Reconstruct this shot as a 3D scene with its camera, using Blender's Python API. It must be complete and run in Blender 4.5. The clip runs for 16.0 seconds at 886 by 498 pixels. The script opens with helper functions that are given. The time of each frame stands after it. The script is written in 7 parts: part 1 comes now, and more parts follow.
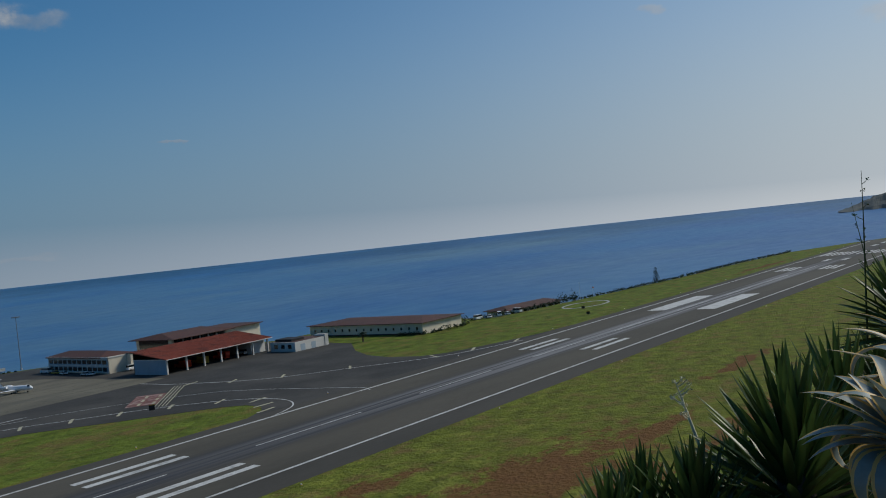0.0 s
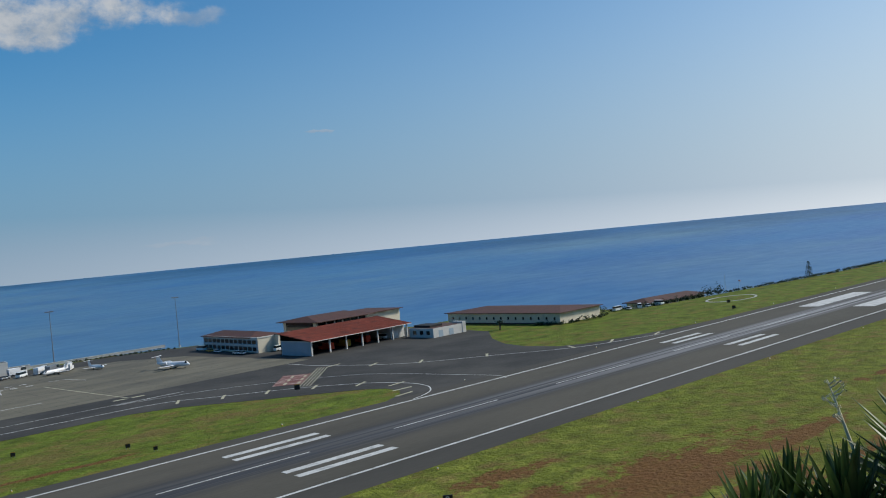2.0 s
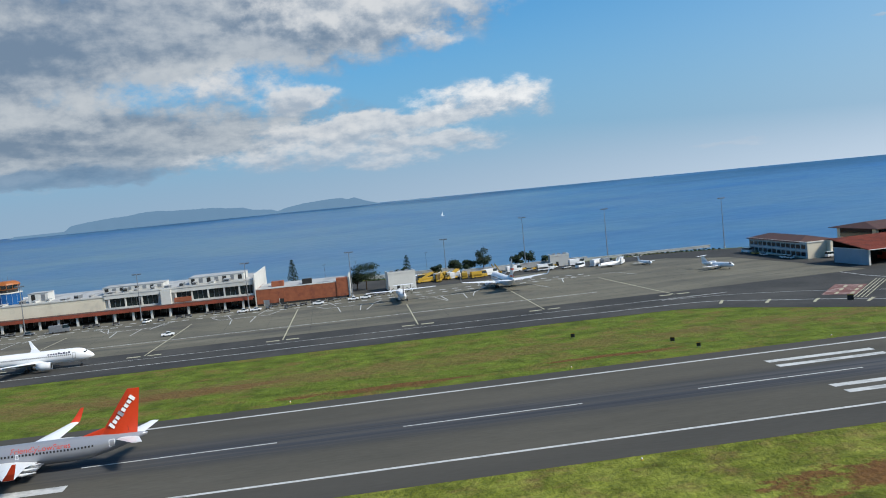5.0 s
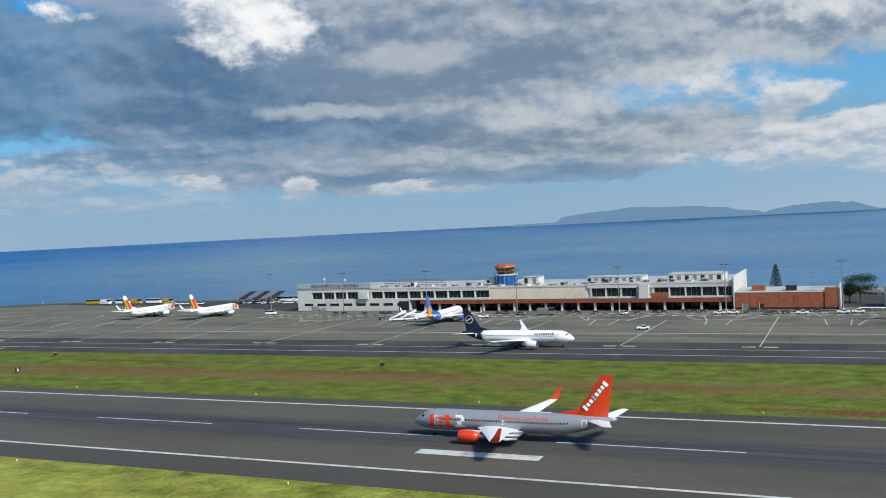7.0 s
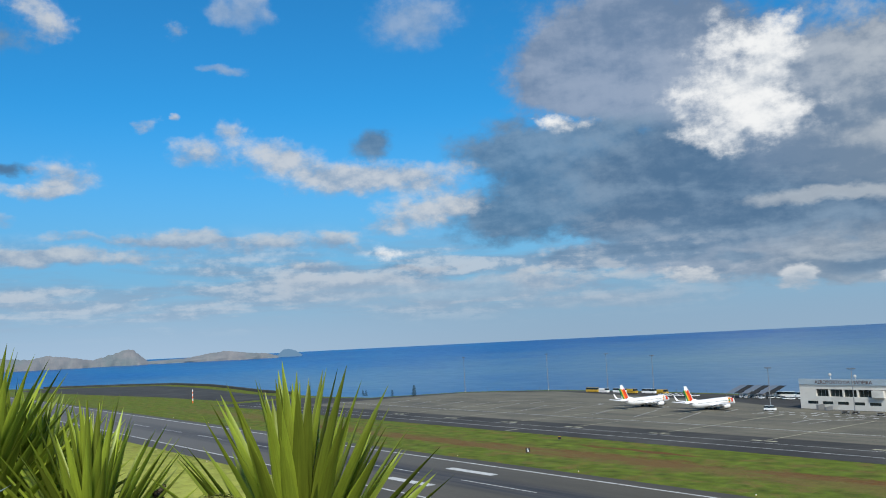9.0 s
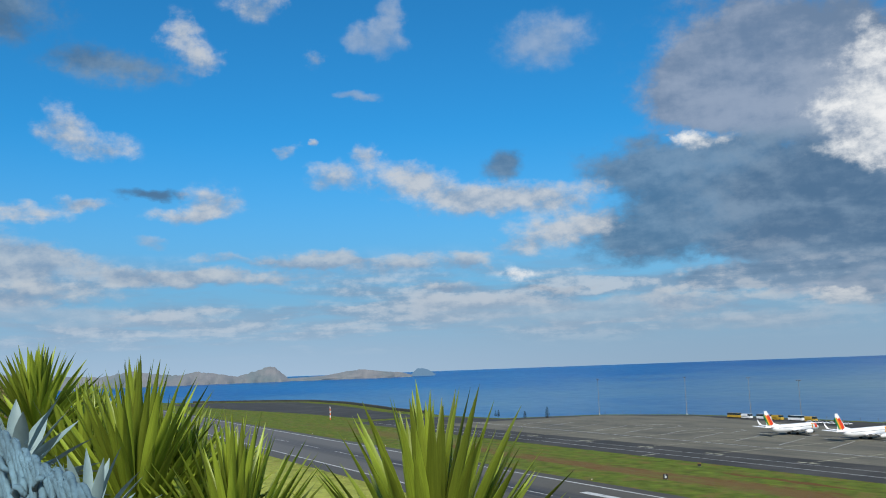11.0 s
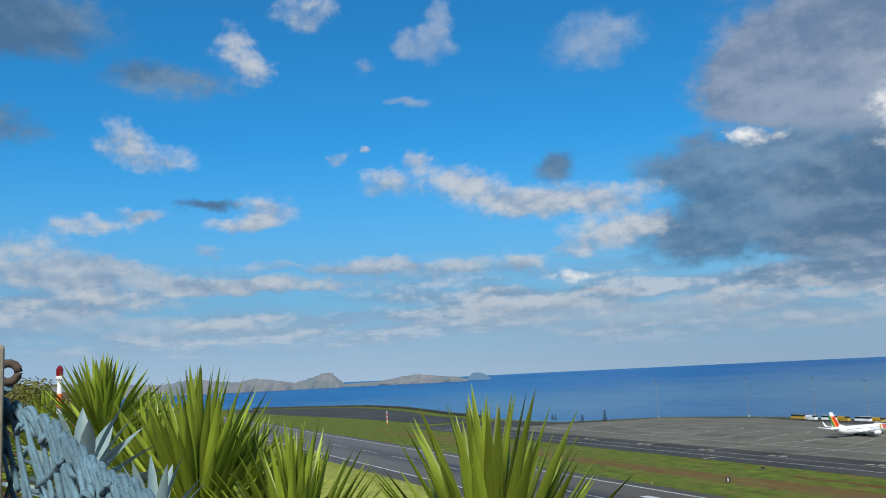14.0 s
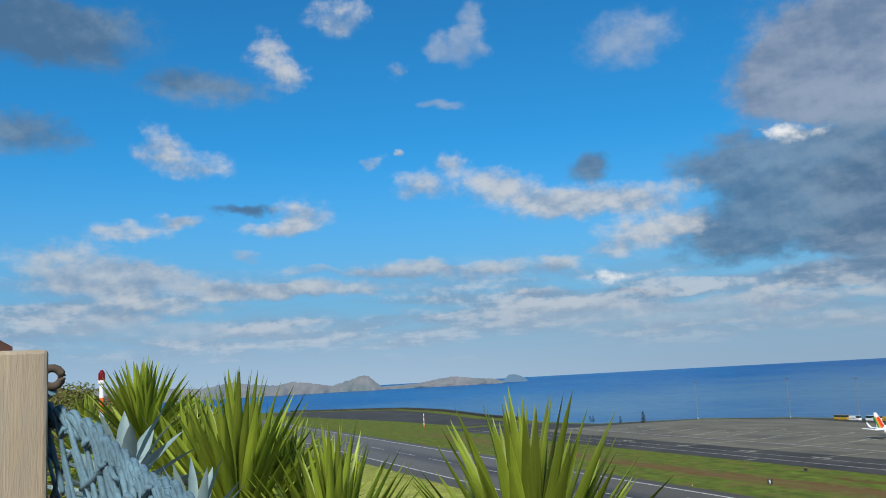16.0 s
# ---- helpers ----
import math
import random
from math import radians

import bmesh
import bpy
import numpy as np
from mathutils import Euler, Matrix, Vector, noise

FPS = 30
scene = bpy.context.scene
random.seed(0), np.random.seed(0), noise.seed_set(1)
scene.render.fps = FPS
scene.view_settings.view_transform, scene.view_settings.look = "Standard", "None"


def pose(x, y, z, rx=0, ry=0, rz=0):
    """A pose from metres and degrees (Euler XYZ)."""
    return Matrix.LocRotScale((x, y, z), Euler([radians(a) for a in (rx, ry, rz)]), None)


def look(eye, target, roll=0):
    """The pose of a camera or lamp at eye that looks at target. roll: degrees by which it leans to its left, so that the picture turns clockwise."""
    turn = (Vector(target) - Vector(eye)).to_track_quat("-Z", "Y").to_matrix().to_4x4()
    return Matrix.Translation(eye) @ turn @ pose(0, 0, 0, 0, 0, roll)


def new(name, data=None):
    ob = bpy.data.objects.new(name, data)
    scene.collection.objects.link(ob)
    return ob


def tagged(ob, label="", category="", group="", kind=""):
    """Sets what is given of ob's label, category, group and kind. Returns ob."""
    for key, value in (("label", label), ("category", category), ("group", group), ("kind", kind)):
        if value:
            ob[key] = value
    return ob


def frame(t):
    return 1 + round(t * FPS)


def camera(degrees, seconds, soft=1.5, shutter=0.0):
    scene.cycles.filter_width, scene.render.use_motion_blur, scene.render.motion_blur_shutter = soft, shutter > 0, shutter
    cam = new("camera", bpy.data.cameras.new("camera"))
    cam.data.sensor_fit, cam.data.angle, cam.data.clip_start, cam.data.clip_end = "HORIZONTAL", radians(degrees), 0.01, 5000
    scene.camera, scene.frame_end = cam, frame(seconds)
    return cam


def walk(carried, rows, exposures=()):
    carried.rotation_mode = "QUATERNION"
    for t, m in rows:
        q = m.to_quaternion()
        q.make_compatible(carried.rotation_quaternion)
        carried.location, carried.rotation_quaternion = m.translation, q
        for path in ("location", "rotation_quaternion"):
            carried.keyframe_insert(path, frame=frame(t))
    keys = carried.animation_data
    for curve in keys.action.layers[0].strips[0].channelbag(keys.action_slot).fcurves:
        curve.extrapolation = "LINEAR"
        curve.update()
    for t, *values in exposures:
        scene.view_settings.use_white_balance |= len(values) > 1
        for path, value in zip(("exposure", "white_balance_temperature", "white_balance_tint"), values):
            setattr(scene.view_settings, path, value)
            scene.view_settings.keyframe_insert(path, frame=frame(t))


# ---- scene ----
# The camera stands on the hillside above the runway and pans: seconds, yaw, pitch, roll.
EYE = 40.4
cam = camera(53.57, 16.0, soft=1.0)
ROWS = [
    (0, -51.15, -0.84, -6.14),
    (0.5, -48.76, -1.29, -5.88),
    (1, -46.21, -1.36, -6.01),
    (1.5, -44.13, -1.24, -5.93),
    (2, -42.11, -0.66, -5.43),
    (2.5, -36.56, -1.54, -5.28),
    (3, -30.13, -2.86, -5.97),
    (3.5, -23.65, -3.40, -6.52),
    (4, -18.11, -4.06, -6.41),
    (4.2, -15.91, -4.17, -6.21),
    (6.3, 9.56, -2.92, -4.08),
    (6.5, 12.76, -2.85, -3.81),
    (7, 23.43, -1.61, -2.86),
    (7.5, 35.12, -0.29, -2.67),
    (8, 43.58, 1.17, -3.06),
    (8.5, 49.68, 3.74, -3.24),
    (9, 54.43, 5.90, -2.82),
    (9.5, 57.45, 6.94, -2.28),
    (9.7, 58.44, 7.13, -2.17),
    (11.8, 64.17, 7.59, -2.18),
    (12, 64.29, 7.60, -2.18),
    (12.5, 64.85, 7.71, -2.28),
    (13, 65.29, 7.82, -2.43),
    (13.5, 65.76, 7.91, -2.61),
    (14, 66.50, 8.00, -2.78),
    (14.5, 67.29, 8.04, -3.07),
    (15, 67.96, 8.11, -3.15),
    (15.5, 68.46, 8.21, -3.28),
    (16, 68.78, 8.26, -3.13),
]


def aim(yaw, pitch, roll):
    """Yaw to the left of +y, pitch up, roll as look() takes it."""
    y, p = radians(yaw), radians(pitch)
    way = Vector((-math.sin(y) * math.cos(p), math.cos(y) * math.cos(p), math.sin(p)))
    return look((0, 0, EYE), Vector((0, 0, EYE)) + way * 10, roll)


EXPOSURES = [(0, -0.80), (1.5, -0.36), (2, -0.24), (2.5, -0.42), (3, -0.05), (3.5, 0.04), (4, 0.1), (7, 0.2), (9, 0.15), (12.5, 0.1), (16, 0.1)]
walk(cam, [(t, aim(yaw, pitch, roll)) for t, yaw, pitch, roll in ROWS], EXPOSURES)

# ---- sky, sun and clouds ----
# Clouds as ellipses on the sky: azimuth to the left of +y, elevation, half-width, half-height, in degrees.
PUFF_EAST = [
    (79.7, 20.9, 1.55, 1.55),
    (78.1, 19.5, 1.33, 0.89),
    (75.0, 23.2, 2.03, 1.11),
    (71.0, 19.9, 0.89, 0.7),
    (87.2, 15.3, 1.85, 1.25),
    (84.6, 14.1, 2.29, 1.03),
    (73.6, 14.2, 0.74, 0.44),
    (71.9, 14.5, 0.44, 0.3),
    (88.7, 9.8, 2.58, 0.55),
    (85.6, 10.5, 1.48, 0.41),
    (78.0, 10.9, 1.77, 1.11),
    (79.5, 9.9, 2.44, 0.48),
    (70.5, 12.6, 2.07, 0.89),
    (68.0, 14.0, 0.96, 0.81),
    (65.8, 12.4, 3.14, 1.33),
    (62.5, 10.9, 3.51, 1.33),
    (59.0, 10.8, 3.32, 0.96),
    (56.9, 8.2, 2.29, 1.33),
    (54.0, 8.6, 2.36, 1.0),
    (54.9, 10.5, 2.77, 1.03),
]
PUFF_LOW = [
    (73.6, 7.2, 5.72, 0.41),
    (70.3, 7.5, 2.21, 0.59),
    (66.2, 6.8, 5.72, 0.63),
    (60.8, 6.8, 1.4, 0.55),
    (91.1, 7.6, 4.43, 1.77),
    (88.6, 6.8, 4.06, 0.96),
    (76.5, 6.1, 5.17, 0.52),
    (88.3, 5.0, 5.54, 0.89),
    (81.7, 6.1, 4.43, 0.55),
    (48.7, 3.8, 2.03, 0.55),
    (44.8, 3.5, 3.32, 0.55),
    (62.8, 5.1, 2.21, 0.37),
]
PUFF_WEST = [
    (-20.1, 15.5, 6.27, 0.96),
    (-17.8, 14.2, 3.32, 0.89),
    (-2.6, 12.0, 7.75, 2.14),
    (-9.6, 12.6, 4.8, 1.33),
    (1.2, 6.8, 2.44, 0.89),
    (-9.0, 5.7, 2.66, 1.18),
    (-12.7, 5.5, 2.66, 1.18),
    (-5.6, 4.9, 4.06, 0.63),
    (-0.1, 4.7, 4.8, 0.7),
    (-8.4, 3.3, 1.62, 0.48),
    (-7.6, 9.7, 1.85, 0.59),
    (-3.0, 4.2, 5.9, 0.81),
    (-7.8, 3.1, 4.06, 0.81),
    (2.3, 3.2, 7.01, 0.74),
    (-3.9, 2.1, 3.69, 0.48),
    (32.4, 2.7, 1.48, 0.81),
    (25.2, 2.4, 2.44, 0.41),
    (5.6, 8.0, 3.51, 1.11),
    (1.2, 6.7, 2.29, 0.81),
    (38.5, 3.4, 2.21, 0.48),
    (32.5, 2.8, 1.25, 0.7),
    (26.1, 2.5, 1.62, 0.41),
]
VEIL = [
    (66.2, 21.8, 0.96, 1.85),
    (67.9, 21.1, 1.25, 0.89),
    (55.7, 20.6, 3.32, 1.7),
    (68.4, 17.4, 1.48, 0.33),
    (85.1, 3.5, 8.12, 0.66),
    (81.7, 8.2, 1.11, 0.44),
    (61.9, 3.8, 5.54, 0.74),
    (57.2, 3.1, 8.12, 0.89),
    (51.2, 3.3, 5.9, 0.89),
    (43.3, 2.2, 6.27, 0.55),
    (90.5, 4.1, 4.43, 0.52),
    (-7.2, 9.6, 1.77, 0.59),
    (-1.4, 2.6, 6.27, 0.74),
    (-5.7, 3.4, 1.62, 0.33),
    (-34.9, 7.8, 0.48, 0.11),
    (-25.5, 1.3, 2.44, 0.18),
    (-27.7, 15.1, 1.85, 0.41),
    (-78.7, 10.2, 1.25, 0.59),
    (-35.2, 7.7, 0.52, 0.11),
    (-65.9, 12.9, 0.81, 0.3),
]
SLATE = [
    (48.4, 12.3, 5.54, 1.92),
    (45.5, 9.7, 7.38, 2.95),
    (50.2, 7.5, 4.24, 1.77),
    (41.9, 10.7, 5.54, 3.14),
    (40.4, 6.3, 4.8, 1.18),
    (44.0, 4.7, 4.61, 0.7),
    (55.7, 4.7, 2.58, 0.3),
    (59.0, 12.8, 1.7, 1.11),
    (91.8, 21.5, 4.8, 1.85),
    (83.8, 18.9, 4.43, 1.11),
    (81.7, 11.2, 2.58, 0.41),
    (94.8, 15.7, 3.32, 1.48),
    (95.5, 22.1, 4.43, 2.21),
    (38.5, 8.5, 8.12, 2.77),
    (43.1, 4.9, 4.8, 0.66),
    (31.0, 6.4, 9.59, 1.66),
    (28.6, 3.6, 2.95, 0.63),
    (36.0, 4.3, 1.7, 0.41),
    (20.6, 2.8, 8.12, 0.59),
    (14.7, 2.9, 5.9, 0.66),
]
SHEET = [
    (41.4, 18.2, 7.38, 4.43),
    (44.9, 16.6, 4.43, 2.21),
    (40.8, 16.9, 6.27, 3.32),
    (28.4, 14.0, 8.49, 4.8),
    (25.9, 9.9, 8.12, 2.58),
    (32.1, 9.7, 12.55, 2.58),
    (26.9, 5.3, 9.59, 1.85),
    (25.8, 2.9, 5.54, 0.92),
    (18.5, 12.0, 25.83, 4.43),
    (28.3, 7.1, 15.87, 3.69),
    (35.3, 6.0, 8.86, 2.77),
    (22.6, 4.0, 14.02, 1.85),
    (8.7, 5.0, 12.18, 1.85),
    (4.0, 11.3, 12.18, 2.21),
]
BRIGHT = [
    (45.4, 13.4, 2.29, 0.52),
    (47.0, 13.8, 1.18, 0.37),
    (58.0, 5.7, 1.25, 0.63),
    (34.9, 16.6, 3.51, 2.77),
    (36.3, 14.3, 3.87, 1.4),
    (32.3, 16.4, 1.85, 2.03),
    (33.1, 12.6, 2.95, 1.25),
    (35.1, 11.9, 4.43, 1.62),
    (-8.4, 5.9, 3.32, 0.89),
    (-12.5, 5.8, 2.66, 1.25),
]
RIFT = [
    (24.9, 11.0, 5.54, 0.96),
    (14.4, 7.2, 6.27, 0.81),
    (17.5, 5.9, 5.17, 0.48),
    (19.1, 12.8, 6.27, 0.81),
    (-2.3, 11.1, 4.43, 0.66),
    (7.7, 9.2, 5.54, 0.52),
    (31.0, 7.5, 4.43, 0.44),
    (24.9, 10.5, 4.06, 1.03),
    (28.3, 7.5, 6.64, 0.52),
    (30.2, 3.9, 4.43, 0.37),
]

SUN_AZ, SUN_EL = -118.0, 42.0


def build_world():
    world = bpy.data.worlds.new("sky")
    scene.world = world
    world.use_nodes = True
    nt = world.node_tree
    nt.nodes.clear()
    N = nt.nodes.new

    def wire(a, b):
        nt.links.new(a, b)

    def val(sock, v):
        if isinstance(v, (int, float)):
            sock.default_value = v
        else:
            wire(v, sock)

    def math_(op, a, b=0.0, clamp=False):
        n = N("ShaderNodeMath")
        n.operation, n.use_clamp = op, clamp
        val(n.inputs[0], a)
        val(n.inputs[1], b)
        return n.outputs[0]

    def ramp(v, lo, hi, a=0.0, b=1.0):
        n = N("ShaderNodeMapRange")
        n.interpolation_type = "SMOOTHSTEP"
        val(n.inputs[0], v)
        for i, w in enumerate((lo, hi, a, b)):
            n.inputs[i + 1].default_value = w
        return n.outputs[0]

    def mix(f, a, b):
        n = N("ShaderNodeMix")
        n.data_type = "RGBA"
        val(n.inputs[0], f)
        for s, v in ((n.inputs[6], a), (n.inputs[7], b)):
            if isinstance(v, tuple):
                s.default_value = (*v, 1)
            else:
                wire(v, s)
        return n.outputs[2]

    co = N("ShaderNodeTexCoord").outputs["Generated"]
    sep = N("ShaderNodeSeparateXYZ")
    wire(co, sep.inputs[0])
    x, y, z = sep.outputs
    az = math_("MULTIPLY", math_("ARCTAN2", math_("MULTIPLY", x, -1.0), y), 57.2958)
    el = math_("MULTIPLY", math_("ARCSINE", z), 57.2958)
    # Cloud grain is pressed flat towards the horizon, as layers seen from below are.
    rise = math_("ADD", el, math_("MULTIPLY", math_("LOGARITHM", math_("ADD", math_("MULTIPLY", math_("MAXIMUM", el, 0.0), 0.8), 1.0), 2.718), 5.0))
    flat = N("ShaderNodeCombineXYZ")
    wire(az, flat.inputs[0])
    wire(rise, flat.inputs[1])

    def fbm(scale, detail, rough, shift=(0, 0, 0), distort=0.0, squash=(1, 1, 1), out=0):
        m = N("ShaderNodeVectorMath")
        m.operation = "MULTIPLY_ADD"
        wire(flat.outputs[0], m.inputs[0])
        m.inputs[1].default_value = squash
        m.inputs[2].default_value = shift
        n = N("ShaderNodeTexNoise")
        wire(m.outputs[0], n.inputs["Vector"])
        for k, v in (("Scale", scale), ("Detail", detail), ("Roughness", rough), ("Distortion", distort)):
            n.inputs[k].default_value = v
        return n.outputs[out]

    # Two noises carry the outlines off: a slow one bends them, a quick one frays them.
    at = N("ShaderNodeCombineXYZ")
    wire(az, at.inputs[0])
    wire(el, at.inputs[1])
    moved = at.outputs[0]
    for noise_out, reach in ((fbm(0.16, 2, 0.5, out=1), (2.6, 1.4)), (fbm(0.7, 5, 0.55, (7, 3, 0), out=1), (1.9, 1.1))):
        off = N("ShaderNodeVectorMath")
        off.operation = "MULTIPLY_ADD"
        wire(noise_out, off.inputs[0])
        off.inputs[1].default_value = (*reach, 0)
        off.inputs[2].default_value = (-reach[0] / 2, -reach[1] / 2, 0)
        add = N("ShaderNodeVectorMath")
        wire(moved, add.inputs[0])
        wire(off.outputs[0], add.inputs[1])
        moved = add.outputs[0]

    def gather(ellipses):
        """How deep inside the ellipses a direction lies, and how high in them, from -1 to 1."""
        depth, height = 0.0, 0.0
        for a, e, ra, re in ellipses:
            n = N("ShaderNodeVectorMath")
            n.operation = "MULTIPLY_ADD"
            wire(moved, n.inputs[0])
            ra, re = ra * 1.55, re * 1.55
            n.inputs[1].default_value = (1 / ra, 1 / re, 0)
            n.inputs[2].default_value = (-a / ra, -e / re, 0)
            d = N("ShaderNodeVectorMath")
            d.operation = "DOT_PRODUCT"
            wire(n.outputs[0], d.inputs[0])
            wire(n.outputs[0], d.inputs[1])
            w = math_("POWER", math_("SUBTRACT", 1.0, d.outputs["Value"], True), 2.0)
            v = N("ShaderNodeVectorMath")
            v.operation = "DOT_PRODUCT"
            wire(n.outputs[0], v.inputs[0])
            v.inputs[1].default_value = (0, 1, 0)
            depth = math_("ADD", depth, w)
            height = math_("ADD", height, math_("MULTIPLY", w, v.outputs["Value"]))
        return depth, math_("DIVIDE", height, math_("MAXIMUM", depth, 0.02))

    puff = fbm(0.40, 8, 0.60)
    puff_below = fbm(0.40, 8, 0.60, (0.35, -0.9, 0))
    fine = fbm(1.6, 6, 0.6, (3, 1, 0))
    streaks = fbm(0.10, 7, 0.56, (11, 4, 0), 0.4, (0.55, 1.5, 1))
    lumps = math_("ADD", math_("MULTIPLY", math_("SUBTRACT", puff, 0.5), 1.7), math_("MULTIPLY", math_("SUBTRACT", fine, 0.5), 0.4))
    relief = math_("SUBTRACT", puff, puff_below)

    def cover(depth, lo, hi, torn=1.0):
        body = ramp(math_("ADD", depth, math_("MULTIPLY", lumps, torn)), lo, hi)
        return math_("MULTIPLY", body, ramp(depth, 0.0, 0.4))

    sky = N("ShaderNodeTexSky")
    sky.sky_type = "NISHITA"
    sky.sun_disc = False
    sky.sun_elevation = radians(SUN_EL)
    sky.sun_rotation = radians(-SUN_AZ)
    sky.altitude, sky.air_density, sky.dust_density, sky.ozone_density = 100, 1.0, 0.6, 2.5
    tint = N("ShaderNodeMix")
    tint.data_type, tint.blend_type = "RGBA", "MULTIPLY"
    tint.inputs[0].default_value = 1.0
    wire(sky.outputs[0], tint.inputs[6])
    tint.inputs[7].default_value = (SKY_TINT[0], SKY_TINT[1], SKY_TINT[2], 1)
    base = tint.outputs[2]

    # the air pales towards the horizon, and more so towards the sun
    sunward = ramp(az, -105.0, 22.0, 1.0, 0.0)
    pale = mix(ramp(az, 42.0, 78.0), (2.8, 4.7, 7.0), (2.6, 4.4, 6.8))
    out = mix(ramp(el, -1.0, 16.0, 0.95, 0.0), base, pale)

    def lit_by(height, low=-0.9, high=1.0, bite=3.0):
        return ramp(math_("ADD", height, math_("MULTIPLY", relief, bite)), low, high)

    depth, height = gather(SHEET)
    tone = ramp(math_("ADD", streaks, math_("ADD", math_("MULTIPLY", relief, 0.35), math_("MULTIPLY", math_("SUBTRACT", puff, 0.5), 0.28))), 0.34, 0.70)
    out = mix(math_("MULTIPLY", cover(depth, 0.05, 0.95, 1.0), 0.93), out, mix(tone, mix(ramp(az, 24.0, 44.0), (2.1, 2.8, 3.8), (1.9, 2.8, 4.3)), mix(ramp(az, 24.0, 44.0), (5.8, 6.2, 6.6), (3.7, 4.5, 5.9))))
    depth, height = gather(SLATE)
    tone = ramp(math_("ADD", streaks, math_("MULTIPLY", relief, 0.5)), 0.36, 0.72)
    out = mix(math_("MULTIPLY", cover(depth, 0.08, 1.05, 1.0), 0.90), out, mix(tone, (0.95, 2.0, 3.5), (2.3, 3.6, 5.2)))
    # broken low layers over the eastern sea
    layers = fbm(0.22, 7, 0.58, (2, 9, 0), 0.3, (0.36, 1.35, 1))
    band = math_("MULTIPLY", math_("MULTIPLY", ramp(el, 0.6, 2.4), ramp(el, 4.8, 8.2, 1.0, 0.0)), ramp(az, 30.0, 50.0))
    out = mix(math_("MULTIPLY", math_("MULTIPLY", ramp(layers, 0.37, 0.58), band), 0.80), out, mix(ramp(math_("ADD", layers, math_("MULTIPLY", relief, 1.1)), 0.42, 0.72), (2.7, 4.1, 5.9), (6.4, 7.0, 7.8)))
    depth, height = gather(RIFT)
    out = mix(math_("MULTIPLY", cover(depth, 0.1, 1.6, 1.1), 0.5), out, (7.2, 7.6, 7.9))
    depth, height = gather(VEIL)
    out = mix(math_("MULTIPLY", cover(depth, 0.0, 1.1, 1.0), 0.55), out, mix(lit_by(height), (3.6, 4.6, 6.0), (6.2, 6.8, 7.6)))
    depth, height = gather(PUFF_LOW)
    out = mix(math_("MULTIPLY", cover(depth, 0.08, 1.15, 1.3), 0.85), out, mix(lit_by(height), (2.7, 4.0, 5.8), (6.5, 7.1, 7.7)))
    depth, height = gather(PUFF_EAST)
    out = mix(math_("MULTIPLY", cover(depth, 0.12, 1.35, 1.45), 0.92), out, mix(lit_by(height, -0.9, 0.7, 3.6), (3.3, 4.5, 6.1), (7.0, 7.4, 7.9)))
    depth, height = gather(PUFF_WEST)
    out = mix(math_("MULTIPLY", cover(depth, 0.10, 1.2, 1.4), 0.92), out, mix(lit_by(height, -0.9, 0.6), (4.4, 5.2, 6.2), (8.4, 8.6, 8.8)))
    depth, height = gather(BRIGHT)
    out = mix(math_("MULTIPLY", cover(depth, 0.32, 1.5, 1.6), 0.96), out, mix(lit_by(height, -1.3, 0.6, 4.0), (6.0, 6.7, 7.6), (11.0, 11.1, 11.1)))
    # thin haze before the lowest clouds
    haze = math_("MAXIMUM", ramp(el, -1.5, 5.5, 0.9, 0.0), math_("MULTIPLY", ramp(el, -1.0, 30.0, 0.75, 0.18), sunward))
    out = mix(haze, out, mix(sunward, mix(ramp(az, 42.0, 78.0), (3.6, 5.1, 6.7), (5.0, 6.7, 8.6)), mix(ramp(az, -85.0, -40.0), (15.2, 15.6, 15.7), (11.5, 12.4, 13.6))))
    bg = N("ShaderNodeBackground")
    wire(out, bg.inputs[0])
    bg.inputs[1].default_value = 0.075
    o = N("ShaderNodeOutputWorld")
    wire(bg.outputs[0], o.inputs[0])


SKY_TINT = (0.21, 1.15, 1.66)
build_world()
sun = new("sun", bpy.data.lights.new("sun", "SUN"))
sun.data.energy, sun.data.angle, sun.data.color = 4.2, radians(10), (1.0, 0.94, 0.83)
sun_way = Vector((-math.sin(radians(SUN_AZ)) * math.cos(radians(SUN_EL)), math.cos(radians(SUN_AZ)) * math.cos(radians(SUN_EL)), math.sin(radians(SUN_EL))))
sun.matrix_world = look(sun_way * 300, (0, 0, 0))

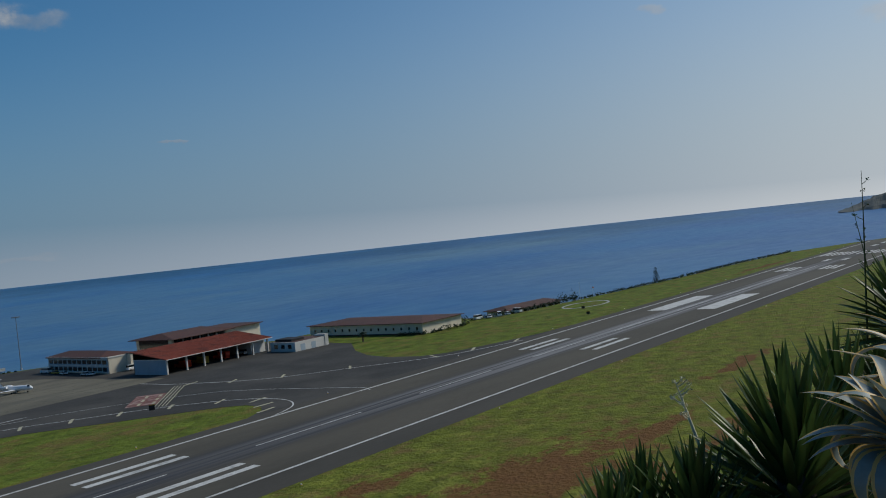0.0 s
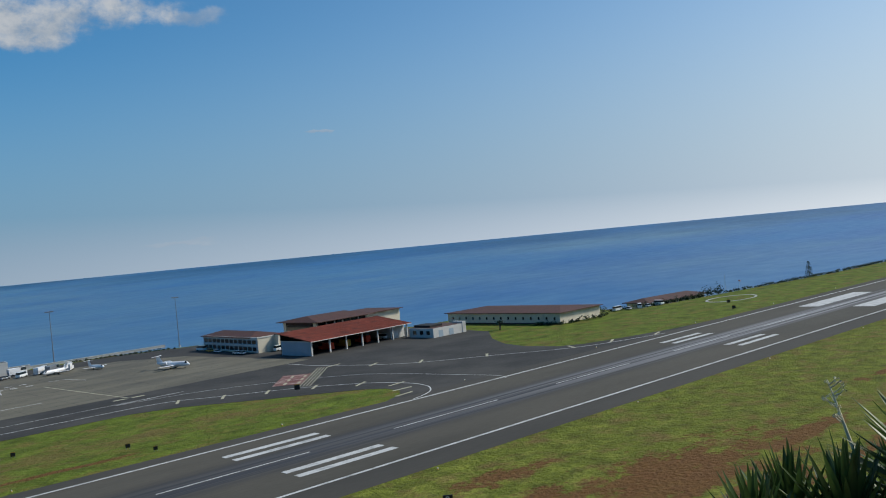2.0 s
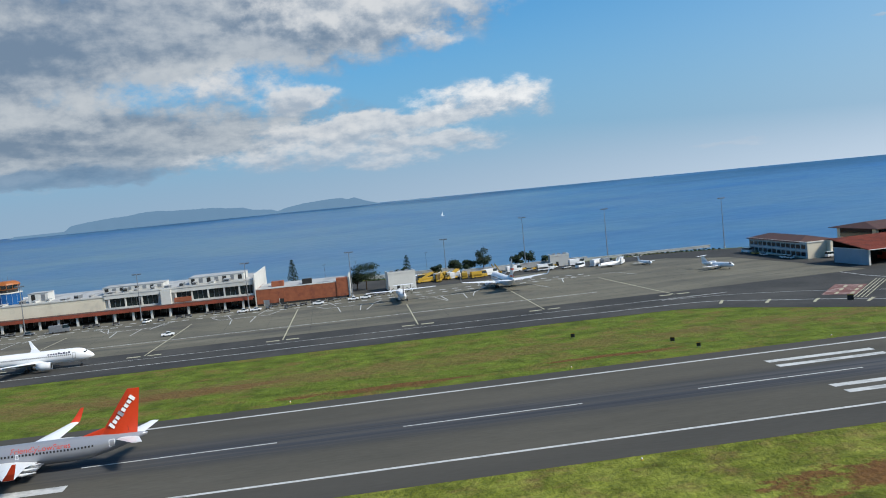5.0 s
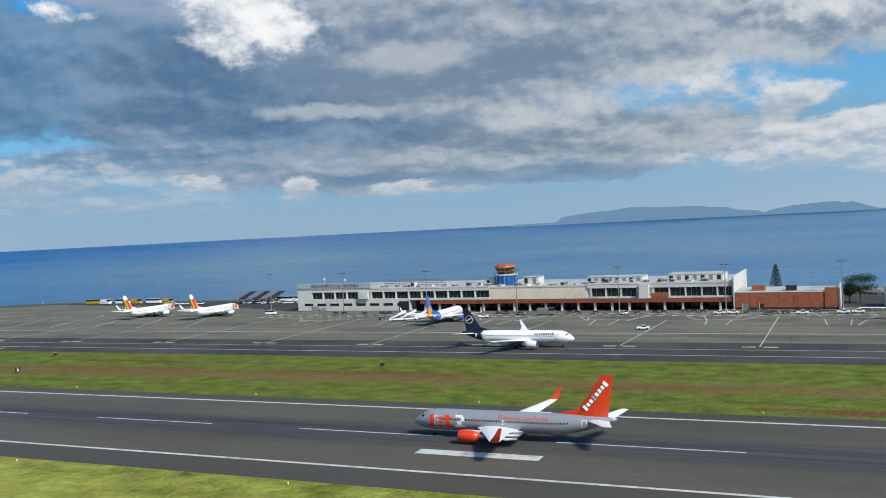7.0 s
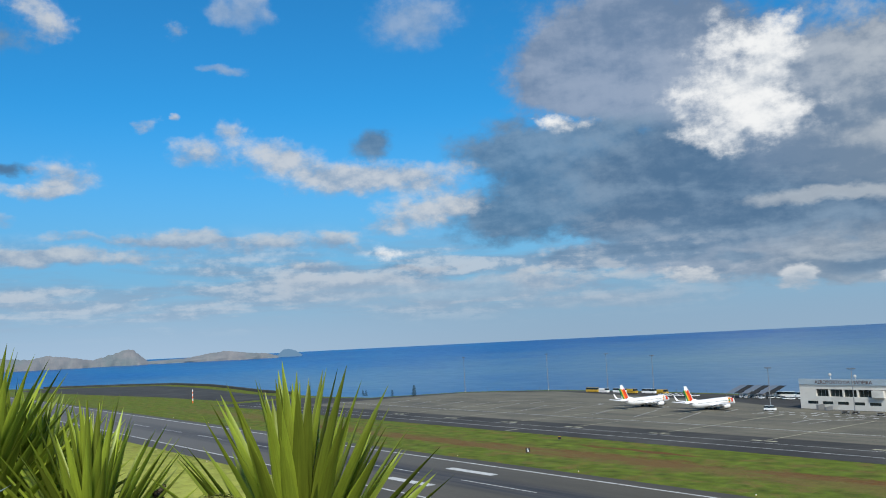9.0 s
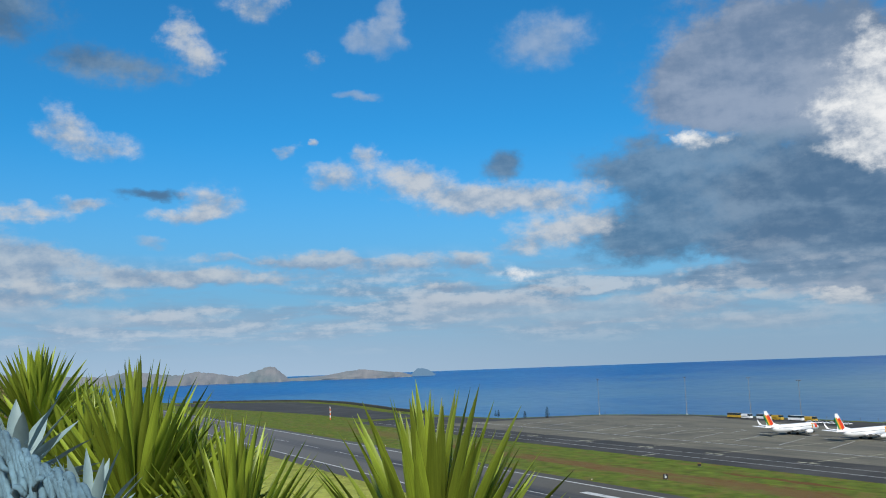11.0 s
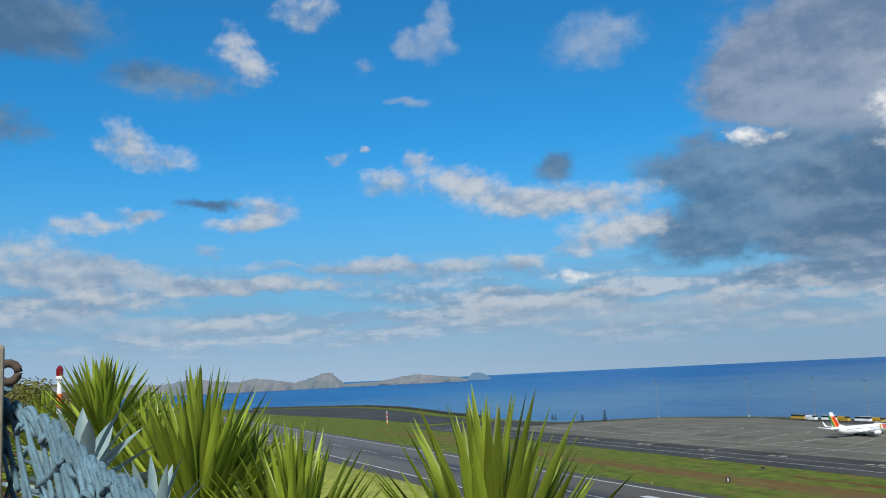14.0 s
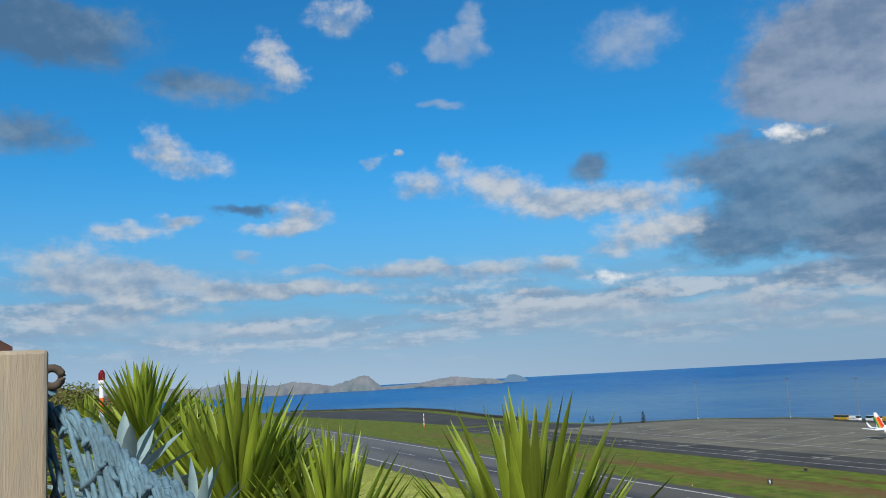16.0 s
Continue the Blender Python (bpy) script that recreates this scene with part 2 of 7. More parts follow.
# ---- materials ----
def mat(name, colour, rough=0.6, metal=0.0, vary=0.25, scale=0.4, fine=6.0, bump=0.0, bump_scale=None, second=None, amount=(0.45, 0.6), trans=0.0, spec=0.5, jitter=0.0, coords="Object", stretch=None):
    """A surface with grain at two scales; second: a colour of stains or wear that a slow noise mixes in."""
    m = bpy.data.materials.new(name)
    m.use_nodes = True
    nt = m.node_tree
    b = nt.nodes["Principled BSDF"]
    L = nt.links.new
    tc = nt.nodes.new("ShaderNodeTexCoord").outputs[coords]
    if stretch:
        mp = nt.nodes.new("ShaderNodeMapping")
        mp.inputs["Scale"].default_value = stretch
        L(tc, mp.inputs[0])
        tc = mp.outputs[0]

    def noise_(s, d):
        n = nt.nodes.new("ShaderNodeTexNoise")
        L(tc, n.inputs["Vector"])
        n.inputs["Scale"].default_value, n.inputs["Detail"].default_value = s, d
        n.inputs["Roughness"].default_value = 0.62
        return n.outputs[0]

    def mixed(f, a, c):
        n = nt.nodes.new("ShaderNodeMix")
        n.data_type = "RGBA"
        if isinstance(f, float):
            n.inputs[0].default_value = f
        else:
            L(f, n.inputs[0])
        for s, v in ((n.inputs[6], a), (n.inputs[7], c)):
            if isinstance(v, tuple):
                s.default_value = (*v[:3], 1)
            else:
                L(v, s)
        return n.outputs[2]

    def stepped(v, lo, hi):
        n = nt.nodes.new("ShaderNodeMapRange")
        L(v, n.inputs[0])
        n.inputs[1].default_value, n.inputs[2].default_value = lo, hi
        return n.outputs[0]

    slow, quick = noise_(scale, 5), noise_(fine, 3)
    dark = tuple(c * (1 - vary) for c in colour)
    light = tuple(min(1, c * (1 + vary)) for c in colour)
    col = mixed(stepped(slow, 0.3, 0.7), dark, light)
    col = mixed(stepped(quick, 0.3, 0.75), col, mixed(0.6, col, dark))
    if second:
        col = mixed(stepped(noise_(scale * 0.6, 6), *amount), col, second)
    if jitter:
        info = nt.nodes.new("ShaderNodeObjectInfo")
        hv = nt.nodes.new("ShaderNodeHueSaturation")
        L(stepped(info.outputs["Random"], 0.0, 1.0), hv.inputs["Value"])
        mr = hv.inputs["Value"].links[0].from_node
        mr.inputs[3].default_value, mr.inputs[4].default_value = 1 - jitter, 1 + jitter
        L(col, hv.inputs["Color"])
        col = hv.outputs[0]
    L(col, b.inputs["Base Color"])
    rr = stepped(quick, 0.0, 1.0)
    n = rr.node
    n.inputs[3].default_value, n.inputs[4].default_value = max(0.02, rough - 0.08), min(1, rough + 0.08)
    L(rr, b.inputs["Roughness"])
    b.inputs["Metallic"].default_value = metal
    b.inputs["Specular IOR Level"].default_value = spec
    if trans:
        t = nt.nodes.new("ShaderNodeBsdfTranslucent")
        L(col, t.inputs[0])
        mx = nt.nodes.new("ShaderNodeMixShader")
        mx.inputs[0].default_value = trans
        L(b.outputs[0], mx.inputs[1])
        L(t.outputs[0], mx.inputs[2])
        L(mx.outputs[0], nt.nodes["Material Output"].inputs[0])
    if bump:
        bp = nt.nodes.new("ShaderNodeBump")
        bp.inputs["Strength"].default_value, bp.inputs["Distance"].default_value = 0.6, bump
        L(noise_(bump_scale or fine, 4), bp.inputs["Height"])
        L(bp.outputs[0], b.inputs["Normal"])
    return m


M = {
    "sea": mat("sea_water", (0.002, 0.082, 0.265), 0.36, 0, 0.09, 0.002, 0.03, 0.3, 0.12, (0.012, 0.125, 0.30), (0.42, 0.7), spec=0.24, stretch=(0.7, 1.2, 1)),
    "grass": mat("field_grass", (0.118, 0.158, 0.018), 0.9, 0, 0.55, 0.20, 0.8, 1.6, 0.7, (0.165, 0.118, 0.036), (0.50, 0.70), spec=0.15, stretch=(0.8, 1, 1)),
    "verge": mat("mown_grass", (0.138, 0.160, 0.019), 0.9, 0, 0.55, 0.25, 1.0, 1.4, 0.9, (0.16, 0.11, 0.038), (0.50, 0.70), spec=0.15),
    "earth": mat("red_earth", (0.135, 0.075, 0.036), 0.95, 0, 0.3, 0.2, 2.0, 0.12, 2.0, (0.11, 0.135, 0.022), (0.52, 0.62), spec=0.15),
    "runway": mat("runway_asphalt", (0.082, 0.075, 0.059), 0.9, 0, 0.24, 0.05, 1.5, 0.01, 4.0, (0.098, 0.088, 0.069), (0.45, 0.7), spec=0.3, stretch=(0.25, 1, 1)),
    "rubber": mat("tyre_rubber_streak", (0.026, 0.027, 0.031), 0.7, 0, 0.35, 0.3, 2.0, stretch=(0.03, 1, 1)),
    "worn": mat("polished_asphalt", (0.125, 0.125, 0.13), 0.55, 0, 0.3, 0.3, 2.0, stretch=(0.02, 1, 1)),
    "taxi": mat("taxiway_asphalt", (0.047, 0.045, 0.041), 0.9, 0, 0.35, 0.05, 0.9, 0.01, 4.0, (0.072, 0.068, 0.060), (0.48, 0.68), spec=0.3),
    "concrete": mat("apron_concrete", (0.155, 0.143, 0.106), 0.9, 0, 0.25, 0.05, 0.5, 0, None, (0.078, 0.074, 0.062), (0.46, 0.72), spec=0.3, stretch=(0.6, 1.8, 1)),
    "paint": mat("white_line_paint", (0.55, 0.55, 0.53), 0.7, 0, 0.2, 0.5, 3.0, 0, None, (0.24, 0.24, 0.23), (0.52, 0.72)),
    "yellow": mat("yellow_line_paint", (0.46, 0.43, 0.29), 0.7, 0, 0.2, 0.5, 3.0, 0, None, (0.24, 0.22, 0.16), (0.52, 0.72)),
    "redpaint": mat("red_ground_paint", (0.17, 0.065, 0.05), 0.75, 0, 0.2, 0.5, 3.0, 0, None, (0.45, 0.35, 0.3), (0.5, 0.7)),
    "white": mat("white_render", (0.60, 0.59, 0.55), 0.75, 0, 0.1, 0.15, 2.0, 0, None, (0.40, 0.39, 0.35), (0.55, 0.8)),
    "cream": mat("cream_render", (0.70, 0.63, 0.49), 0.8, 0, 0.08, 0.15, 2.0, 0, None, (0.45, 0.41, 0.33), (0.58, 0.8)),
    "bluewall": mat("pale_blue_cladding", (0.33, 0.41, 0.47), 0.6, 0, 0.1, 0.2, 2.0),
    "tile": mat("terracotta_roof", (0.28, 0.060, 0.030), 0.8, 0, 0.25, 0.4, 3.0, 0.05, 3.0, (0.12, 0.035, 0.022), (0.5, 0.7)),
    "tiledark": mat("weathered_brown_roof", (0.085, 0.036, 0.026), 0.8, 0, 0.25, 0.4, 3.0, 0.05, 3.0, (0.05, 0.028, 0.022), (0.5, 0.7)),
    "brick": mat("red_brick", (0.31, 0.095, 0.042), 0.8, 0, 0.2, 0.6, 4.0, 0, None, (0.18, 0.05, 0.03), (0.5, 0.7)),
    "glass": mat("dark_window_glass", (0.012, 0.022, 0.024), 0.12, 0, 0.3, 0.3, 1.0, spec=0.6),
    "blueglass": mat("blue_tower_glass", (0.015, 0.09, 0.26), 0.25, 0, 0.3, 0.3, 1.0, spec=0.4),
    "orange": mat("orange_cladding", (0.36, 0.11, 0.02), 0.5, 0, 0.2, 0.5, 3.0),
    "dark": mat("dark_interior", (0.018, 0.017, 0.016), 0.8, 0, 0.2, 0.5, 2.0),
    "steel": mat("galvanised_steel", (0.30, 0.31, 0.32), 0.45, 0.6, 0.15, 1.0, 5.0),
    "grey": mat("grey_roof_membrane", (0.42, 0.42, 0.41), 0.8, 0, 0.15, 0.2, 2.0, 0, None, (0.25, 0.25, 0.25), (0.5, 0.7)),
    "planewhite": mat("white_aircraft_paint", (0.80, 0.80, 0.80), 0.3, 0, 0.03, 0.3, 2.0),
    "silver": mat("silver_aircraft_paint", (0.33, 0.34, 0.37), 0.32, 0.25, 0.06, 0.3, 2.0),
    "planered": mat("red_aircraft_paint", (0.66, 0.055, 0.015), 0.32, 0, 0.06, 0.3, 2.0),
    "navy": mat("navy_aircraft_paint", (0.012, 0.016, 0.045), 0.3, 0, 0.1, 0.3, 2.0),
    "planeblue": mat("blue_aircraft_paint", (0.02, 0.13, 0.45), 0.3, 0, 0.1, 0.3, 2.0),
    "planeyellow": mat("amber_aircraft_paint", (0.75, 0.28, 0.02), 0.3, 0, 0.1, 0.3, 2.0),
    "green": mat("green_aircraft_paint", (0.03, 0.22, 0.06), 0.3, 0, 0.1, 0.3, 2.0),
    "metal": mat("bare_metal", (0.55, 0.55, 0.56), 0.28, 0.9, 0.08, 0.5, 3.0),
    "tyre": mat("tyre", (0.02, 0.02, 0.02), 0.85, 0, 0.2, 2.0, 8.0),
    "black": mat("black_board", (0.012, 0.012, 0.013), 0.6, 0, 0.2, 2.0, 8.0),
    "vanyellow": mat("yellow_vehicle_paint", (0.50, 0.31, 0.035), 0.4, 0, 0.1, 0.5, 3.0),
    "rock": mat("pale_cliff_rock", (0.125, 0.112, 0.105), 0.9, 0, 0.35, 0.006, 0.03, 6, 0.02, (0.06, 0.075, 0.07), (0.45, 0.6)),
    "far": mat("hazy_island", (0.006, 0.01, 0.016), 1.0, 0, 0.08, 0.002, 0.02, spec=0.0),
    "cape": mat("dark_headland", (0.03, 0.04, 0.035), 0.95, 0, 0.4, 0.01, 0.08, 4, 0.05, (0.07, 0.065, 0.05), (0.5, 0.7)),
    "cliff": mat("cliff_edge", (0.05, 0.05, 0.04), 0.95, 0, 0.4, 0.05, 0.5, 0.3, 0.3),
    "leaf": mat("yucca_leaf", (0.235, 0.30, 0.030), 0.42, 0, 0.35, 3.0, 40.0, trans=0.24, jitter=0.45, stretch=(1.5, 40, 8)),
    "leafdark": mat("dark_yucca_leaf", (0.065, 0.115, 0.028), 0.42, 0, 0.3, 2.0, 30.0, trans=0.22, jitter=0.35),
    "leafblue": mat("glaucous_agave_leaf", (0.22, 0.31, 0.31), 0.6, 0, 0.2, 6.0, 60.0, trans=0.08, jitter=0.15),
    "agave": mat("grey_green_agave_leaf", (0.19, 0.25, 0.25), 0.5, 0, 0.25, 6.0, 40.0, trans=0.15),
    "agaveedge": mat("cream_yellow_leaf_margin", (0.70, 0.47, 0.16), 0.5, 0, 0.2, 6.0, 40.0, trans=0.3),
    "dry": mat("dry_straw", (0.42, 0.33, 0.20), 0.9, 0, 0.3, 5.0, 40.0, jitter=0.2),
    "bud": mat("pale_flower_stem", (0.66, 0.62, 0.44), 0.8, 0, 0.1, 5.0, 30.0),
    "tree": mat("tree_foliage", (0.022, 0.042, 0.016), 0.8, 0, 0.35, 0.5, 3.0, trans=0.1),
    "shrub": mat("yellow_green_shrub", (0.16, 0.17, 0.03), 0.8, 0, 0.35, 3.0, 20.0, trans=0.2),
    "bark": mat("bark", (0.09, 0.065, 0.045), 0.95, 0, 0.3, 3.0, 20.0, 0.02, 12.0),
    "rope": mat("pale_blue_rope", (0.125, 0.22, 0.275), 0.9, 0, 0.5, 12.0, 160.0, 0.003, 220.0),
    "wood": mat("weathered_post_wood", (0.42, 0.325, 0.21), 0.85, 0, 0.22, 3.0, 30.0, 0.002, 60.0, (0.25, 0.23, 0.20), (0.42, 0.68), stretch=(6, 6, 0.8)),
    "signal": mat("signal_orange", (0.72, 0.14, 0.02), 0.5, 0, 0.08, 3.0, 20.0),
    "lampred": mat("red_lamp_glass", (0.17, 0.006, 0.01), 0.15, 0, 0.1, 3.0, 20.0),
}

# Kilometres of bright air before the islands: their haze is put in as emission.
for key, haze_glow, amount in (("far", (0.14, 0.25, 0.38), 0.92), ("rock", (0.25, 0.34, 0.45), 0.30), ("cape", (0.2, 0.3, 0.4), 0.12)):
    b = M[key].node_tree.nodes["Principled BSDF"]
    b.inputs["Emission Color"].default_value = (*haze_glow, 1)
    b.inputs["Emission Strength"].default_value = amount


def patches(m, ellipses, colour, soft=0.16, scale=0.07, reach=14.0, amount=0.9, grain=0.7, mottle=0.4):
    """Torn patches of a second colour on the ground, each about an ellipse x, y, half-length, half-width."""
    nt = m.node_tree
    L, N = nt.links.new, nt.nodes.new
    b = nt.nodes["Principled BSDF"]
    old = b.inputs["Base Color"].links[0].from_socket
    co = N("ShaderNodeTexCoord").outputs["Object"]

    def noise_(s, d, r):
        n = N("ShaderNodeTexNoise")
        L(co, n.inputs["Vector"])
        for k, v in (("Scale", s), ("Detail", d), ("Roughness", r)):
            n.inputs[k].default_value = v
        return n.outputs

    off = N("ShaderNodeVectorMath")
    off.operation = "MULTIPLY_ADD"
    L(noise_(scale, 3, 0.5)["Color"], off.inputs[0])
    off.inputs[1].default_value, off.inputs[2].default_value = (reach, reach * 0.5, 0), (-reach / 2, -reach / 4, 0)
    at = N("ShaderNodeVectorMath")
    L(co, at.inputs[0])
    L(off.outputs[0], at.inputs[1])
    out = None
    for x, y, rx, ry in ellipses:
        n = N("ShaderNodeVectorMath")
        n.operation = "MULTIPLY_ADD"
        L(at.outputs[0], n.inputs[0])
        n.inputs[1].default_value, n.inputs[2].default_value = (1 / rx, 1 / ry, 0), (-x / rx, -y / ry, 0)
        d = N("ShaderNodeVectorMath")
        d.operation = "LENGTH"
        L(n.outputs[0], d.inputs[0])
        if out is None:
            out = d.outputs["Value"]
        else:
            k = N("ShaderNodeMath")
            k.operation = "MINIMUM"
            L(out, k.inputs[0])
            L(d.outputs["Value"], k.inputs[1])
            out = k.outputs[0]
    ml = N("ShaderNodeMath")
    ml.operation = "MULTIPLY_ADD"
    lump = N("ShaderNodeTexNoise")
    mp = N("ShaderNodeMapping")
    mp.inputs["Scale"].default_value = (grain, 1, 1)
    L(co, mp.inputs[0])
    L(mp.outputs[0], lump.inputs["Vector"])
    for k, v in (("Scale", scale * 3), ("Detail", 8.0), ("Roughness", 0.74)):
        lump.inputs[k].default_value = v
    L(lump.outputs[0], ml.inputs[0])
    ml.inputs[1].default_value, ml.inputs[2].default_value = 4.2, -1.35
    df = N("ShaderNodeMath")
    df.operation = "SUBTRACT"
    L(ml.outputs[0], df.inputs[0])
    L(out, df.inputs[1])
    st = N("ShaderNodeMapRange")
    L(df.outputs[0], st.inputs[0])
    for i, v in enumerate((-soft, soft, 0.0, amount)):
        st.inputs[i + 1].default_value = v
    tone = N("ShaderNodeMix")
    tone.data_type = "RGBA"
    L(noise_(scale * 9, 5, 0.7)[0], tone.inputs[0])
    tone.inputs[6].default_value = (*[c * (1 - mottle) for c in colour], 1)
    tone.inputs[7].default_value = (*[c * (1 + mottle) for c in colour], 1)
    mx = N("ShaderNodeMix")
    mx.data_type = "RGBA"
    L(st.outputs[0], mx.inputs[0])
    L(old, mx.inputs[6])
    L(tone.outputs[2], mx.inputs[7])
    L(mx.outputs[2], b.inputs["Base Color"])


patches(M["verge"], [(-270, 92, 240, 40)], (0.41, 0.43, 0.085), 0.8, 0.05, 20, 0.85)
EARTH = (0.135, 0.060, 0.022)
patches(M["grass"], [(-400, 207, 60, 4), (-290, 207, 75, 7), (-200, 209, 60, 7), (-120, 213, 55, 5), (-212, 226, 40, 2.5), (-40, 205, 34, 4.5), (8, 186, 26, 3), (60, 190, 20, 2), (560, 190, 60, 4)], EARTH, reach=9.0, grain=0.22)
patches(M["grass"], [(-150, 207, 420, 9), (-500, 215, 160, 12)], (0.155, 0.105, 0.038), 0.3, 0.10, 6, 0.65, 0.4)
patches(M["verge"], [(70, 100, 20, 6), (82, 88, 28, 9), (101, 104, 12, 4), (116, 80, 36, 13), (40, 94, 18, 5), (118, 66, 16, 6), (148, 60, 30, 4), (190, 62, 40, 4), (20, 86, 16, 7), (-40, 96, 30, 5), (150, 74, 20, 4), (220, 84, 24, 3)], EARTH)
# Hazy, sunlit sheen on the water, painted as pale patches in its colour.
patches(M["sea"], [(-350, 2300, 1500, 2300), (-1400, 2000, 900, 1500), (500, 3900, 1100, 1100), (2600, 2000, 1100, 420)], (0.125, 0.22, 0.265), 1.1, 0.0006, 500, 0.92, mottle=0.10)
# Darker patches of sea colour far out.
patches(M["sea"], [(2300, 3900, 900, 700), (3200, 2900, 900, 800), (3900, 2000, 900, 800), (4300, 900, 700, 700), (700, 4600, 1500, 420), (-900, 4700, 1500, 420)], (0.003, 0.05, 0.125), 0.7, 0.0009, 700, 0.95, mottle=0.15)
patches(M["concrete"], [(24, 318, 9, 5), (65, 322, 9, 5), (-16, 335, 10, 6), (-57, 328, 10, 6), (-101, 328, 10, 6), (-145, 316, 10, 6), (-190, 335, 10, 6), (-236, 340, 10, 6), (-282, 340, 10, 6), (-60, 292, 160, 2.5), (-330, 300, 120, 3)], (0.070, 0.066, 0.058), 0.5, 0.08, 8, 0.6)


def runway_bands(m):
    """Tyre rubber down the middle, the pale worn streaks in it, and the darker shoulders."""
    nt = m.node_tree
    L, N = nt.links.new, nt.nodes.new
    b = nt.nodes["Principled BSDF"]
    col = b.inputs["Base Color"].links[0].from_socket
    co = N("ShaderNodeTexCoord").outputs["Object"]
    sep = N("ShaderNodeSeparateXYZ")
    L(co, sep.inputs[0])

    def op(kind, a, c):
        n = N("ShaderNodeMath")
        n.operation = kind
        for i, v in enumerate((a, c)):
            if isinstance(v, float):
                n.inputs[i].default_value = v
            else:
                L(v, n.inputs[i])
        return n.outputs[0]

    def ramp(v, lo, hi, a, c):
        n = N("ShaderNodeMapRange")
        n.interpolation_type = "SMOOTHSTEP"
        L(v, n.inputs[0])
        for i, w in enumerate((lo, hi, a, c)):
            n.inputs[i + 1].default_value = w
        return n.outputs[0]

    def streaks(sx, sy, detail):
        mp = N("ShaderNodeMapping")
        mp.inputs["Scale"].default_value = (sx, sy, 1)
        L(co, mp.inputs[0])
        n = N("ShaderNodeTexNoise")
        L(mp.outputs[0], n.inputs["Vector"])
        n.inputs["Scale"].default_value, n.inputs["Detail"].default_value, n.inputs["Roughness"].default_value = 1.0, detail, 0.65
        return n.outputs[0]

    off = op("ABSOLUTE", op("SUBTRACT", sep.outputs[1], RUN_MID), 0.0)
    x = sep.outputs[0]
    dark = op("MULTIPLY", ramp(off, 3.0, 10.5, 1.0, 0.0), ramp(streaks(0.012, 0.55, 5), 0.3, 0.62, 0.35, 1.0))
    dark = op("MULTIPLY", dark, op("MULTIPLY", ramp(x, -620.0, -260.0, 0.35, 1.0), ramp(x, 120.0, 360.0, 1.0, 0.6)))
    pale = op("MULTIPLY", ramp(off, 3.2, 7.5, 1.0, 0.0), ramp(streaks(0.004, 0.5, 4), 0.36, 0.58, 0.05, 1.0))
    pale = op("MULTIPLY", pale, op("MULTIPLY", ramp(x, 40.0, 330.0, 0.08, 1.0), ramp(x, 470.0, 640.0, 1.0, 0.1)))
    edge = ramp(off, 22.6, 24.2, 0.0, 0.42)
    bleached = ramp(x, -460.0, -90.0, 0.75, 0.0)
    for f, c in ((bleached, (0.128, 0.126, 0.125)), (edge, (0.034, 0.033, 0.032)), (dark, (0.026, 0.029, 0.037)), (pale, (0.25, 0.25, 0.255))):
        n = N("ShaderNodeMix")
        n.data_type = "RGBA"
        L(f, n.inputs[0])
        L(col, n.inputs[6])
        n.inputs[7].default_value = (*c, 1)
        col = n.outputs[2]
    L(col, b.inputs["Base Color"])


RUN_MID = 152.0
runway_bands(M["runway"])
# ---- building tools ----
from mathutils.geometry import tessellate_polygon

def part(name, bm, material, parent=None, label="", smooth=False):
    """Links a bmesh as one mesh object under a thing or a part."""
    me = bpy.data.meshes.new(name)
    bmesh.ops.recalc_face_normals(bm, faces=bm.faces)
    if smooth:
        for f in bm.faces:
            f.smooth = True
    bm.to_mesh(me)
    bm.free()
    me.materials.append(M[material])
    ob = new(name, me)
    if parent is not None:
        ob.parent = parent
    if label:
        ob["label"] = label
    return ob


def thing(name, label, category, m=None, group="", kind=""):
    ob = tagged(new(name), label, category, group, kind)
    if m is not None:
        ob.matrix_basis = m
    return ob


def box(bm, x0, x1, y0, y1, z0, z1):
    v = [bm.verts.new(p) for p in ((x0, y0, z0), (x1, y0, z0), (x1, y1, z0), (x0, y1, z0), (x0, y0, z1), (x1, y0, z1), (x1, y1, z1), (x0, y1, z1))]
    for i in ((3, 2, 1, 0), (4, 5, 6, 7), (0, 1, 5, 4), (1, 2, 6, 5), (2, 3, 7, 6), (3, 0, 4, 7)):
        bm.faces.new([v[k] for k in i])
    return bm


def boxes(*some):
    bm = bmesh.new()
    for b in some:
        box(bm, *b)
    return bm


def soft_box(x0, x1, y0, y1, z0, z1, r=0.05, seg=2):
    bm = boxes((x0, x1, y0, y1, z0, z1))
    bmesh.ops.bevel(bm, geom=list(bm.edges), offset=r, segments=seg, affect="EDGES", profile=0.5)
    return bm


def rings(bm, loops, close=True, caps=True):
    """Skins a row of equal rings of points."""
    vs = [[bm.verts.new(p) for p in loop] for loop in loops]
    n = len(vs[0])
    for a, b in zip(vs, vs[1:]):
        for i in range(n if close else n - 1):
            j = (i + 1) % n
            bm.faces.new((a[i], a[j], b[j], b[i]))
    if caps:
        bm.faces.new(vs[0][::-1])
        bm.faces.new(vs[-1])
    return bm


def tube(bm, p, q, r0, r1=None, n=10):
    p, q = Vector(p), Vector(q)
    r1 = r0 if r1 is None else r1
    d = (q - p).normalized()
    u = d.cross((0, 0, 1) if abs(d.z) < 0.9 else (1, 0, 0)).normalized()
    w = d.cross(u)
    ring = lambda c, r: [c + (u * math.cos(a) + w * math.sin(a)) * r for a in (2 * math.pi * i / n for i in range(n))]
    return rings(bm, [ring(p, r0), ring(q, r1)])


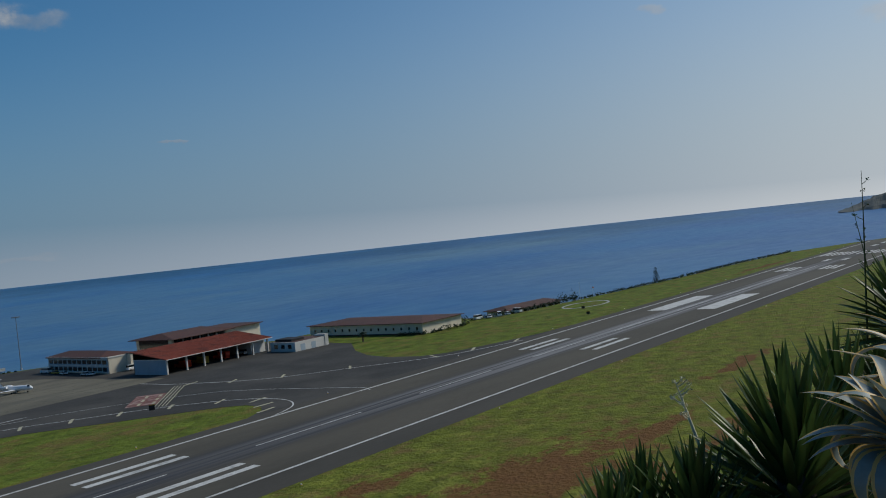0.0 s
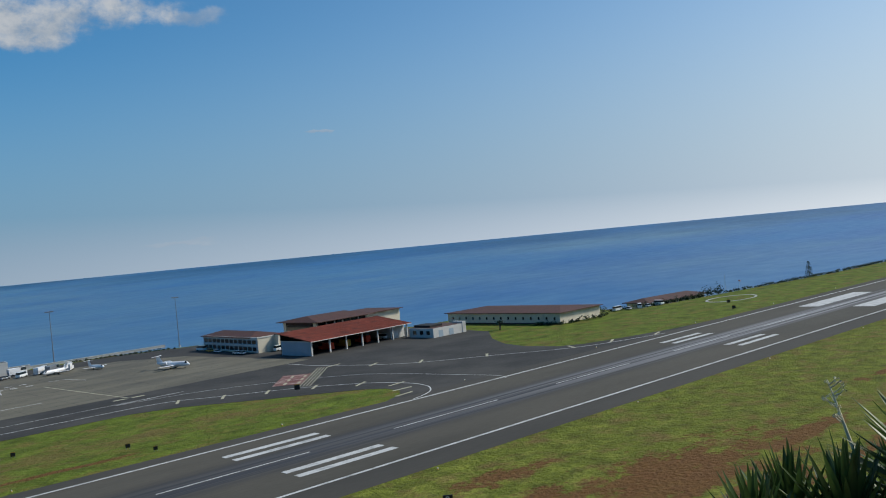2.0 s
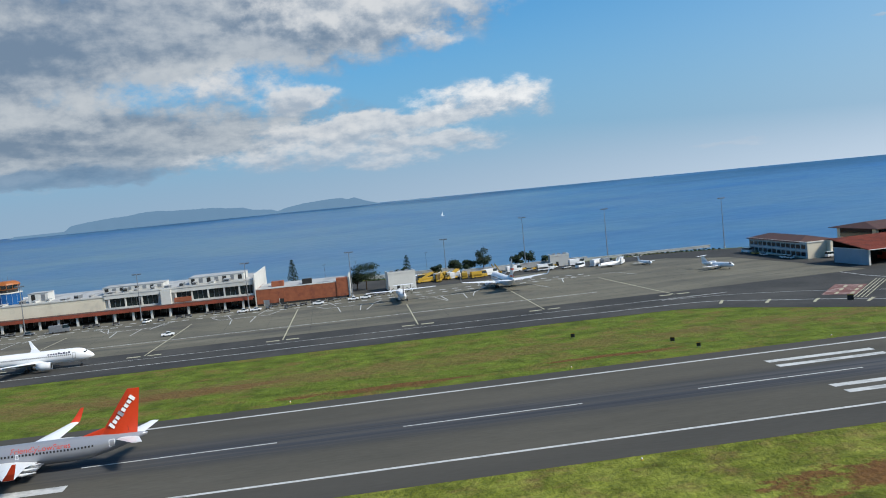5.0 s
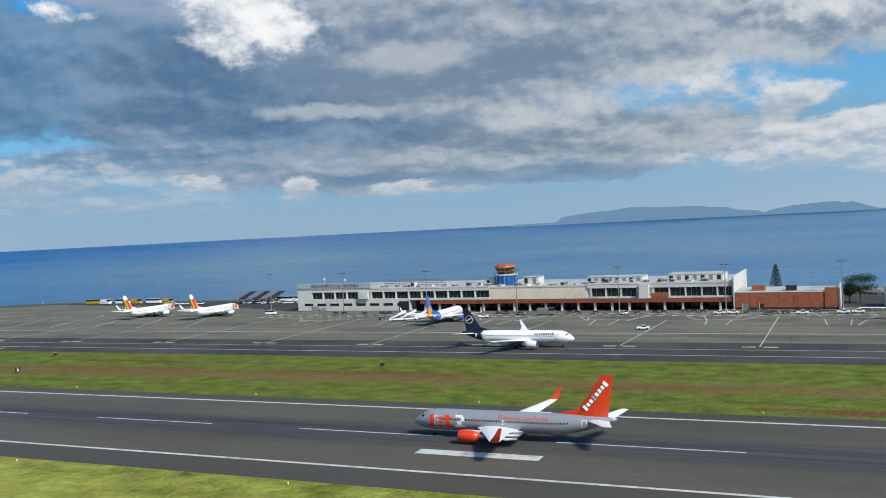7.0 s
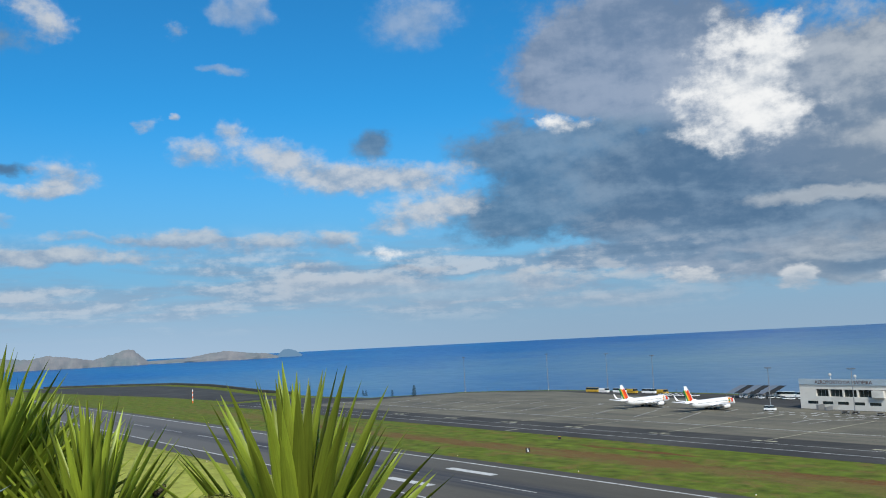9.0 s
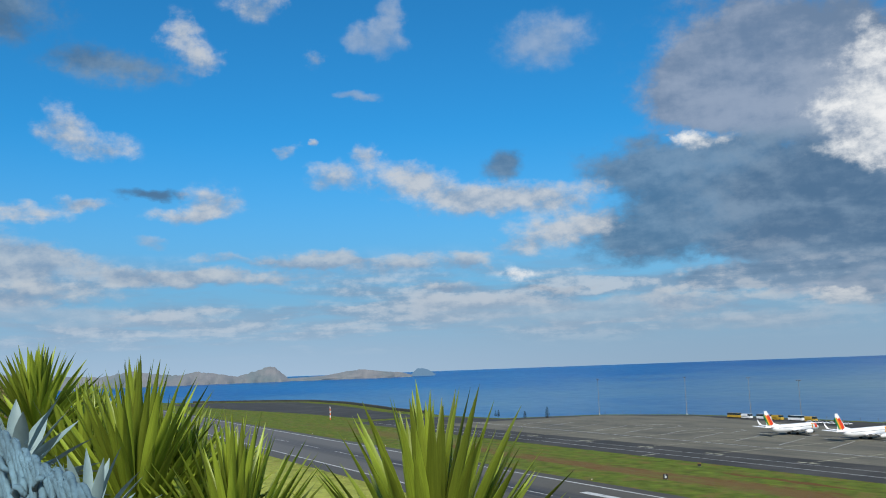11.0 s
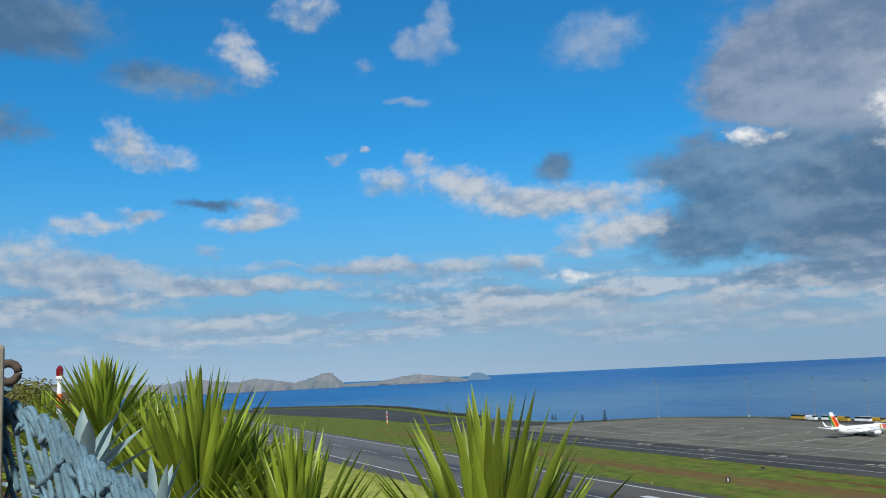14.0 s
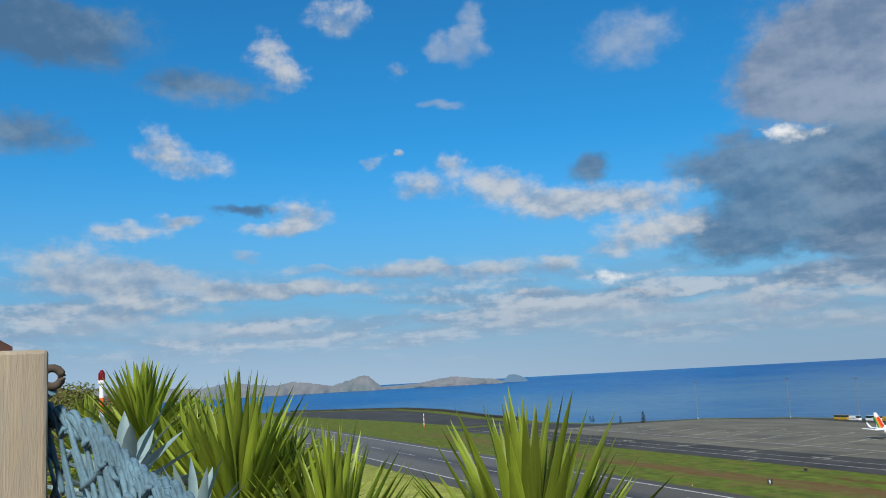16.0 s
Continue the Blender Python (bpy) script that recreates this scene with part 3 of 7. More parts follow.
def path_tube(bm, pts, radii, n=8):
    loops = []
    pts = [Vector(p) for p in pts]
    for i, p in enumerate(pts):
        d = (pts[min(i + 1, len(pts) - 1)] - pts[max(i - 1, 0)]).normalized()
        u = d.cross((0, 0, 1) if abs(d.z) < 0.95 else (1, 0, 0)).normalized()
        w = d.cross(u)
        loops.append([p + (u * math.cos(a) + w * math.sin(a)) * radii[i] for a in (2 * math.pi * k / n for k in range(n))])
    return rings(bm, loops)


def slab(points, z0, z1, holes=()):
    """A flat plate with the given outline."""
    bm = bmesh.new()
    top = [bm.verts.new((x, y, z1)) for x, y in points]
    low = [bm.verts.new((x, y, z0)) for x, y in points]
    for tri in tessellate_polygon([[Vector((x, y, 0)) for x, y in points]]):
        bm.faces.new([top[i] for i in tri])
    n = len(points)
    for i in range(n):
        bm.faces.new((low[i], low[(i + 1) % n], top[(i + 1) % n], top[i]))
    return bm


def letters(text, size, material, name, parent, m, depth=0.02, label=""):
    """Raised lettering in the built-in font, lying in the local xy plane of m."""
    cu = bpy.data.curves.new("lettering", "FONT")
    cu.body, cu.size, cu.extrude, cu.align_x = text, size, depth, "CENTER"
    tmp = new("lettering", cu)
    me = bpy.data.meshes.new_from_object(tmp.evaluated_get(bpy.context.evaluated_depsgraph_get()))
    bpy.data.objects.remove(tmp)
    me.transform(m)
    me.materials.clear()
    me.materials.append(M[material])
    ob = new(name, me)
    ob.parent = parent
    if label:
        ob["label"] = label
    return ob


def stroke(pts, width, z0, z1, closed=False):
    """A painted line of that width along points of the ground."""
    pts = [Vector((x, y)) for x, y in pts]
    bm, left, right = bmesh.new(), [], []
    for i, p in enumerate(pts):
        d = (pts[min(i + 1, len(pts) - 1)] - pts[max(i - 1, 0)]).normalized()
        n = Vector((-d.y, d.x)) * width / 2
        left.append(p + n)
        right.append(p - n)
    loops = [[(a.x, a.y, z1), (b.x, b.y, z1), (b.x, b.y, z0), (a.x, a.y, z0)] for a, b in zip(left, right)]
    return rings(bm, loops)


def curve_through(pts, steps=8):
    """Catmull-Rom points of a smooth line."""
    out = []
    p = [Vector(q) for q in pts]
    for i in range(len(p) - 1):
        a, b, c, d = p[max(i - 1, 0)], p[i], p[i + 1], p[min(i + 2, len(p) - 1)]
        for k in range(steps):
            t = k / steps
            out.append(0.5 * ((2 * b) + (c - a) * t + (2 * a - 5 * b + 4 * c - d) * t * t + (3 * b - a - 3 * c + d) * t ** 3))
    out.append(p[-1])
    return [tuple(v) for v in out]


# ---- sea, land, runway, taxiway, apron ----
def sea_level(r):
    return -55 + 68 * (r / 4900) ** 2


def build_sea():
    bm = bmesh.new()
    loops = []
    for r in (30, 120, 250, 400, 600, 900, 1300, 1800, 2400, 3000, 3600, 4200, 4900):
        loops.append([(r * math.cos(a), r * math.sin(a), sea_level(r)) for a in (2 * math.pi * i / 180 for i in range(180))])
    rings(bm, loops, caps=False)
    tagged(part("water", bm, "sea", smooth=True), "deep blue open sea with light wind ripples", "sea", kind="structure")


build_sea()

COAST = [(-1420, 150), (-1400, 225), (-1310, 262), (-1220, 330), (-1135, 371), (-1000, 372), (-891, 356), (-780, 338), (-640, 330), (-575, 338), (-560, 372), (-545, 405), (-488, 438), (-434, 447), (-330, 446), (-150, 452), (-25, 458), (60, 422), (112, 416), (154, 417), (188, 403), (225, 385), (250, 350), (268, 322), (330, 318), (332, 240), (398, 233), (497, 224), (600, 222), (687, 214), (748, 190), (790, 168), (800, 60)]


def build_land():
    bm = bmesh.new()
    outline = COAST + [(800, 52), (-1420, 52)]
    top = [bm.verts.new((x, y, 0)) for x, y in outline]
    low = [bm.verts.new((x * 1.01, y + (14 if y > 60 else 0), -62)) for x, y in outline]
    for tri in tessellate_polygon([[Vector((x, y, 0)) for x, y in outline]]):
        bm.faces.new([top[i] for i in tri])
    n = len(outline)
    for i in range(n):
        bm.faces.new((top[i], top[(i + 1) % n], low[(i + 1) % n], low[i]))
    tagged(part("ground", bm, "grass"), "airfield grass with bare red earth patches", "grass", kind="structure")


build_land()


def hill(x, y):
    """The height of the hillside that the camera stands on."""
    if y <= 1.2:
        h = 38.8 + max(0.0, -y - 9) * 0.3
    else:
        h = max(0.0, 38.8 - (y - 1.2) * 0.75)
    wob = noise.noise((x * 0.05, y * 0.05, 0)) * min(1.4, max(0.0, (abs(x) + abs(y) - 8) * 0.12))
    return max(-0.3, h + (wob if 3 < y < 50 or y < -6 else 0))


def build_hill():
    bm = bmesh.new()
    xs = sorted({round(math.copysign(abs(k / 50) ** 2.2 * 1420, k), 2) for k in range(-50, 51)})
    xs = [x for x in xs if x <= 800] + [800]
    ys = [-60, -40, -25, -15, -9, -6, -4, -3, -2, -1, 0, 0.6, 1.2, 2, 3, 5, 8, 12, 17, 23, 30, 37, 44, 50, 53, 57]
    grid = [[bm.verts.new((x, y, hill(x, y) - (0.4 if y == 57 else 0))) for x in xs] for y in ys]
    for a, b in zip(grid, grid[1:]):
        for i in range(len(xs) - 1):
            bm.faces.new((a[i], a[i + 1], b[i + 1], b[i]))
    tagged(part("hillside", bm, "earth", smooth=True), "steep hillside of rough grass and red earth", "slope", kind="structure")


build_hill()

runway = tagged(part("runway", boxes((-1385, 770, 119.6, 180.0, -0.2, 0.03)), "runway"), "dark grey grooved asphalt runway", "runway", kind="structure")
for y in (129.1, 174.1):
    part("edge_line", boxes((-1370, 755, y - 0.4, y + 0.4, 0.03, 0.045)), "paint", runway)
for k in range(-21, 14):
    x = -209 + 54.5 * k
    part("centre_stripe", boxes((x, x + 32.5, RUN_MID - 0.2, RUN_MID + 0.2, 0.03, 0.048)), "paint", runway)
for x, rows in ((-231, (140.8, 163.4)), (-68, (141.0, 162.2)), (84, (138.0, 142.5, 161.2, 165.7)), (241, (138.0, 142.5, 161.2, 165.7)), (505, (136.5, 140.0, 143.5, 160.0, 163.5, 167.0))):
    for y in rows:
        part("touchdown_mark", boxes((x, x + 23, y - (1.5 if len(rows) == 2 else 1.0), y + (1.5 if len(rows) == 2 else 1.0), 0.03, 0.049)), "paint", runway)
for y in (137.0, 158.5):
    part("aiming_mark", boxes((338, 390, y, y + 8, 0.03, 0.049)), "paint", runway)
for k in range(12):
    y = 131.5 + k * 3.5 + (1.5 if k > 5 else 0)
    part("threshold_stripe", boxes((612, 642, y, y + 1.8, 0.03, 0.049)), "paint", runway)
for x in (565, 690, 720):
    part("runway_number_bar", boxes((x, x + 14, 145, 148, 0.03, 0.049), (x, x + 14, 156, 159, 0.03, 0.049)), "paint", runway)

TAXI = [(-640, 242), (60, 242), (96, 241.5), (108, 236), (125, 220.4), (140, 208), (147, 202), (150.5, 196), (150, 189), (146, 184), (138, 180), (300, 180), (276, 181.8), (250, 187.5), (235, 192.5), (228, 199), (226, 212), (230, 226), (240, 242), (258, 262), (262, 290), (262, 330), (232, 380), (188, 400), (154, 413), (112, 412), (60, 416), (-25, 450), (-330, 440), (-434, 442), (-488, 432), (-540, 400), (-555, 372), (-570, 334), (-640, 318)]
taxiway = tagged(part("taxiway", slab(TAXI, -0.2, 0.04), "taxi"), "black asphalt taxiway and fire station yard", "taxiway", kind="structure")
PAD = [(-1290, 212), (-1290, 250), (-1200, 318), (-1130, 352), (-1000, 352), (-890, 340), (-780, 322), (-660, 314), (-660, 268), (-820, 262), (-1000, 240)]
tagged(part("turning_pad", slab(PAD, -0.2, 0.04), "taxi"), "dark asphalt pad at the runway end", "taxiway", kind="structure")
tagged(part("seawall", slab([(-1330, 262), (-1220, 334), (-1135, 375), (-1000, 376), (-891, 360), (-780, 342), (-700, 336), (-700, 332), (-780, 338), (-891, 356), (-1000, 371), (-1135, 370), (-1222, 329), (-1330, 257)], -0.5, 2.2), "cliff"), "low dark sea wall along the runway end", "wall", kind="structure")
APRON = [(-560, 277), (122, 278), (180.5, 280.5), (176, 320), (170, 362), (150, 386), (112, 392), (60, 376), (-250, 376), (-300, 400), (-470, 428), (-535, 398), (-548, 340)]
apron = tagged(part("apron", slab(APRON, -0.2, 0.07), "concrete"), "stained grey concrete aircraft parking apron", "apron", kind="structure")
Z0, Z1 = 0.07, 0.09


def line(name, pts, width, material, parent, smooth=False, z=0.04):
    return part(name, stroke(curve_through(pts) if smooth else pts, width, z, z + 0.018), material, parent)


line("taxi_edge_line", [(-620, 252.8), (0, 252.8), (40, 252.6), (85, 251.5), (109, 249.5), (124, 238.9), (142, 225), (155, 209), (159, 196), (158, 187), (154, 180.7), (149, 177.2), (143, 175)], 0.4, "paint", taxiway, True)
line("taxi_edge_line", [(169, 352), (169.5, 310), (171, 275), (172, 262), (180, 238), (189, 224), (206, 209), (229, 189), (262, 178.5)], 0.4, "paint", taxiway, True)
line("taxi_centre_line", [(-620, 264), (60, 264), (100, 262), (130, 254), (160, 232), (169, 215), (174, 193), (177, 178), (174.6, 172)], 0.25, "paint", taxiway, True)
line("taxi_centre_line", [(-560, 301.6), (90, 298)], 0.45, "paint", apron, z=0.07)
for a, b in (((24.9, 323), (23.7, 270)), ((65.6, 329), (64.4, 271)), ((-16, 345), (-18, 270)), ((-55, 336), (-59, 269.5)), ((-100, 336), (-103, 269)), ((-145, 323), (-145.4, 268)), ((-190, 343), (-190, 269)), ((-236, 350), (-236, 268)), ((-281, 350), (-284, 268)), ((-323, 350), (-328, 268)), ((-370, 350), (-375, 268)), ((-420, 350), (-425, 268)), ((104, 340), (108, 272))):
    line("stand_line", [a, b], 0.42, "yellow", apron, z=0.07)
    for s in (-3.0, 3.0):
        part("stand_number_bar", boxes((b[0] + s - 2.0, b[0] + s + 2.0, b[1] - 0.75, b[1] + 0.75, 0.04, 0.058)), "yellow", apron)
    for s in (-1, 1):
        line("stand_guide_line", [(a[0] + 15 * s, a[1] - 2), (a[0] + 12 * s, a[1] + 12), (a[0] + 6 * s, a[1] + 14)], 0.35, "paint", apron, z=0.07)
for x, y, a in ((-300, 246.5, 90), (112, 246, 60), (122.5, 238, 55), (133, 230.5, 50), (144, 222, 45), (153, 211, 30), (157, 199, 10), (152, 190.5, 0), (147, 183.5, 10), (228, 192.5, 60), (206.5, 211.5, 45), (190, 226.5, 40), (180, 240, 30), (174, 255, 15), (262, 181.5, 20), (243, 187, 30)):
    c, s = math.cos(radians(a)), math.sin(radians(a))
    line("shoulder_bar", [(x - 3.4 * c, y - 3.4 * s), (x + 3.4 * c, y + 3.4 * s)], 0.9, "yellow", taxiway)
for k in range(4):
    o = k * 1.1
    line("holding_line", [(142.5 + o * 0.7, 228 - o * 0.7), (169 + o * 0.7, 257 - o * 0.7)], 0.3, "yellow", taxiway)
sign_patch = part("red_holding_sign", slab([(139, 238), (146, 232), (160, 248), (153, 254)], 0.04, 0.058), "redpaint", taxiway, "faded red painted holding sign with pale bars")
for k in range(3):
    for j in range(2):
        c0 = Vector((142.5 + k * 4.6 + j * 3.2, 236.5 + k * 5.2 - j * 2.8))
        line("pale_bar", [tuple(c0), tuple(c0 + Vector((2.6, 3.0)))], 0.9, "yellow", taxiway, z=0.058)
# The service road behind the stands, edged with dashes, and the waiting boxes in front of it.
for y0 in (351.0, 359.0):
    for k in range(66):
        x = -250 + 5.4 * k
        part("service_road_dash", boxes((x, x + 2.6, y0 - 0.6, y0 + 0.6, 0.07, 0.088)), "paint", apron)
for x in (-210, -168, -122, -78, -36, 4, 44):
    line("waiting_box", [(x - 13, 347), (x - 9, 338), (x + 9, 338), (x + 13, 347)], 0.4, "paint", apron, z=0.07)
    for dx in (-4.5, 4.5):
        line("waiting_box", [(x + dx, 338), (x + dx * 0.8, 322)], 0.35, "paint", apron, z=0.07)
for x in range(-520, -250, 27):
    line("stand_guide_line", [(x, 345), (x + 14, 312)], 0.3, "paint", apron, z=0.07)
# The mown strip beside the runway.
tagged(part("grass_verge", boxes((-1385, 430, 60, 119.6, -0.2, 0.02)), "verge"), "bright green mown grass beside the runway", "grass", kind="structure")
# Joints between the concrete bays of the apron.
joints = bmesh.new()
for y in range(284, 374, 9):
    box(joints, -535, 168, y - 0.07, y + 0.07, 0.07, 0.075)
for x in range(-520, 165, 15):
    box(joints, x - 0.04, x + 0.04, 279, 372, 0.07, 0.0755)
part("bay_joint", joints, "taxi", apron)


# ---- far islands and headlands ----
def ridge(name, profile, dist, material, label, depth=260, seed=0, rough=1.0):
    """A rocky island along an arc round the view, from azimuths and crest heights in metres over the water."""
    bm = bmesh.new()
    loops = []
    azs = [p[0] for p in profile]
    n = max(40, int(abs(azs[-1] - azs[0]) * 12))
    for k in range(n + 1):
        a = azs[0] + (azs[-1] - azs[0]) * k / n
        for (a0, h0), (a1, h1) in zip(profile, profile[1:]):
            if min(a0, a1) <= a <= max(a0, a1):
                t = (a - a0) / (a1 - a0)
                h = h0 + (h1 - h0) * t
                break
        h = max(1.0, h * (1 + 0.10 * rough * noise.fractal((a * 3.0, seed, 0), 1.0, 2.0, 4)))
        row = []
        for s, f in ((-0.42, -0.2), (-0.36, 0.22), (-0.24, 0.5), (-0.1, 0.83), (0, 1.0), (0.2, 0.7), (0.4, -0.2)):
            d = dist + depth * s * (0.6 + 0.5 * noise.noise((a * 1.5, s * 3, seed)))
            zz = sea_level(dist) + h * f * (1 + 0.16 * rough * noise.noise((a * 5, s * 7, seed)))
            row.append((-math.sin(radians(a)) * d, math.cos(radians(a)) * d, zz))
        loops.append(row)
    rings(bm, loops, close=False, caps=False)
    tagged(part(name, bm, material, smooth=material == "far"), label, "island", kind="structure")


def crest(dist, el):
    return EYE + dist * math.tan(radians(el)) - sea_level(dist)


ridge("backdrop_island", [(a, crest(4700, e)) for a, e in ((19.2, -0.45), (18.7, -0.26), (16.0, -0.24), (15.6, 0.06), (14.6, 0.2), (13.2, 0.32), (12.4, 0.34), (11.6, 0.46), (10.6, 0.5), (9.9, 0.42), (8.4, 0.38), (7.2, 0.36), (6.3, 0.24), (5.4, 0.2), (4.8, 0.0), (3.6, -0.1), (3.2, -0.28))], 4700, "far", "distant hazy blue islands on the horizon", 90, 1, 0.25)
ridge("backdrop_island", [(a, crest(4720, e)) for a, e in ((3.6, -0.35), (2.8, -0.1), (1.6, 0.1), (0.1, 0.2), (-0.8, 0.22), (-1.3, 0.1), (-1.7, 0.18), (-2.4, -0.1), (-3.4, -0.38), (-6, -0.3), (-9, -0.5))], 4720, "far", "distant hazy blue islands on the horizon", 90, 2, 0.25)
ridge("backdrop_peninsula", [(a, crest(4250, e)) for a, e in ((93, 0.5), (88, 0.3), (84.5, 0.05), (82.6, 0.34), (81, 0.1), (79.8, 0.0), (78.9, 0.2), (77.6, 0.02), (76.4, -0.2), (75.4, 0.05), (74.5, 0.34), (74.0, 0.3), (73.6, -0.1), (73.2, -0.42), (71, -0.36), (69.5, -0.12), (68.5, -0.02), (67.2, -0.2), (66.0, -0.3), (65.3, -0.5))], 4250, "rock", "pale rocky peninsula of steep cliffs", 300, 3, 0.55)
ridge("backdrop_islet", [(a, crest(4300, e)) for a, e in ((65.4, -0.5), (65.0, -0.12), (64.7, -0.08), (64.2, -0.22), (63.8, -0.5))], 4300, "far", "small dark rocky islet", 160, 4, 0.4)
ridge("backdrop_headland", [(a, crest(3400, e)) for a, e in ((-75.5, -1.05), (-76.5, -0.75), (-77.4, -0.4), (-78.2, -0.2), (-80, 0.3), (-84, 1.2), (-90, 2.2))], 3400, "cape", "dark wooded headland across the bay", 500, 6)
# ---- the terminal ----
def build_terminal():
    t = thing("terminal_building", "long white airport terminal with dark glazing and brown canopy", "building", pose(-246, 379, 0, 0, 0, -1.75))
    W = 212.0
    part("lower_wall", boxes((0, 64, 0, 45, 0, 5.0)), "white", t, "white rendered lower wall")
    part("recessed_wall", boxes((64, W, 7, 45, 0, 5.0)), "dark", t, "dark glazed ground floor behind the arcade")
    # upper storey: sill and lintel bands between piers, so that the panes sit back in real openings
    part("upper_band", boxes((0, 105, 0, 45, 5.0, 5.9), (0, 105, 0, 45, 9.2, 10.6), (0, 8, 0, 45, 5.9, 9.2), (8, 105, 1.2, 45, 5.9, 9.2)), "white", t)
    part("beige_wall", boxes((105, 151, 0.4, 45, 5.0, 10.3)), "cream", t, "plain cream upper wall")
    part("upper_wall", boxes((151, W, 0, 45, 5.0, 5.7), (151, W, 0, 45, 9.4, 11.0), (151, W, 1.2, 45, 5.7, 9.4)), "white", t)
    part("roof", boxes((0.6, 105, 0.6, 44.4, 10.6, 10.75), (105, 151, 1, 44.4, 10.3, 10.45), (151, W - 0.6, 0.6, 44.4, 11.0, 11.15)), "grey", t, "pale grey flat roof")
    part("parapet", boxes((0, 105, -0.15, 0.45, 10.6, 11.2), (105, 151, 0.2, 0.7, 10.3, 10.9), (151, W, -0.15, 0.45, 11.0, 11.6)), "white", t)
    part("end_wall", boxes((W, W + 0.5, -1, 45, 0, 13.6)), "white", t, "bright white raised end wall")
    part("pier", boxes((174, 178, -1.6, 1.0, 5.0, 10.8)), "white", t)
    for k in range(14):
        x = 8.5 + 6.9 * k
        if 35 < x < 41:
            part("white_box", soft_box(x, x + 5.6, -1.2, 1.2, 5.8, 9.0, 0.1), "white", t)
            continue
        win = part("window", boxes((x, x + 6.3, 1.02, 1.19, 5.92, 9.18)), "glass", t)
        part("mullion", boxes((x - 0.6, x, 0.0, 1.2, 5.9, 9.2)), "white", win)
        for dx in (2.1, 4.2):
            part("mullion", boxes((x + dx, x + dx + 0.1, 0.9, 1.0, 5.92, 9.18)), "steel", win)
    for x in (153, 159.6, 166.2, 180.0, 186.6, 193.2, 199.8, 206.0):
        win = part("window", boxes((x, x + (6.0 if x < 205 else 5.2), 1.02, 1.19, 5.75 if x != 180 else 7.2, 9.38)), "glass", t)
        part("mullion", boxes((x - 0.6, x, 0.2, 1.2, 5.7, 9.4)), "white", win)
        for dx in (2.0, 4.0):
            part("mullion", boxes((x + dx, x + dx + 0.1, 0.9, 1.0, 5.75, 9.35)), "steel", win)
    part("brick_panel", boxes((179, 186, -0.2, 1.0, 5.3, 7.2)), "brick", t)
    for k in range(8):
        part("slit_window", boxes((4 + 7.6 * k, 9.2 + 7.6 * k, -0.03, 0.06, 2.4, 3.7)), "glass", t)
    # A thin dark sheet on the wall stands in for the shaded opening.
    part("gate_opening", boxes((58, 63.5, -0.04, 0.08, 0.1, 4.6)), "dark", t)
    can = part("canopy", boxes((72, W - 0.5, -4.5, 7.2, 4.05, 4.3)), "tile", t, "rusty brown canopy over the arcade")
    part("fascia", boxes((72, W - 0.5, -4.7, -4.5, 3.6, 4.9)), "tile", can)
    part("canopy_roof", boxes((72, W - 0.5, -4.5, 0.0, 4.9, 5.0)), "tiledark", can)
    for k in range(19):
        x = 74 + 7.4 * k
        part("column", soft_box(x - 0.45, x + 0.45, -3.9, -3.0, 0, 4.05, 0.06, 1), "white", t)
        part("doorway", boxes((x + 1.2, x + 6.0, 6.86, 6.98, 0, 3.2)), "glass", t)
        for dx in (1.1, 3.5, 5.9):
            part("door_frame", boxes((x + dx, x + dx + 0.15, 6.8, 7.0, 0, 3.3)), "steel", t)
    board = part("sign_board", boxes((0, 43, -0.4, -0.1, 11.25, 13.9)), "bluewall", t, "long grey sign fascia with dark raised letters")
    letters("AEROPORTO DA MADEIRA", 2.3, "tiledark", "lettering", board, pose(22.5, -0.42, 11.7, 90, 0, 0), 0.06)
    part("stair_rail", boxes((10, 26, -6, -5.8, 0, 0.3), (12, 13, -6, -1, 0, 2.6), (16, 17, -6, -1, 0, 1.6)), "steel", t)

    def unit(name, label, cat, x0, x1, y0, y1, z0, z1, m):
        o = thing(name, label, cat, pose(-246, 379, 0, 0, 0, -1.75))
        part("casing", soft_box(x0, x1, y0, y1, z0, z1, 0.08, 1), m, o)
        part("cap", boxes((x0 - 0.15, x1 + 0.15, y0 - 0.15, y1 + 0.15, z1, z1 + 0.15)), "grey", o)
        n = max(1, int((x1 - x0) / 3))
        for k in range(n):
            c = x0 + (k + 0.5) * (x1 - x0) / n
            part("grille", boxes((c - 0.8, c + 0.8, y0 - 0.05, y0 + 0.02, z0 + 0.5, z1 - 0.4)), "steel" if k % 2 else "dark", o)

    unit("plant_room", "white rooftop plant room with vents", "plant room", 184, 207, 9, 24, 11.15, 14.0, "white")
    unit("plant_room", "white rooftop plant room with vents", "plant room", 148, 173, 10, 22, 11.15, 13.4, "white")
    unit("rooftop_room", "white rooftop room beside the tower", "rooftop room", 118, 126, 9, 17, 10.45, 14.2, "white")
    unit("rooftop_room", "low white rooftop room on the terminal", "rooftop room", 98, 106, 12, 20, 10.75, 13.4, "white")
    unit("rooftop_unit", "grey rooftop ventilation unit", "vent", 62, 64.5, 5, 8, 10.75, 13.2, "white")
    rnd = random.Random(4)
    for k in range(26):
        x = 46 + k * 6.1 + rnd.random() * 2
        z = 10.75 if x < 105 else 10.45 if x < 151 else 11.15
        w, h = 0.8 + rnd.random() * 1.6, 0.6 + rnd.random() * 1.1
        unit("rooftop_unit", "small grey rooftop ventilation unit", "vent", x, x + w, 3 + rnd.random() * 5, 9.5, z, z + h, rnd.choice(("steel", "grey", "white")))
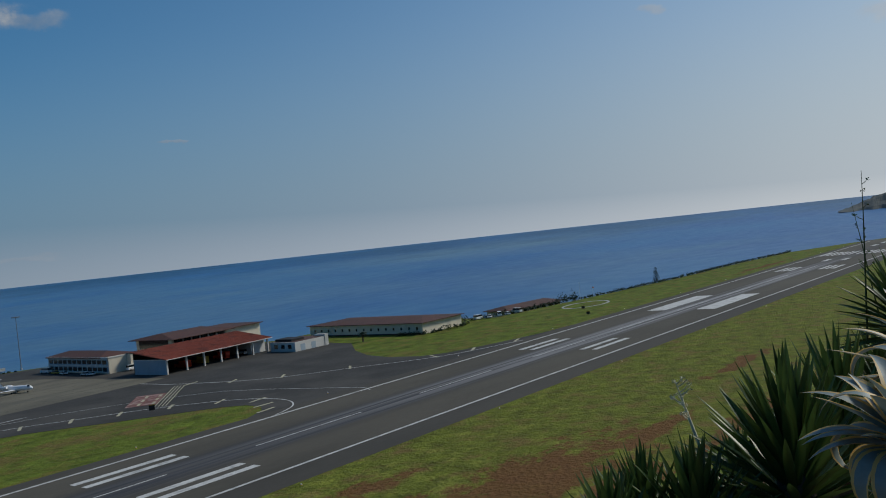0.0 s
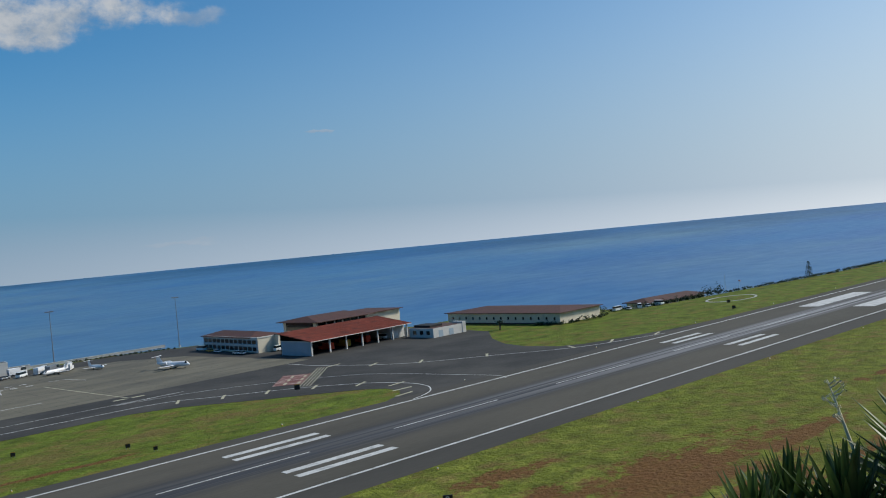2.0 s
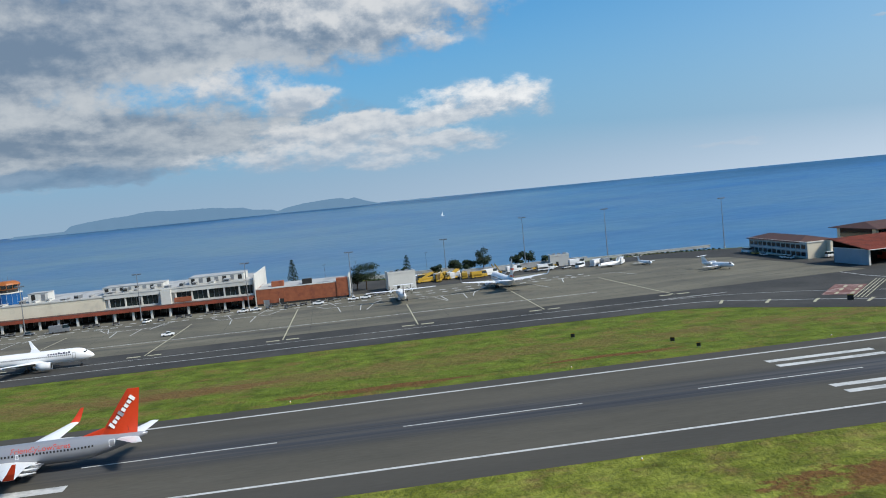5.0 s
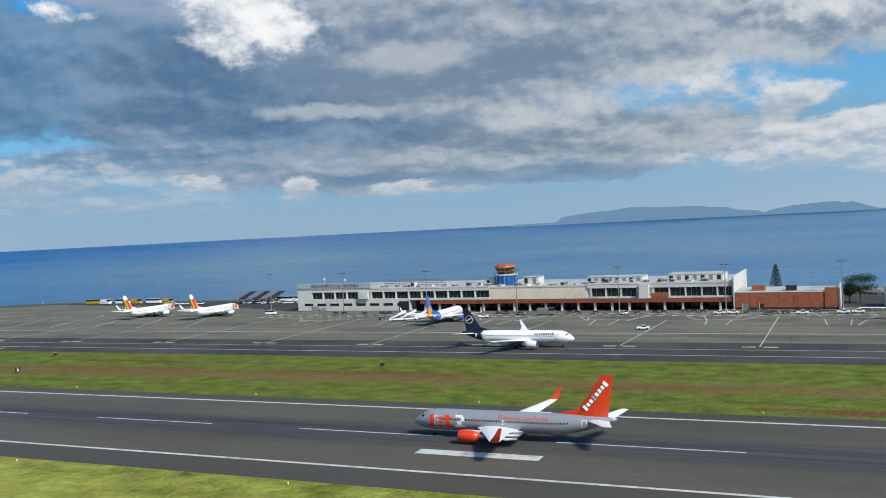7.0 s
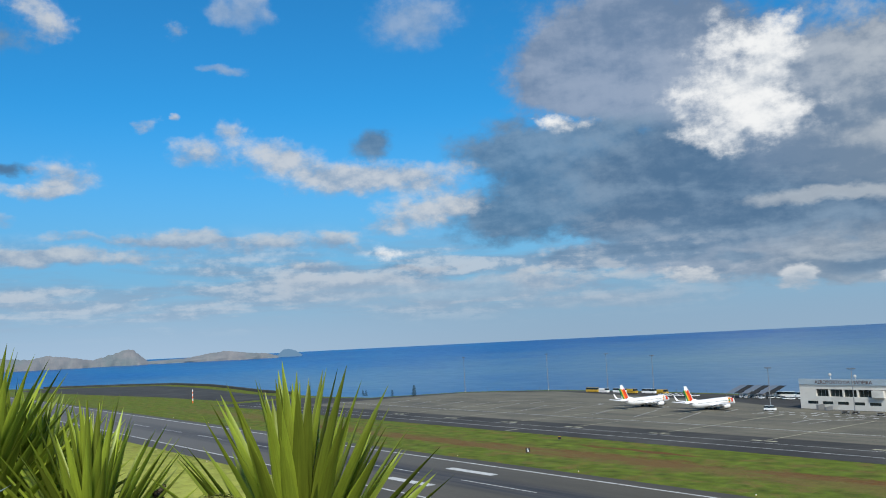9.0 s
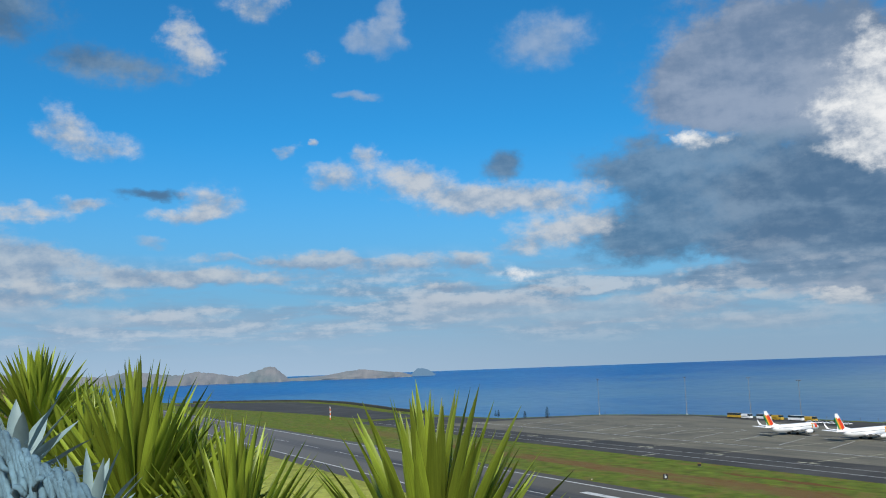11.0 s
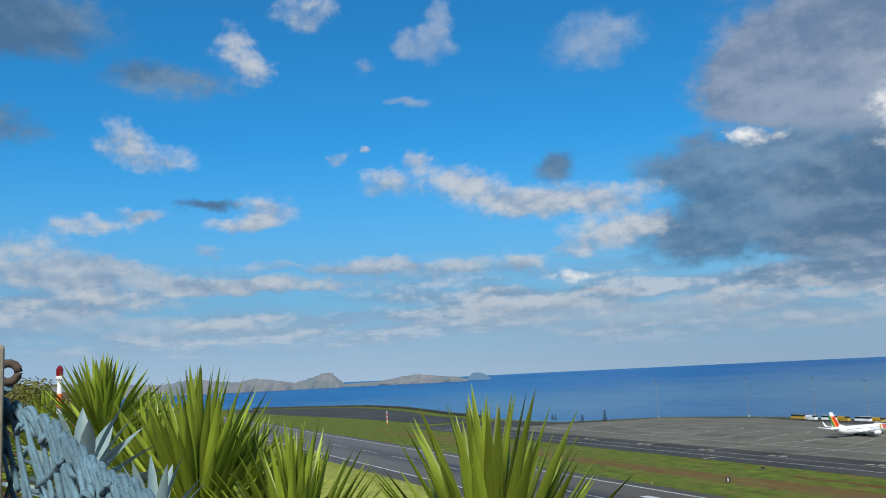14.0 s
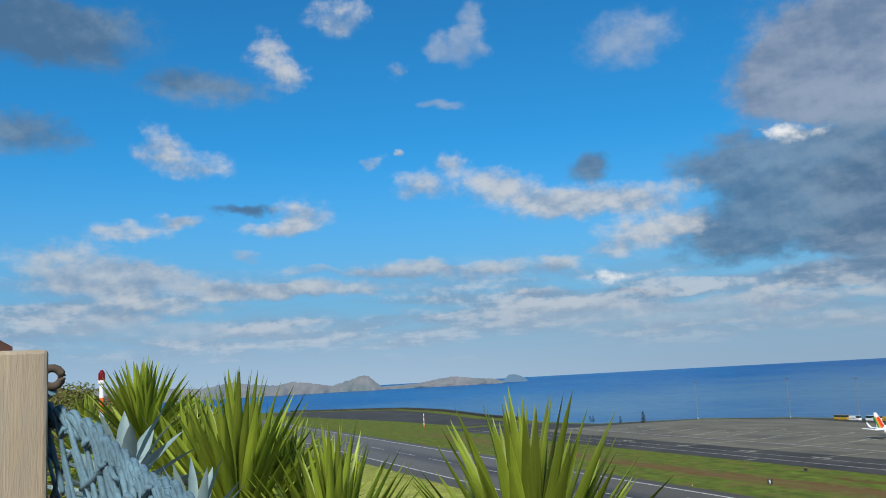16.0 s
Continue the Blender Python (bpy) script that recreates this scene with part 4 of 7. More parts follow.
    for x, h in ((15, 16.5), (27, 15.8)):
        o = thing("roof_antenna", "white dish antenna on the terminal roof", "antenna", pose(-246 + x, 381, 10.75))
        part("mast", tube(bmesh.new(), (0, 0, 0), (0, 0, h - 12.5), 0.15), "white", o)
        bm = bmesh.new()
        rings(bm, [[(math.cos(a) * r, -0.6 + r * r * 0.35, h - 11.6 + math.sin(a) * r) for a in (2 * math.pi * i / 14 for i in range(14))] for r in (0.05, 0.35, 0.6, 0.8)], caps=False)
        part("dish", bm, "white", o)
    fence = thing("roof_screen", "grey mesh screen standing on the terminal roof", "screen", pose(-246, 379, 0, 0, 0, -1.75))
    for k in range(17):
        part("post", boxes((44 + 2.1 * k, 44.12 + 2.1 * k, 12, 12.12, 10.75, 13.9)), "steel", fence)
    for z in (11.4, 12.2, 13.0, 13.8):
        part("rail", boxes((44, 77.8, 12.0, 12.1, z, z + 0.25)), "steel", fence)

    # brick wing
    b = thing("brick_wing", "red brick terminal wing with a flat roof", "building", pose(-33.6, 371.5, 0, 0, 0, -2.2))
    part("wall", boxes((0, 39, 0, 26, 0.9, 6.9)), "brick", b)
    part("plinth", boxes((0.05, 38.95, 0.05, 26, 0, 0.9)), "dark", b)
    part("roof", boxes((0.4, 38.6, 0.4, 25.6, 6.9, 7.05)), "grey", b)
    part("coping", boxes((-0.1, 39.1, -0.1, 0.4, 6.9, 7.2)), "white", b, "pale stone coping")
    part("corner_tower", boxes((33.5, 38.4, -0.3, 4, 0.9, 8.4)), "brick", b)
    part("end_wall", boxes((38.4, 39.0, -0.4, 26.5, 0, 8.6)), "white", b, "white rendered end wall")
    part("roof_hut", boxes((6, 11, 6, 10, 7.05, 9.2)), "brick", b)
    part("dark_box", boxes((19, 23, 5, 9, 7.05, 9.0)), "dark", b)
    for k in range(2):
        d = part("door", boxes((3 + 6.5 * k, 5.2 + 6.5 * k, -0.05, 0.05, 0, 2.4)), "dark" if k % 2 else "steel", b)
        part("frame", boxes((2.8 + 6.5 * k, 3.0 + 6.5 * k, -0.1, 0.05, 0, 2.6)), "white", d)
    for k in range(7):
        part("brick_pier", boxes((0.2 + 5.5 * k, 0.7 + 5.5 * k, -0.06, 0.0, 0.9, 6.9)), "brick", b)


build_terminal()


def build_tower():
    t = thing("control_tower", "control tower with blue glass drum and orange cab", "tower", pose(-137.5, 390, 10.3))

    def drum(name, prof, m, n=16, label="", par=t):
        bm = bmesh.new()
        rings(bm, [[(math.cos(a) * r, math.sin(a) * r, z) for a in (2 * math.pi * (i + 0.5) / n for i in range(n))] for r, z in prof])
        return part(name, bm, m, par, label)

    drum("shaft", ((4.0, 0), (4.0, 7)), "dark")
    g = drum("glass_drum", ((5.5, 0.2), (5.5, 4.9)), "blueglass", 16, "blue glass drum")
    for i in range(16):
        a = 2 * math.pi * (i + 0.5) / 16
        part("mullion", tube(bmesh.new(), (5.5 * math.cos(a), 5.5 * math.sin(a), 0.2), (5.5 * math.cos(a), 5.5 * math.sin(a), 4.9), 0.06, None, 5), "bluewall", g)
    drum("white_ring", ((5.7, 4.9), (5.7, 5.3)), "white")
    drum("cab_base", ((3.6, 6.0), (4.4, 6.9)), "orange")
    c = drum("cab_glass", ((4.3, 6.9), (5.0, 8.5)), "glass", 12)
    for i in range(12):
        a = 2 * math.pi * (i + 0.5) / 12
        part("mullion", tube(bmesh.new(), (4.3 * math.cos(a), 4.3 * math.sin(a), 6.9), (5.0 * math.cos(a), 5.0 * math.sin(a), 8.5), 0.13, None, 5), "orange", c)
    drum("cab_roof", ((5.2, 8.5), (4.9, 9.2), (3.4, 10.0)), "orange", 12, "orange metal cab roof")
    for x, h in ((-1.5, 1.4), (0.6, 1.9), (2.0, 1.2)):
        part("antenna", tube(bmesh.new(), (x, 0, 9.9), (x, 0, 10 + h), 0.07, None, 5), "steel", t)
    for i in range(10):
        a = 2 * math.pi * i / 10
        part("rail_post", tube(bmesh.new(), (5.5 * math.cos(a), 5.5 * math.sin(a), 5.3), (5.5 * math.cos(a), 5.5 * math.sin(a), 6.4), 0.06, None, 5), "steel", t)


build_tower()


def pitched(x0, x1, y0, y1, eave, top, over=0.6, along="y", hip=0.0, thick=0.25):
    """A roof with two slopes and a ridge along one axis; hip: how far its ends lean in."""
    bm = bmesh.new()
    x0, x1, y0, y1 = x0 - over, x1 + over, y0 - over, y1 + over
    if along == "y":
        xm = (x0 + x1) / 2
        pts = [(x0, y0), (x1, y0), (x1, y1), (x0, y1)]
        r0, r1 = (xm, y0 + hip), (xm, y1 - hip)
    else:
        ym = (y0 + y1) / 2
        pts = [(x0, y1), (x0, y0), (x1, y0), (x1, y1)]
        r0, r1 = (x0 + hip, ym), (x1 - hip, ym)
    for dz in (0, -thick):
        e = [bm.verts.new((x, y, eave + dz)) for x, y in pts]
        a, b = bm.verts.new((*r0, top + dz)), bm.verts.new((*r1, top + dz))
        for f in ((e[0], e[1], a), (e[1], e[2], b, a), (e[2], e[3], b), (e[3], e[0], a, b)):
            bm.faces.new(f)
        if dz == 0:
            up = e
        else:
            for i in range(4):
                bm.faces.new((up[i], up[(i + 1) % 4], e[(i + 1) % 4], e[i]))
    return bm


def tile_rows(x0, x1, y0, y1, z0, z1, n, along="x"):
    """Raised roll ribs that run up a slope from (y0, z0) to (y1, z1)."""
    bm = bmesh.new()
    for k in range(n):
        c = x0 + (k + 0.5) * (x1 - x0) / n
        tube(bm, (c, y0, z0 + 0.02), (c, y1, z1 + 0.02), 0.09, None, 5)
    return bm


def build_fire_station():
    o = thing("office_building", "white two-storey office with blue window bands", "building", pose(185.5, 325.5, 0, 0, 0, 0))
    part("wall", boxes((0, 14, 0, 48.5, 0, 6.3)), "cream", o)
    part("blue_front", boxes((-0.06, 0.0, 0.6, 48, 0.4, 6.0)), "bluewall", o, "pale blue front panel")
    for r, z in enumerate((1.0, 3.9)):
        for k in range(12):
            w = part("window", boxes((-0.22, -0.06, 1.6 + 3.9 * k, 4.4 + 3.9 * k, z, z + 1.5)), "glass", o)
            part("window_frame", boxes((-0.30, -0.06, 4.4 + 3.9 * k, 4.8 + 3.9 * k, z - 0.2, z + 1.7)), "white", w)
    for z in (0.4, 2.9, 5.7):
        part("band", boxes((-0.35, -0.06, 0.2, 48.3, z, z + 0.55)), "white", o)
    part("roof", pitched(0, 14, 6, 48.5, 6.5, 8.3, 0.9, "y", 7), "tiledark", o, "weathered brown tiled roof")
    part("parapet", boxes((-0.3, 14.2, -0.2, 0.3, 6.3, 6.7), (-0.3, 0.2, 0, 48.5, 6.3, 6.7)), "white", o)
    part("annex", boxes((8, 20, -3.0, 0, 0, 6.9)), "cream", o)
    part("annex_roof", boxes((7.7, 20.3, -3.3, 0.2, 6.9, 7.1)), "tiledark", o)

    s = thing("fire_station_shed", "open vehicle shed with red roof and blue end wall", "shed", pose(186.6, 287.3, 0, 0, 0, 5.1))
    L, D = 53.0, 19.0
    part("end_wall", boxes((0, 0.3, 0.3, D, 0, 5.7)), "bluewall", s, "pale blue corrugated end wall")
    for k in range(24):
        part("cladding_rib", boxes((-0.05, 0.0, 0.4 + 0.77 * k, 0.75 + 0.77 * k, 0.3, 5.4)), "bluewall", s)
    part("corner_trim", boxes((-0.15, 0.5, -0.15, 0.3, 0, 5.75), (-0.15, 0.1, 0.3, D, 5.4, 5.8)), "white", s)
    # The shed's inner shade is painted into its near-black back wall and floor.
    part("back_wall", boxes((0, L, D, D + 0.3, 0, 8.4)), "dark", s)
    part("right_wall", boxes((L - 8, L, 2.5, D, 0, 5.2)), "white", s)
    part("floor_slab", boxes((0.3, L, 0.3, D, 0.04, 0.10)), "dark", s)
    bm = bmesh.new()
    rings(bm, [[(x, -1.2, 5.55), (x, -1.2, 5.9), (x, D + 0.8, 9.0), (x, D + 0.8, 8.6)] for x in (-1.0, L + 1.0)])
    rf = part("roof", bm, "tile", s, "rust red sheet roof")
    part("roof_rib", tile_rows(-1, L + 1, -1.2, D + 0.8, 5.92, 9.02, 60), "tile", rf)
    part("gutter", boxes((-1, L + 1, -1.4, -1.15, 5.5, 5.75)), "white", rf)
    for k in range(6):
        x = 9.5 + 8.6 * k
        part("column", boxes((x - 0.3, x + 0.3, 0.0, 0.6, 0, 5.6)), "white", s)
    h = thing("maintenance_hall", "brown roofed hall with dark open bays", "building", pose(214, 322, 0, 0, 0, 4))
    part("wall", boxes((0, 50, 1.5, 26, 0, 9.4)), "cream", h)
    # Flat dark panels stand in for the shade inside the open bays.
    for k in range(6):
        part("bay", boxes((1 + 4.6 * k, 5.0 + 4.6 * k, 1.38, 1.5, 5.5, 9.0)), "glass", h)
        part("pier", boxes((5.0 + 4.6 * k, 5.6 + 4.6 * k, 0.9, 1.5, 0, 9.4)), "grey", h)
    part("side_bay", boxes((-0.1, 0.0, 4, 24, 5.5, 9.0)), "glass", h)
    part("roof", pitched(-1, 30, -1, 27, 9.5, 11.6, 1.4, "x", 6), "tiledark", h, "weathered brown tiled roof")
    part("low_roof", boxes((30.5, 51, 0, 26, 9.4, 9.7)), "tiledark", h)
    w = thing("workshop", "low white workshop with a dark roof", "building", pose(237, 273, 0, 0, 0, 1))
    part("wall", boxes((0, 18.5, 0, 15, 0, 3.9)), "white", w)
    part("roof", boxes((0.4, 18.1, 0.4, 14.6, 3.9, 4.0)), "tiledark", w)
    part("roof_box", boxes((2, 9, 4, 14, 4.0, 4.9)), "dark", w)
    part("raised_end", boxes((16.8, 18.8, -0.2, 6, 0, 4.7)), "white", w)
    for k in range(3):
        win = part("window", boxes((-0.08, 0.02, 2 + 4.2 * k, 4.2 + 4.2 * k, 1.3, 2.9)), "glass", w)
        part("window_frame", boxes((-0.12, 0.0, 1.8 + 4.2 * k, 2.0 + 4.2 * k, 1.1, 3.1)), "white", win)
    for k in range(2):
        part("shutter_door", boxes((3 + 6 * k, 5.5 + 6 * k, -0.06, 0.02, 0.1, 2.8)), "bluewall", w)
    g = thing("storage_building", "long cream storehouse with a brown tiled roof", "building", pose(281, 242, -1.5, 0, 0, 1.5))
    part("wall", boxes((0, 28, 0, 68, -14, 6.4)), "cream", g)
    part("base_course", boxes((-0.12, 0, -0.1, 68, -14, 2.0)), "tiledark", g)
    part("roof", pitched(0, 28, 0, 68, 6.5, 7.9, 1.2, "y", 12), "tiledark", g, "brown tiled hipped roof")
    for k in range(15):
        win = part("window", boxes((-0.12, 0.05, 2.5 + 4.4 * k, 3.4 + 4.4 * k, 3.4, 4.6)), "glass", g)
        part("window_sill", boxes((-0.25, 0.0, 2.3 + 4.4 * k, 3.6 + 4.4 * k, 3.2, 3.4)), "white", win)
    v = thing("villa", "low building with a brown hipped roof", "building", pose(352, 247, -5, 0, 0, -6))
    part("wall", boxes((0, 42, 0, 14, -14, 5.6)), "cream", v)
    part("roof", pitched(0, 42, 0, 14, 5.6, 7.4, 1.6, "x", 6), "tiledark", v)
    for k in range(8):
        part("window", boxes((2 + 5 * k, 4.6 + 5 * k, -0.06, 0.05, 2.6, 4.8)), "glass", v)
    for (x, y, a, w_, d, hh, name, lab) in ((22, 376, 3, 12, 10, 7.2, "service_block", "white square service block with a roof deck"), (101, 405, -8, 9, 8, 4.8, "gate_house", "small white gate house at the cliff edge")):
        b = thing(name, lab, "building", pose(x, y, 0, 0, 0, a))
        part("wall", boxes((0, w_, 0, d, 0, hh)), "white", b)
        part("roof_deck", boxes((0.3, w_ - 0.3, 0.3, d - 0.3, hh, hh + 0.1)), "grey", b)
        part("parapet", boxes((-0.1, w_ + 0.1, -0.1, 0.3, hh, hh + 0.8), (-0.1, 0.3, 0, d, hh, hh + 0.8), (w_ - 0.3, w_ + 0.1, 0, d, hh, hh + 0.8)), "white", b)
        for k in range(3):
            part("vent_box", boxes((1.5 + k * w_ * 0.28, 3 + k * w_ * 0.28, 3, 5, hh + 0.1, hh + 1.1)), "steel", b)
        part("doorway", boxes((w_ * 0.3, w_ * 0.3 + 1.2, -0.05, 0.05, 0, 2.2)), "dark", b)
    for k, (x0, x1, y, z) in enumerate(((60, 122, 414, 2.2), (122, 186, 416, 1.2), (-20, 60, 440, 1.6))):
        wl = thing("boundary_wall", "low grey concrete wall along the cliff edge", "wall")
        part("wall", boxes((x0, x1 - 0.2, y - 12 * (k == 1) * 0, y + 0.4, 0, z)), "grey", wl)
        part("coping", boxes((x0, x1 - 0.2, y - 0.1, y + 0.5, z, z + 0.15)), "white", wl)


build_fire_station()
# ---- aircraft ----
HULL = ((0, 0.03, -0.34), (0.006, 0.2, -0.33), (0.02, 0.42, -0.26), (0.045, 0.66, -0.17), (0.075, 0.86, -0.07), (0.11, 0.97, -0.015), (0.15, 1, 0), (0.4, 1, 0), (0.68, 1, 0), (0.76, 0.93, 0.05), (0.84, 0.74, 0.2), (0.91, 0.5, 0.38), (0.965, 0.27, 0.55), (1.0, 0.09, 0.66))


class Hull:
    def __init__(self, length, r, zc):
        self.l, self.r, self.zc = length, r, zc

    def at(self, s):
        for (a, ra, za), (b, rb, zb) in zip(HULL, HULL[1:]):
            if a <= s <= b:
                t = (s - a) / (b - a)
                return (ra + (rb - ra) * t) * self.r, self.zc + (za + (zb - za) * t) * self.r
        return HULL[-1][1] * self.r, self.zc

    def point(self, s, deg, lift=0.0):
        """A point of the skin: s from nose to tail, deg from straight up, to the left side."""
        r, z = self.at(s)
        a = radians(deg)
        return (self.l * (0.5 - s), math.sin(a) * (r + lift) * 0.97, z + math.cos(a) * (r + lift))

    def skin(self):
        bm = bmesh.new()
        ss = sorted({h[0] for h in HULL} | {k / 40 for k in range(41)})
        rings(bm, [[self.point(s, 360 * i / 28) for i in range(28)] for s in ss])
        return bm

    def patch(self, s0, s1, d0, d1, lift=0.015, slant=0.0, bm=None):
        """A thin raised panel on the skin; slant shifts its top backwards."""
        bm = bm or bmesh.new()
        n, k = 6, 7
        rows = [[self.point(s0 + (s1 - s0) * i / n + slant * j / k, d1 + (d0 - d1) * j / k, lift) for j in range(k + 1)] for i in range(n + 1)]
        return rings(bm, rows, close=False, caps=False)

    def side_point(self, x, z, side, lift=0.02):
        s = 0.5 - x / self.l
        r, zc = self.at(min(1, max(0, s)))
        y = math.sqrt(max(0.0, r * r - (z - zc) ** 2)) * 0.97 + lift
        return (x, y * side, z)


def foil(chord, thick, n=5):
    up = [(1 - (i / n), thick * math.sin(math.pi * (i / n) ** 0.7) ** 0.9 * 0.6) for i in range(n + 1)]
    lo = [(1 - (i / n), -thick * math.sin(math.pi * (i / n) ** 0.7) * 0.4) for i in range(n - 1, 0, -1)]
    return [((f - 1) * chord, z * chord) for f, z in up + lo]  # x from the leading edge backwards


def lifting(stations, thick=0.12, upright=False):
    """A wing, fin or blade through stations (x of leading edge, y, z, chord)."""
    bm = bmesh.new()
    loops = []
    for x, y, z, c in stations:
        loops.append([(x + fx, y + (fz if upright else 0), z + (0 if upright else fz)) for fx, fz in foil(c, thick)])
    return rings(bm, loops)


def wheel(bm, x, y, z, r, w):
    return tube(bm, (x, y - w / 2, z), (x, y + w / 2, z), r, None, 12)


def airliner(label, length, m, body="planewhite", wing="planewhite", fin="planewhite", engine="planewhite", tip="planewhite", belly=None, span=35.8, r=1.98, zc=3.25, livery="", name="airliner"):
    o = thing(name, label, "airplane", m, "airliners")
    L, h = length, Hull(length, r, zc)
    k = L / 39.5
    hull = part("fuselage", h.skin(), body, o, smooth=True)
    for side in (1, -1):
        wr = L * 0.5 - L * 0.345
        sw = [(wr + 1.5, 0.9 * side, zc - 1.05, 9.2 * k), (wr - 0.4, 1.9 * side, zc - 1.0, 7.9 * k), (wr - 2.6, 6.0 * side, zc - 0.55, 5.2 * k), (wr - 8.3, span / 2 * side * 0.97, zc + 0.75, 1.7)]
        w = part("wing", lifting(sw), wing, o, smooth=False)
        x, y, z, c = sw[-1]
        part("winglet", lifting([(x, y, z, c), (x - 0.9, y + 0.45 * side, z + 1.0, 1.2), (x - 2.0, y + 0.75 * side, z + 2.5, 0.55)], 0.08, True), tip, w, "upturned winglet")
        for yy in (3.4, 7.0, 10.5):
            f = (yy - 1.9) / (span / 2 - 1.9)
            part("flap_fairing", path_tube(bmesh.new(), [(wr - 5.2 * k - 3.0 * f, yy * side, zc - 0.95 + 1.1 * f), (wr - 7.0 * k - 3.2 * f, yy * side, zc - 1.1 + 1.1 * f), (wr - 9.0 * k - 3.4 * f, yy * side, zc - 0.95 + 1.1 * f)], [0.1, 0.25, 0.05], 6), wing, w)
        part("flap", boxes((wr - 9.4 * k, wr - 7.2 * k, min(2.2 * side, 6.2 * side), max(2.2 * side, 6.2 * side), zc - 1.3, zc - 1.16)), "metal", w)
        ex, ey, ez = wr + 0.9, 4.9 * side, zc - 1.75
        e = part("engine", rings(bmesh.new(), [[(ex + dx, ey + math.sin(a) * rr, ez + math.cos(a) * rr) for a in (2 * math.pi * i / 18 for i in range(18))] for dx, rr in ((1.3, 0.86), (1.45, 0.98), (1.3, 1.06), (0.4, 1.16), (-1.2, 1.12), (-2.6, 0.8))]), engine, o, "engine nacelle", smooth=True)
        part("intake_lip", rings(bmesh.new(), [[(ex + dx, ey + math.sin(a) * rr, ez + math.cos(a) * rr) for a in (2 * math.pi * i / 18 for i in range(18))] for dx, rr in ((1.25, 0.84), (1.52, 0.95), (1.35, 1.075))], caps=False), "metal", e, smooth=True)
        part("fan", tube(bmesh.new(), (ex + 1.31, ey, ez), (ex + 1.36, ey, ez), 0.84, 0.8, 16), "dark", e)
        part("exhaust", tube(bmesh.new(), (ex - 2.6, ey, ez), (ex - 3.6, ey, ez), 0.62, 0.4, 14), "metal", e)
        part("pylon", boxes((ex - 2.8, ex + 0.4, ey - 0.15, ey + 0.15, ez + 0.8, zc - 0.62)), wing, e)
        tx = -L * 0.5 + L * 0.135
        part("tailplane", lifting([(tx, 0.5 * side, zc + 0.95, 4.0 * k), (tx - 4.3, 7.1 * side, zc + 1.6, 1.6)]), "planewhite" if livery == "red" else wing, o)
        g = part("main_gear", boxes((wr - 5.4, wr - 5.1, 2.7 * side - 0.15, 2.7 * side + 0.15, 0.5, zc - 1.1)), "steel", o)
        for dy in (-0.42, 0.42):
            part("wheel", wheel(bmesh.new(), wr - 5.25, 2.7 * side + dy, 0.56, 0.56, 0.4), "tyre", g)
        # cabin windows are too small to stand alone; each side is one strip of panes
        bm = bmesh.new()
        for i in range(int(L * 1.15)):
            s = 0.16 + i * 0.63 / int(L * 1.15)
            p = [h.point(a, b * side, 0.014) for a, b in ((s, 72), (s + 0.30 / L, 72), (s + 0.30 / L, 82), (s, 82))]
            bm.faces.new([bm.verts.new(q) for q in p])
        part("cabin_windows", bm, "dark", hull)
        for s in (0.125, 0.845, 0.47):
            d = part("door", h.patch(s, s + (0.024 if s != 0.47 else 0.013), (60 if s != 0.47 else 71) * side, 112 * side if s != 0.47 else 94 * side, 0.02), "planewhite" if livery == "red" else "grey", hull)
            part("door_panel", h.patch(s + 0.003, s + (0.021 if s != 0.47 else 0.010), (64 if s != 0.47 else 74) * side, 108 * side if s != 0.47 else 91 * side, 0.03), body, d)
        part("cockpit_window", h.patch(0.056, 0.070, 40 * side, 58 * side, 0.015, -0.008), "glass", hull)
        part("cockpit_window", h.patch(0.048, 0.057, 8 * side, 36 * side, 0.015, -0.004), "glass", hull)
    top = h.at(0.80)[1] + h.at(0.80)[0]
    fx = -L * 0.5 + L * 0.205
    f = part("fin", lifting([(fx, 0, top - 0.7, 6.4 * k), (fx - 5.6 * k, 0, zc + 9.15, 2.0 * k)], 0.09, True), fin, o)
    part("dorsal_fin", lifting([(fx + 4.0, 0, top - 0.35, 5.0), (fx - 1.2, 0, top + 1.1, 1.6)], 0.06, True), fin, f)
    part("rudder_gap", boxes((fx - 5.1, fx - 5.05, -0.22, 0.22, top + 0.2, top + 1.0)), "dark", f)
    nx = L * 0.5 - L * 0.105
    g = part("nose_gear", tube(bmesh.new(), (nx, 0, 0.4), (nx, 0, zc - r * 0.8), 0.1), "steel", o)
    for dy in (-0.22, 0.22):
        part("wheel", wheel(bmesh.new(), nx, dy, 0.38, 0.38, 0.24), "tyre", g)

    def fin_bar(x0, z0, x1, z1, width, mm, side, nm="tail_emblem_bar"):
        bm = bmesh.new()
        d = Vector((x1 - x0, 0, z1 - z0)).normalized()
        n = Vector((-d.z, 0, d.x)) * width / 2
        y = 0.34 * side
        pts = [Vector((x0, y, z0)) + n, Vector((x1, y * 0.62, z1)) + n, Vector((x1, y * 0.62, z1)) - n, Vector((x0, y, z0)) - n]
        rings(bm, [[p for p in pts], [p + Vector((0, 0.03 * side, 0)) for p in pts]])
        part(nm, bm, mm, f)

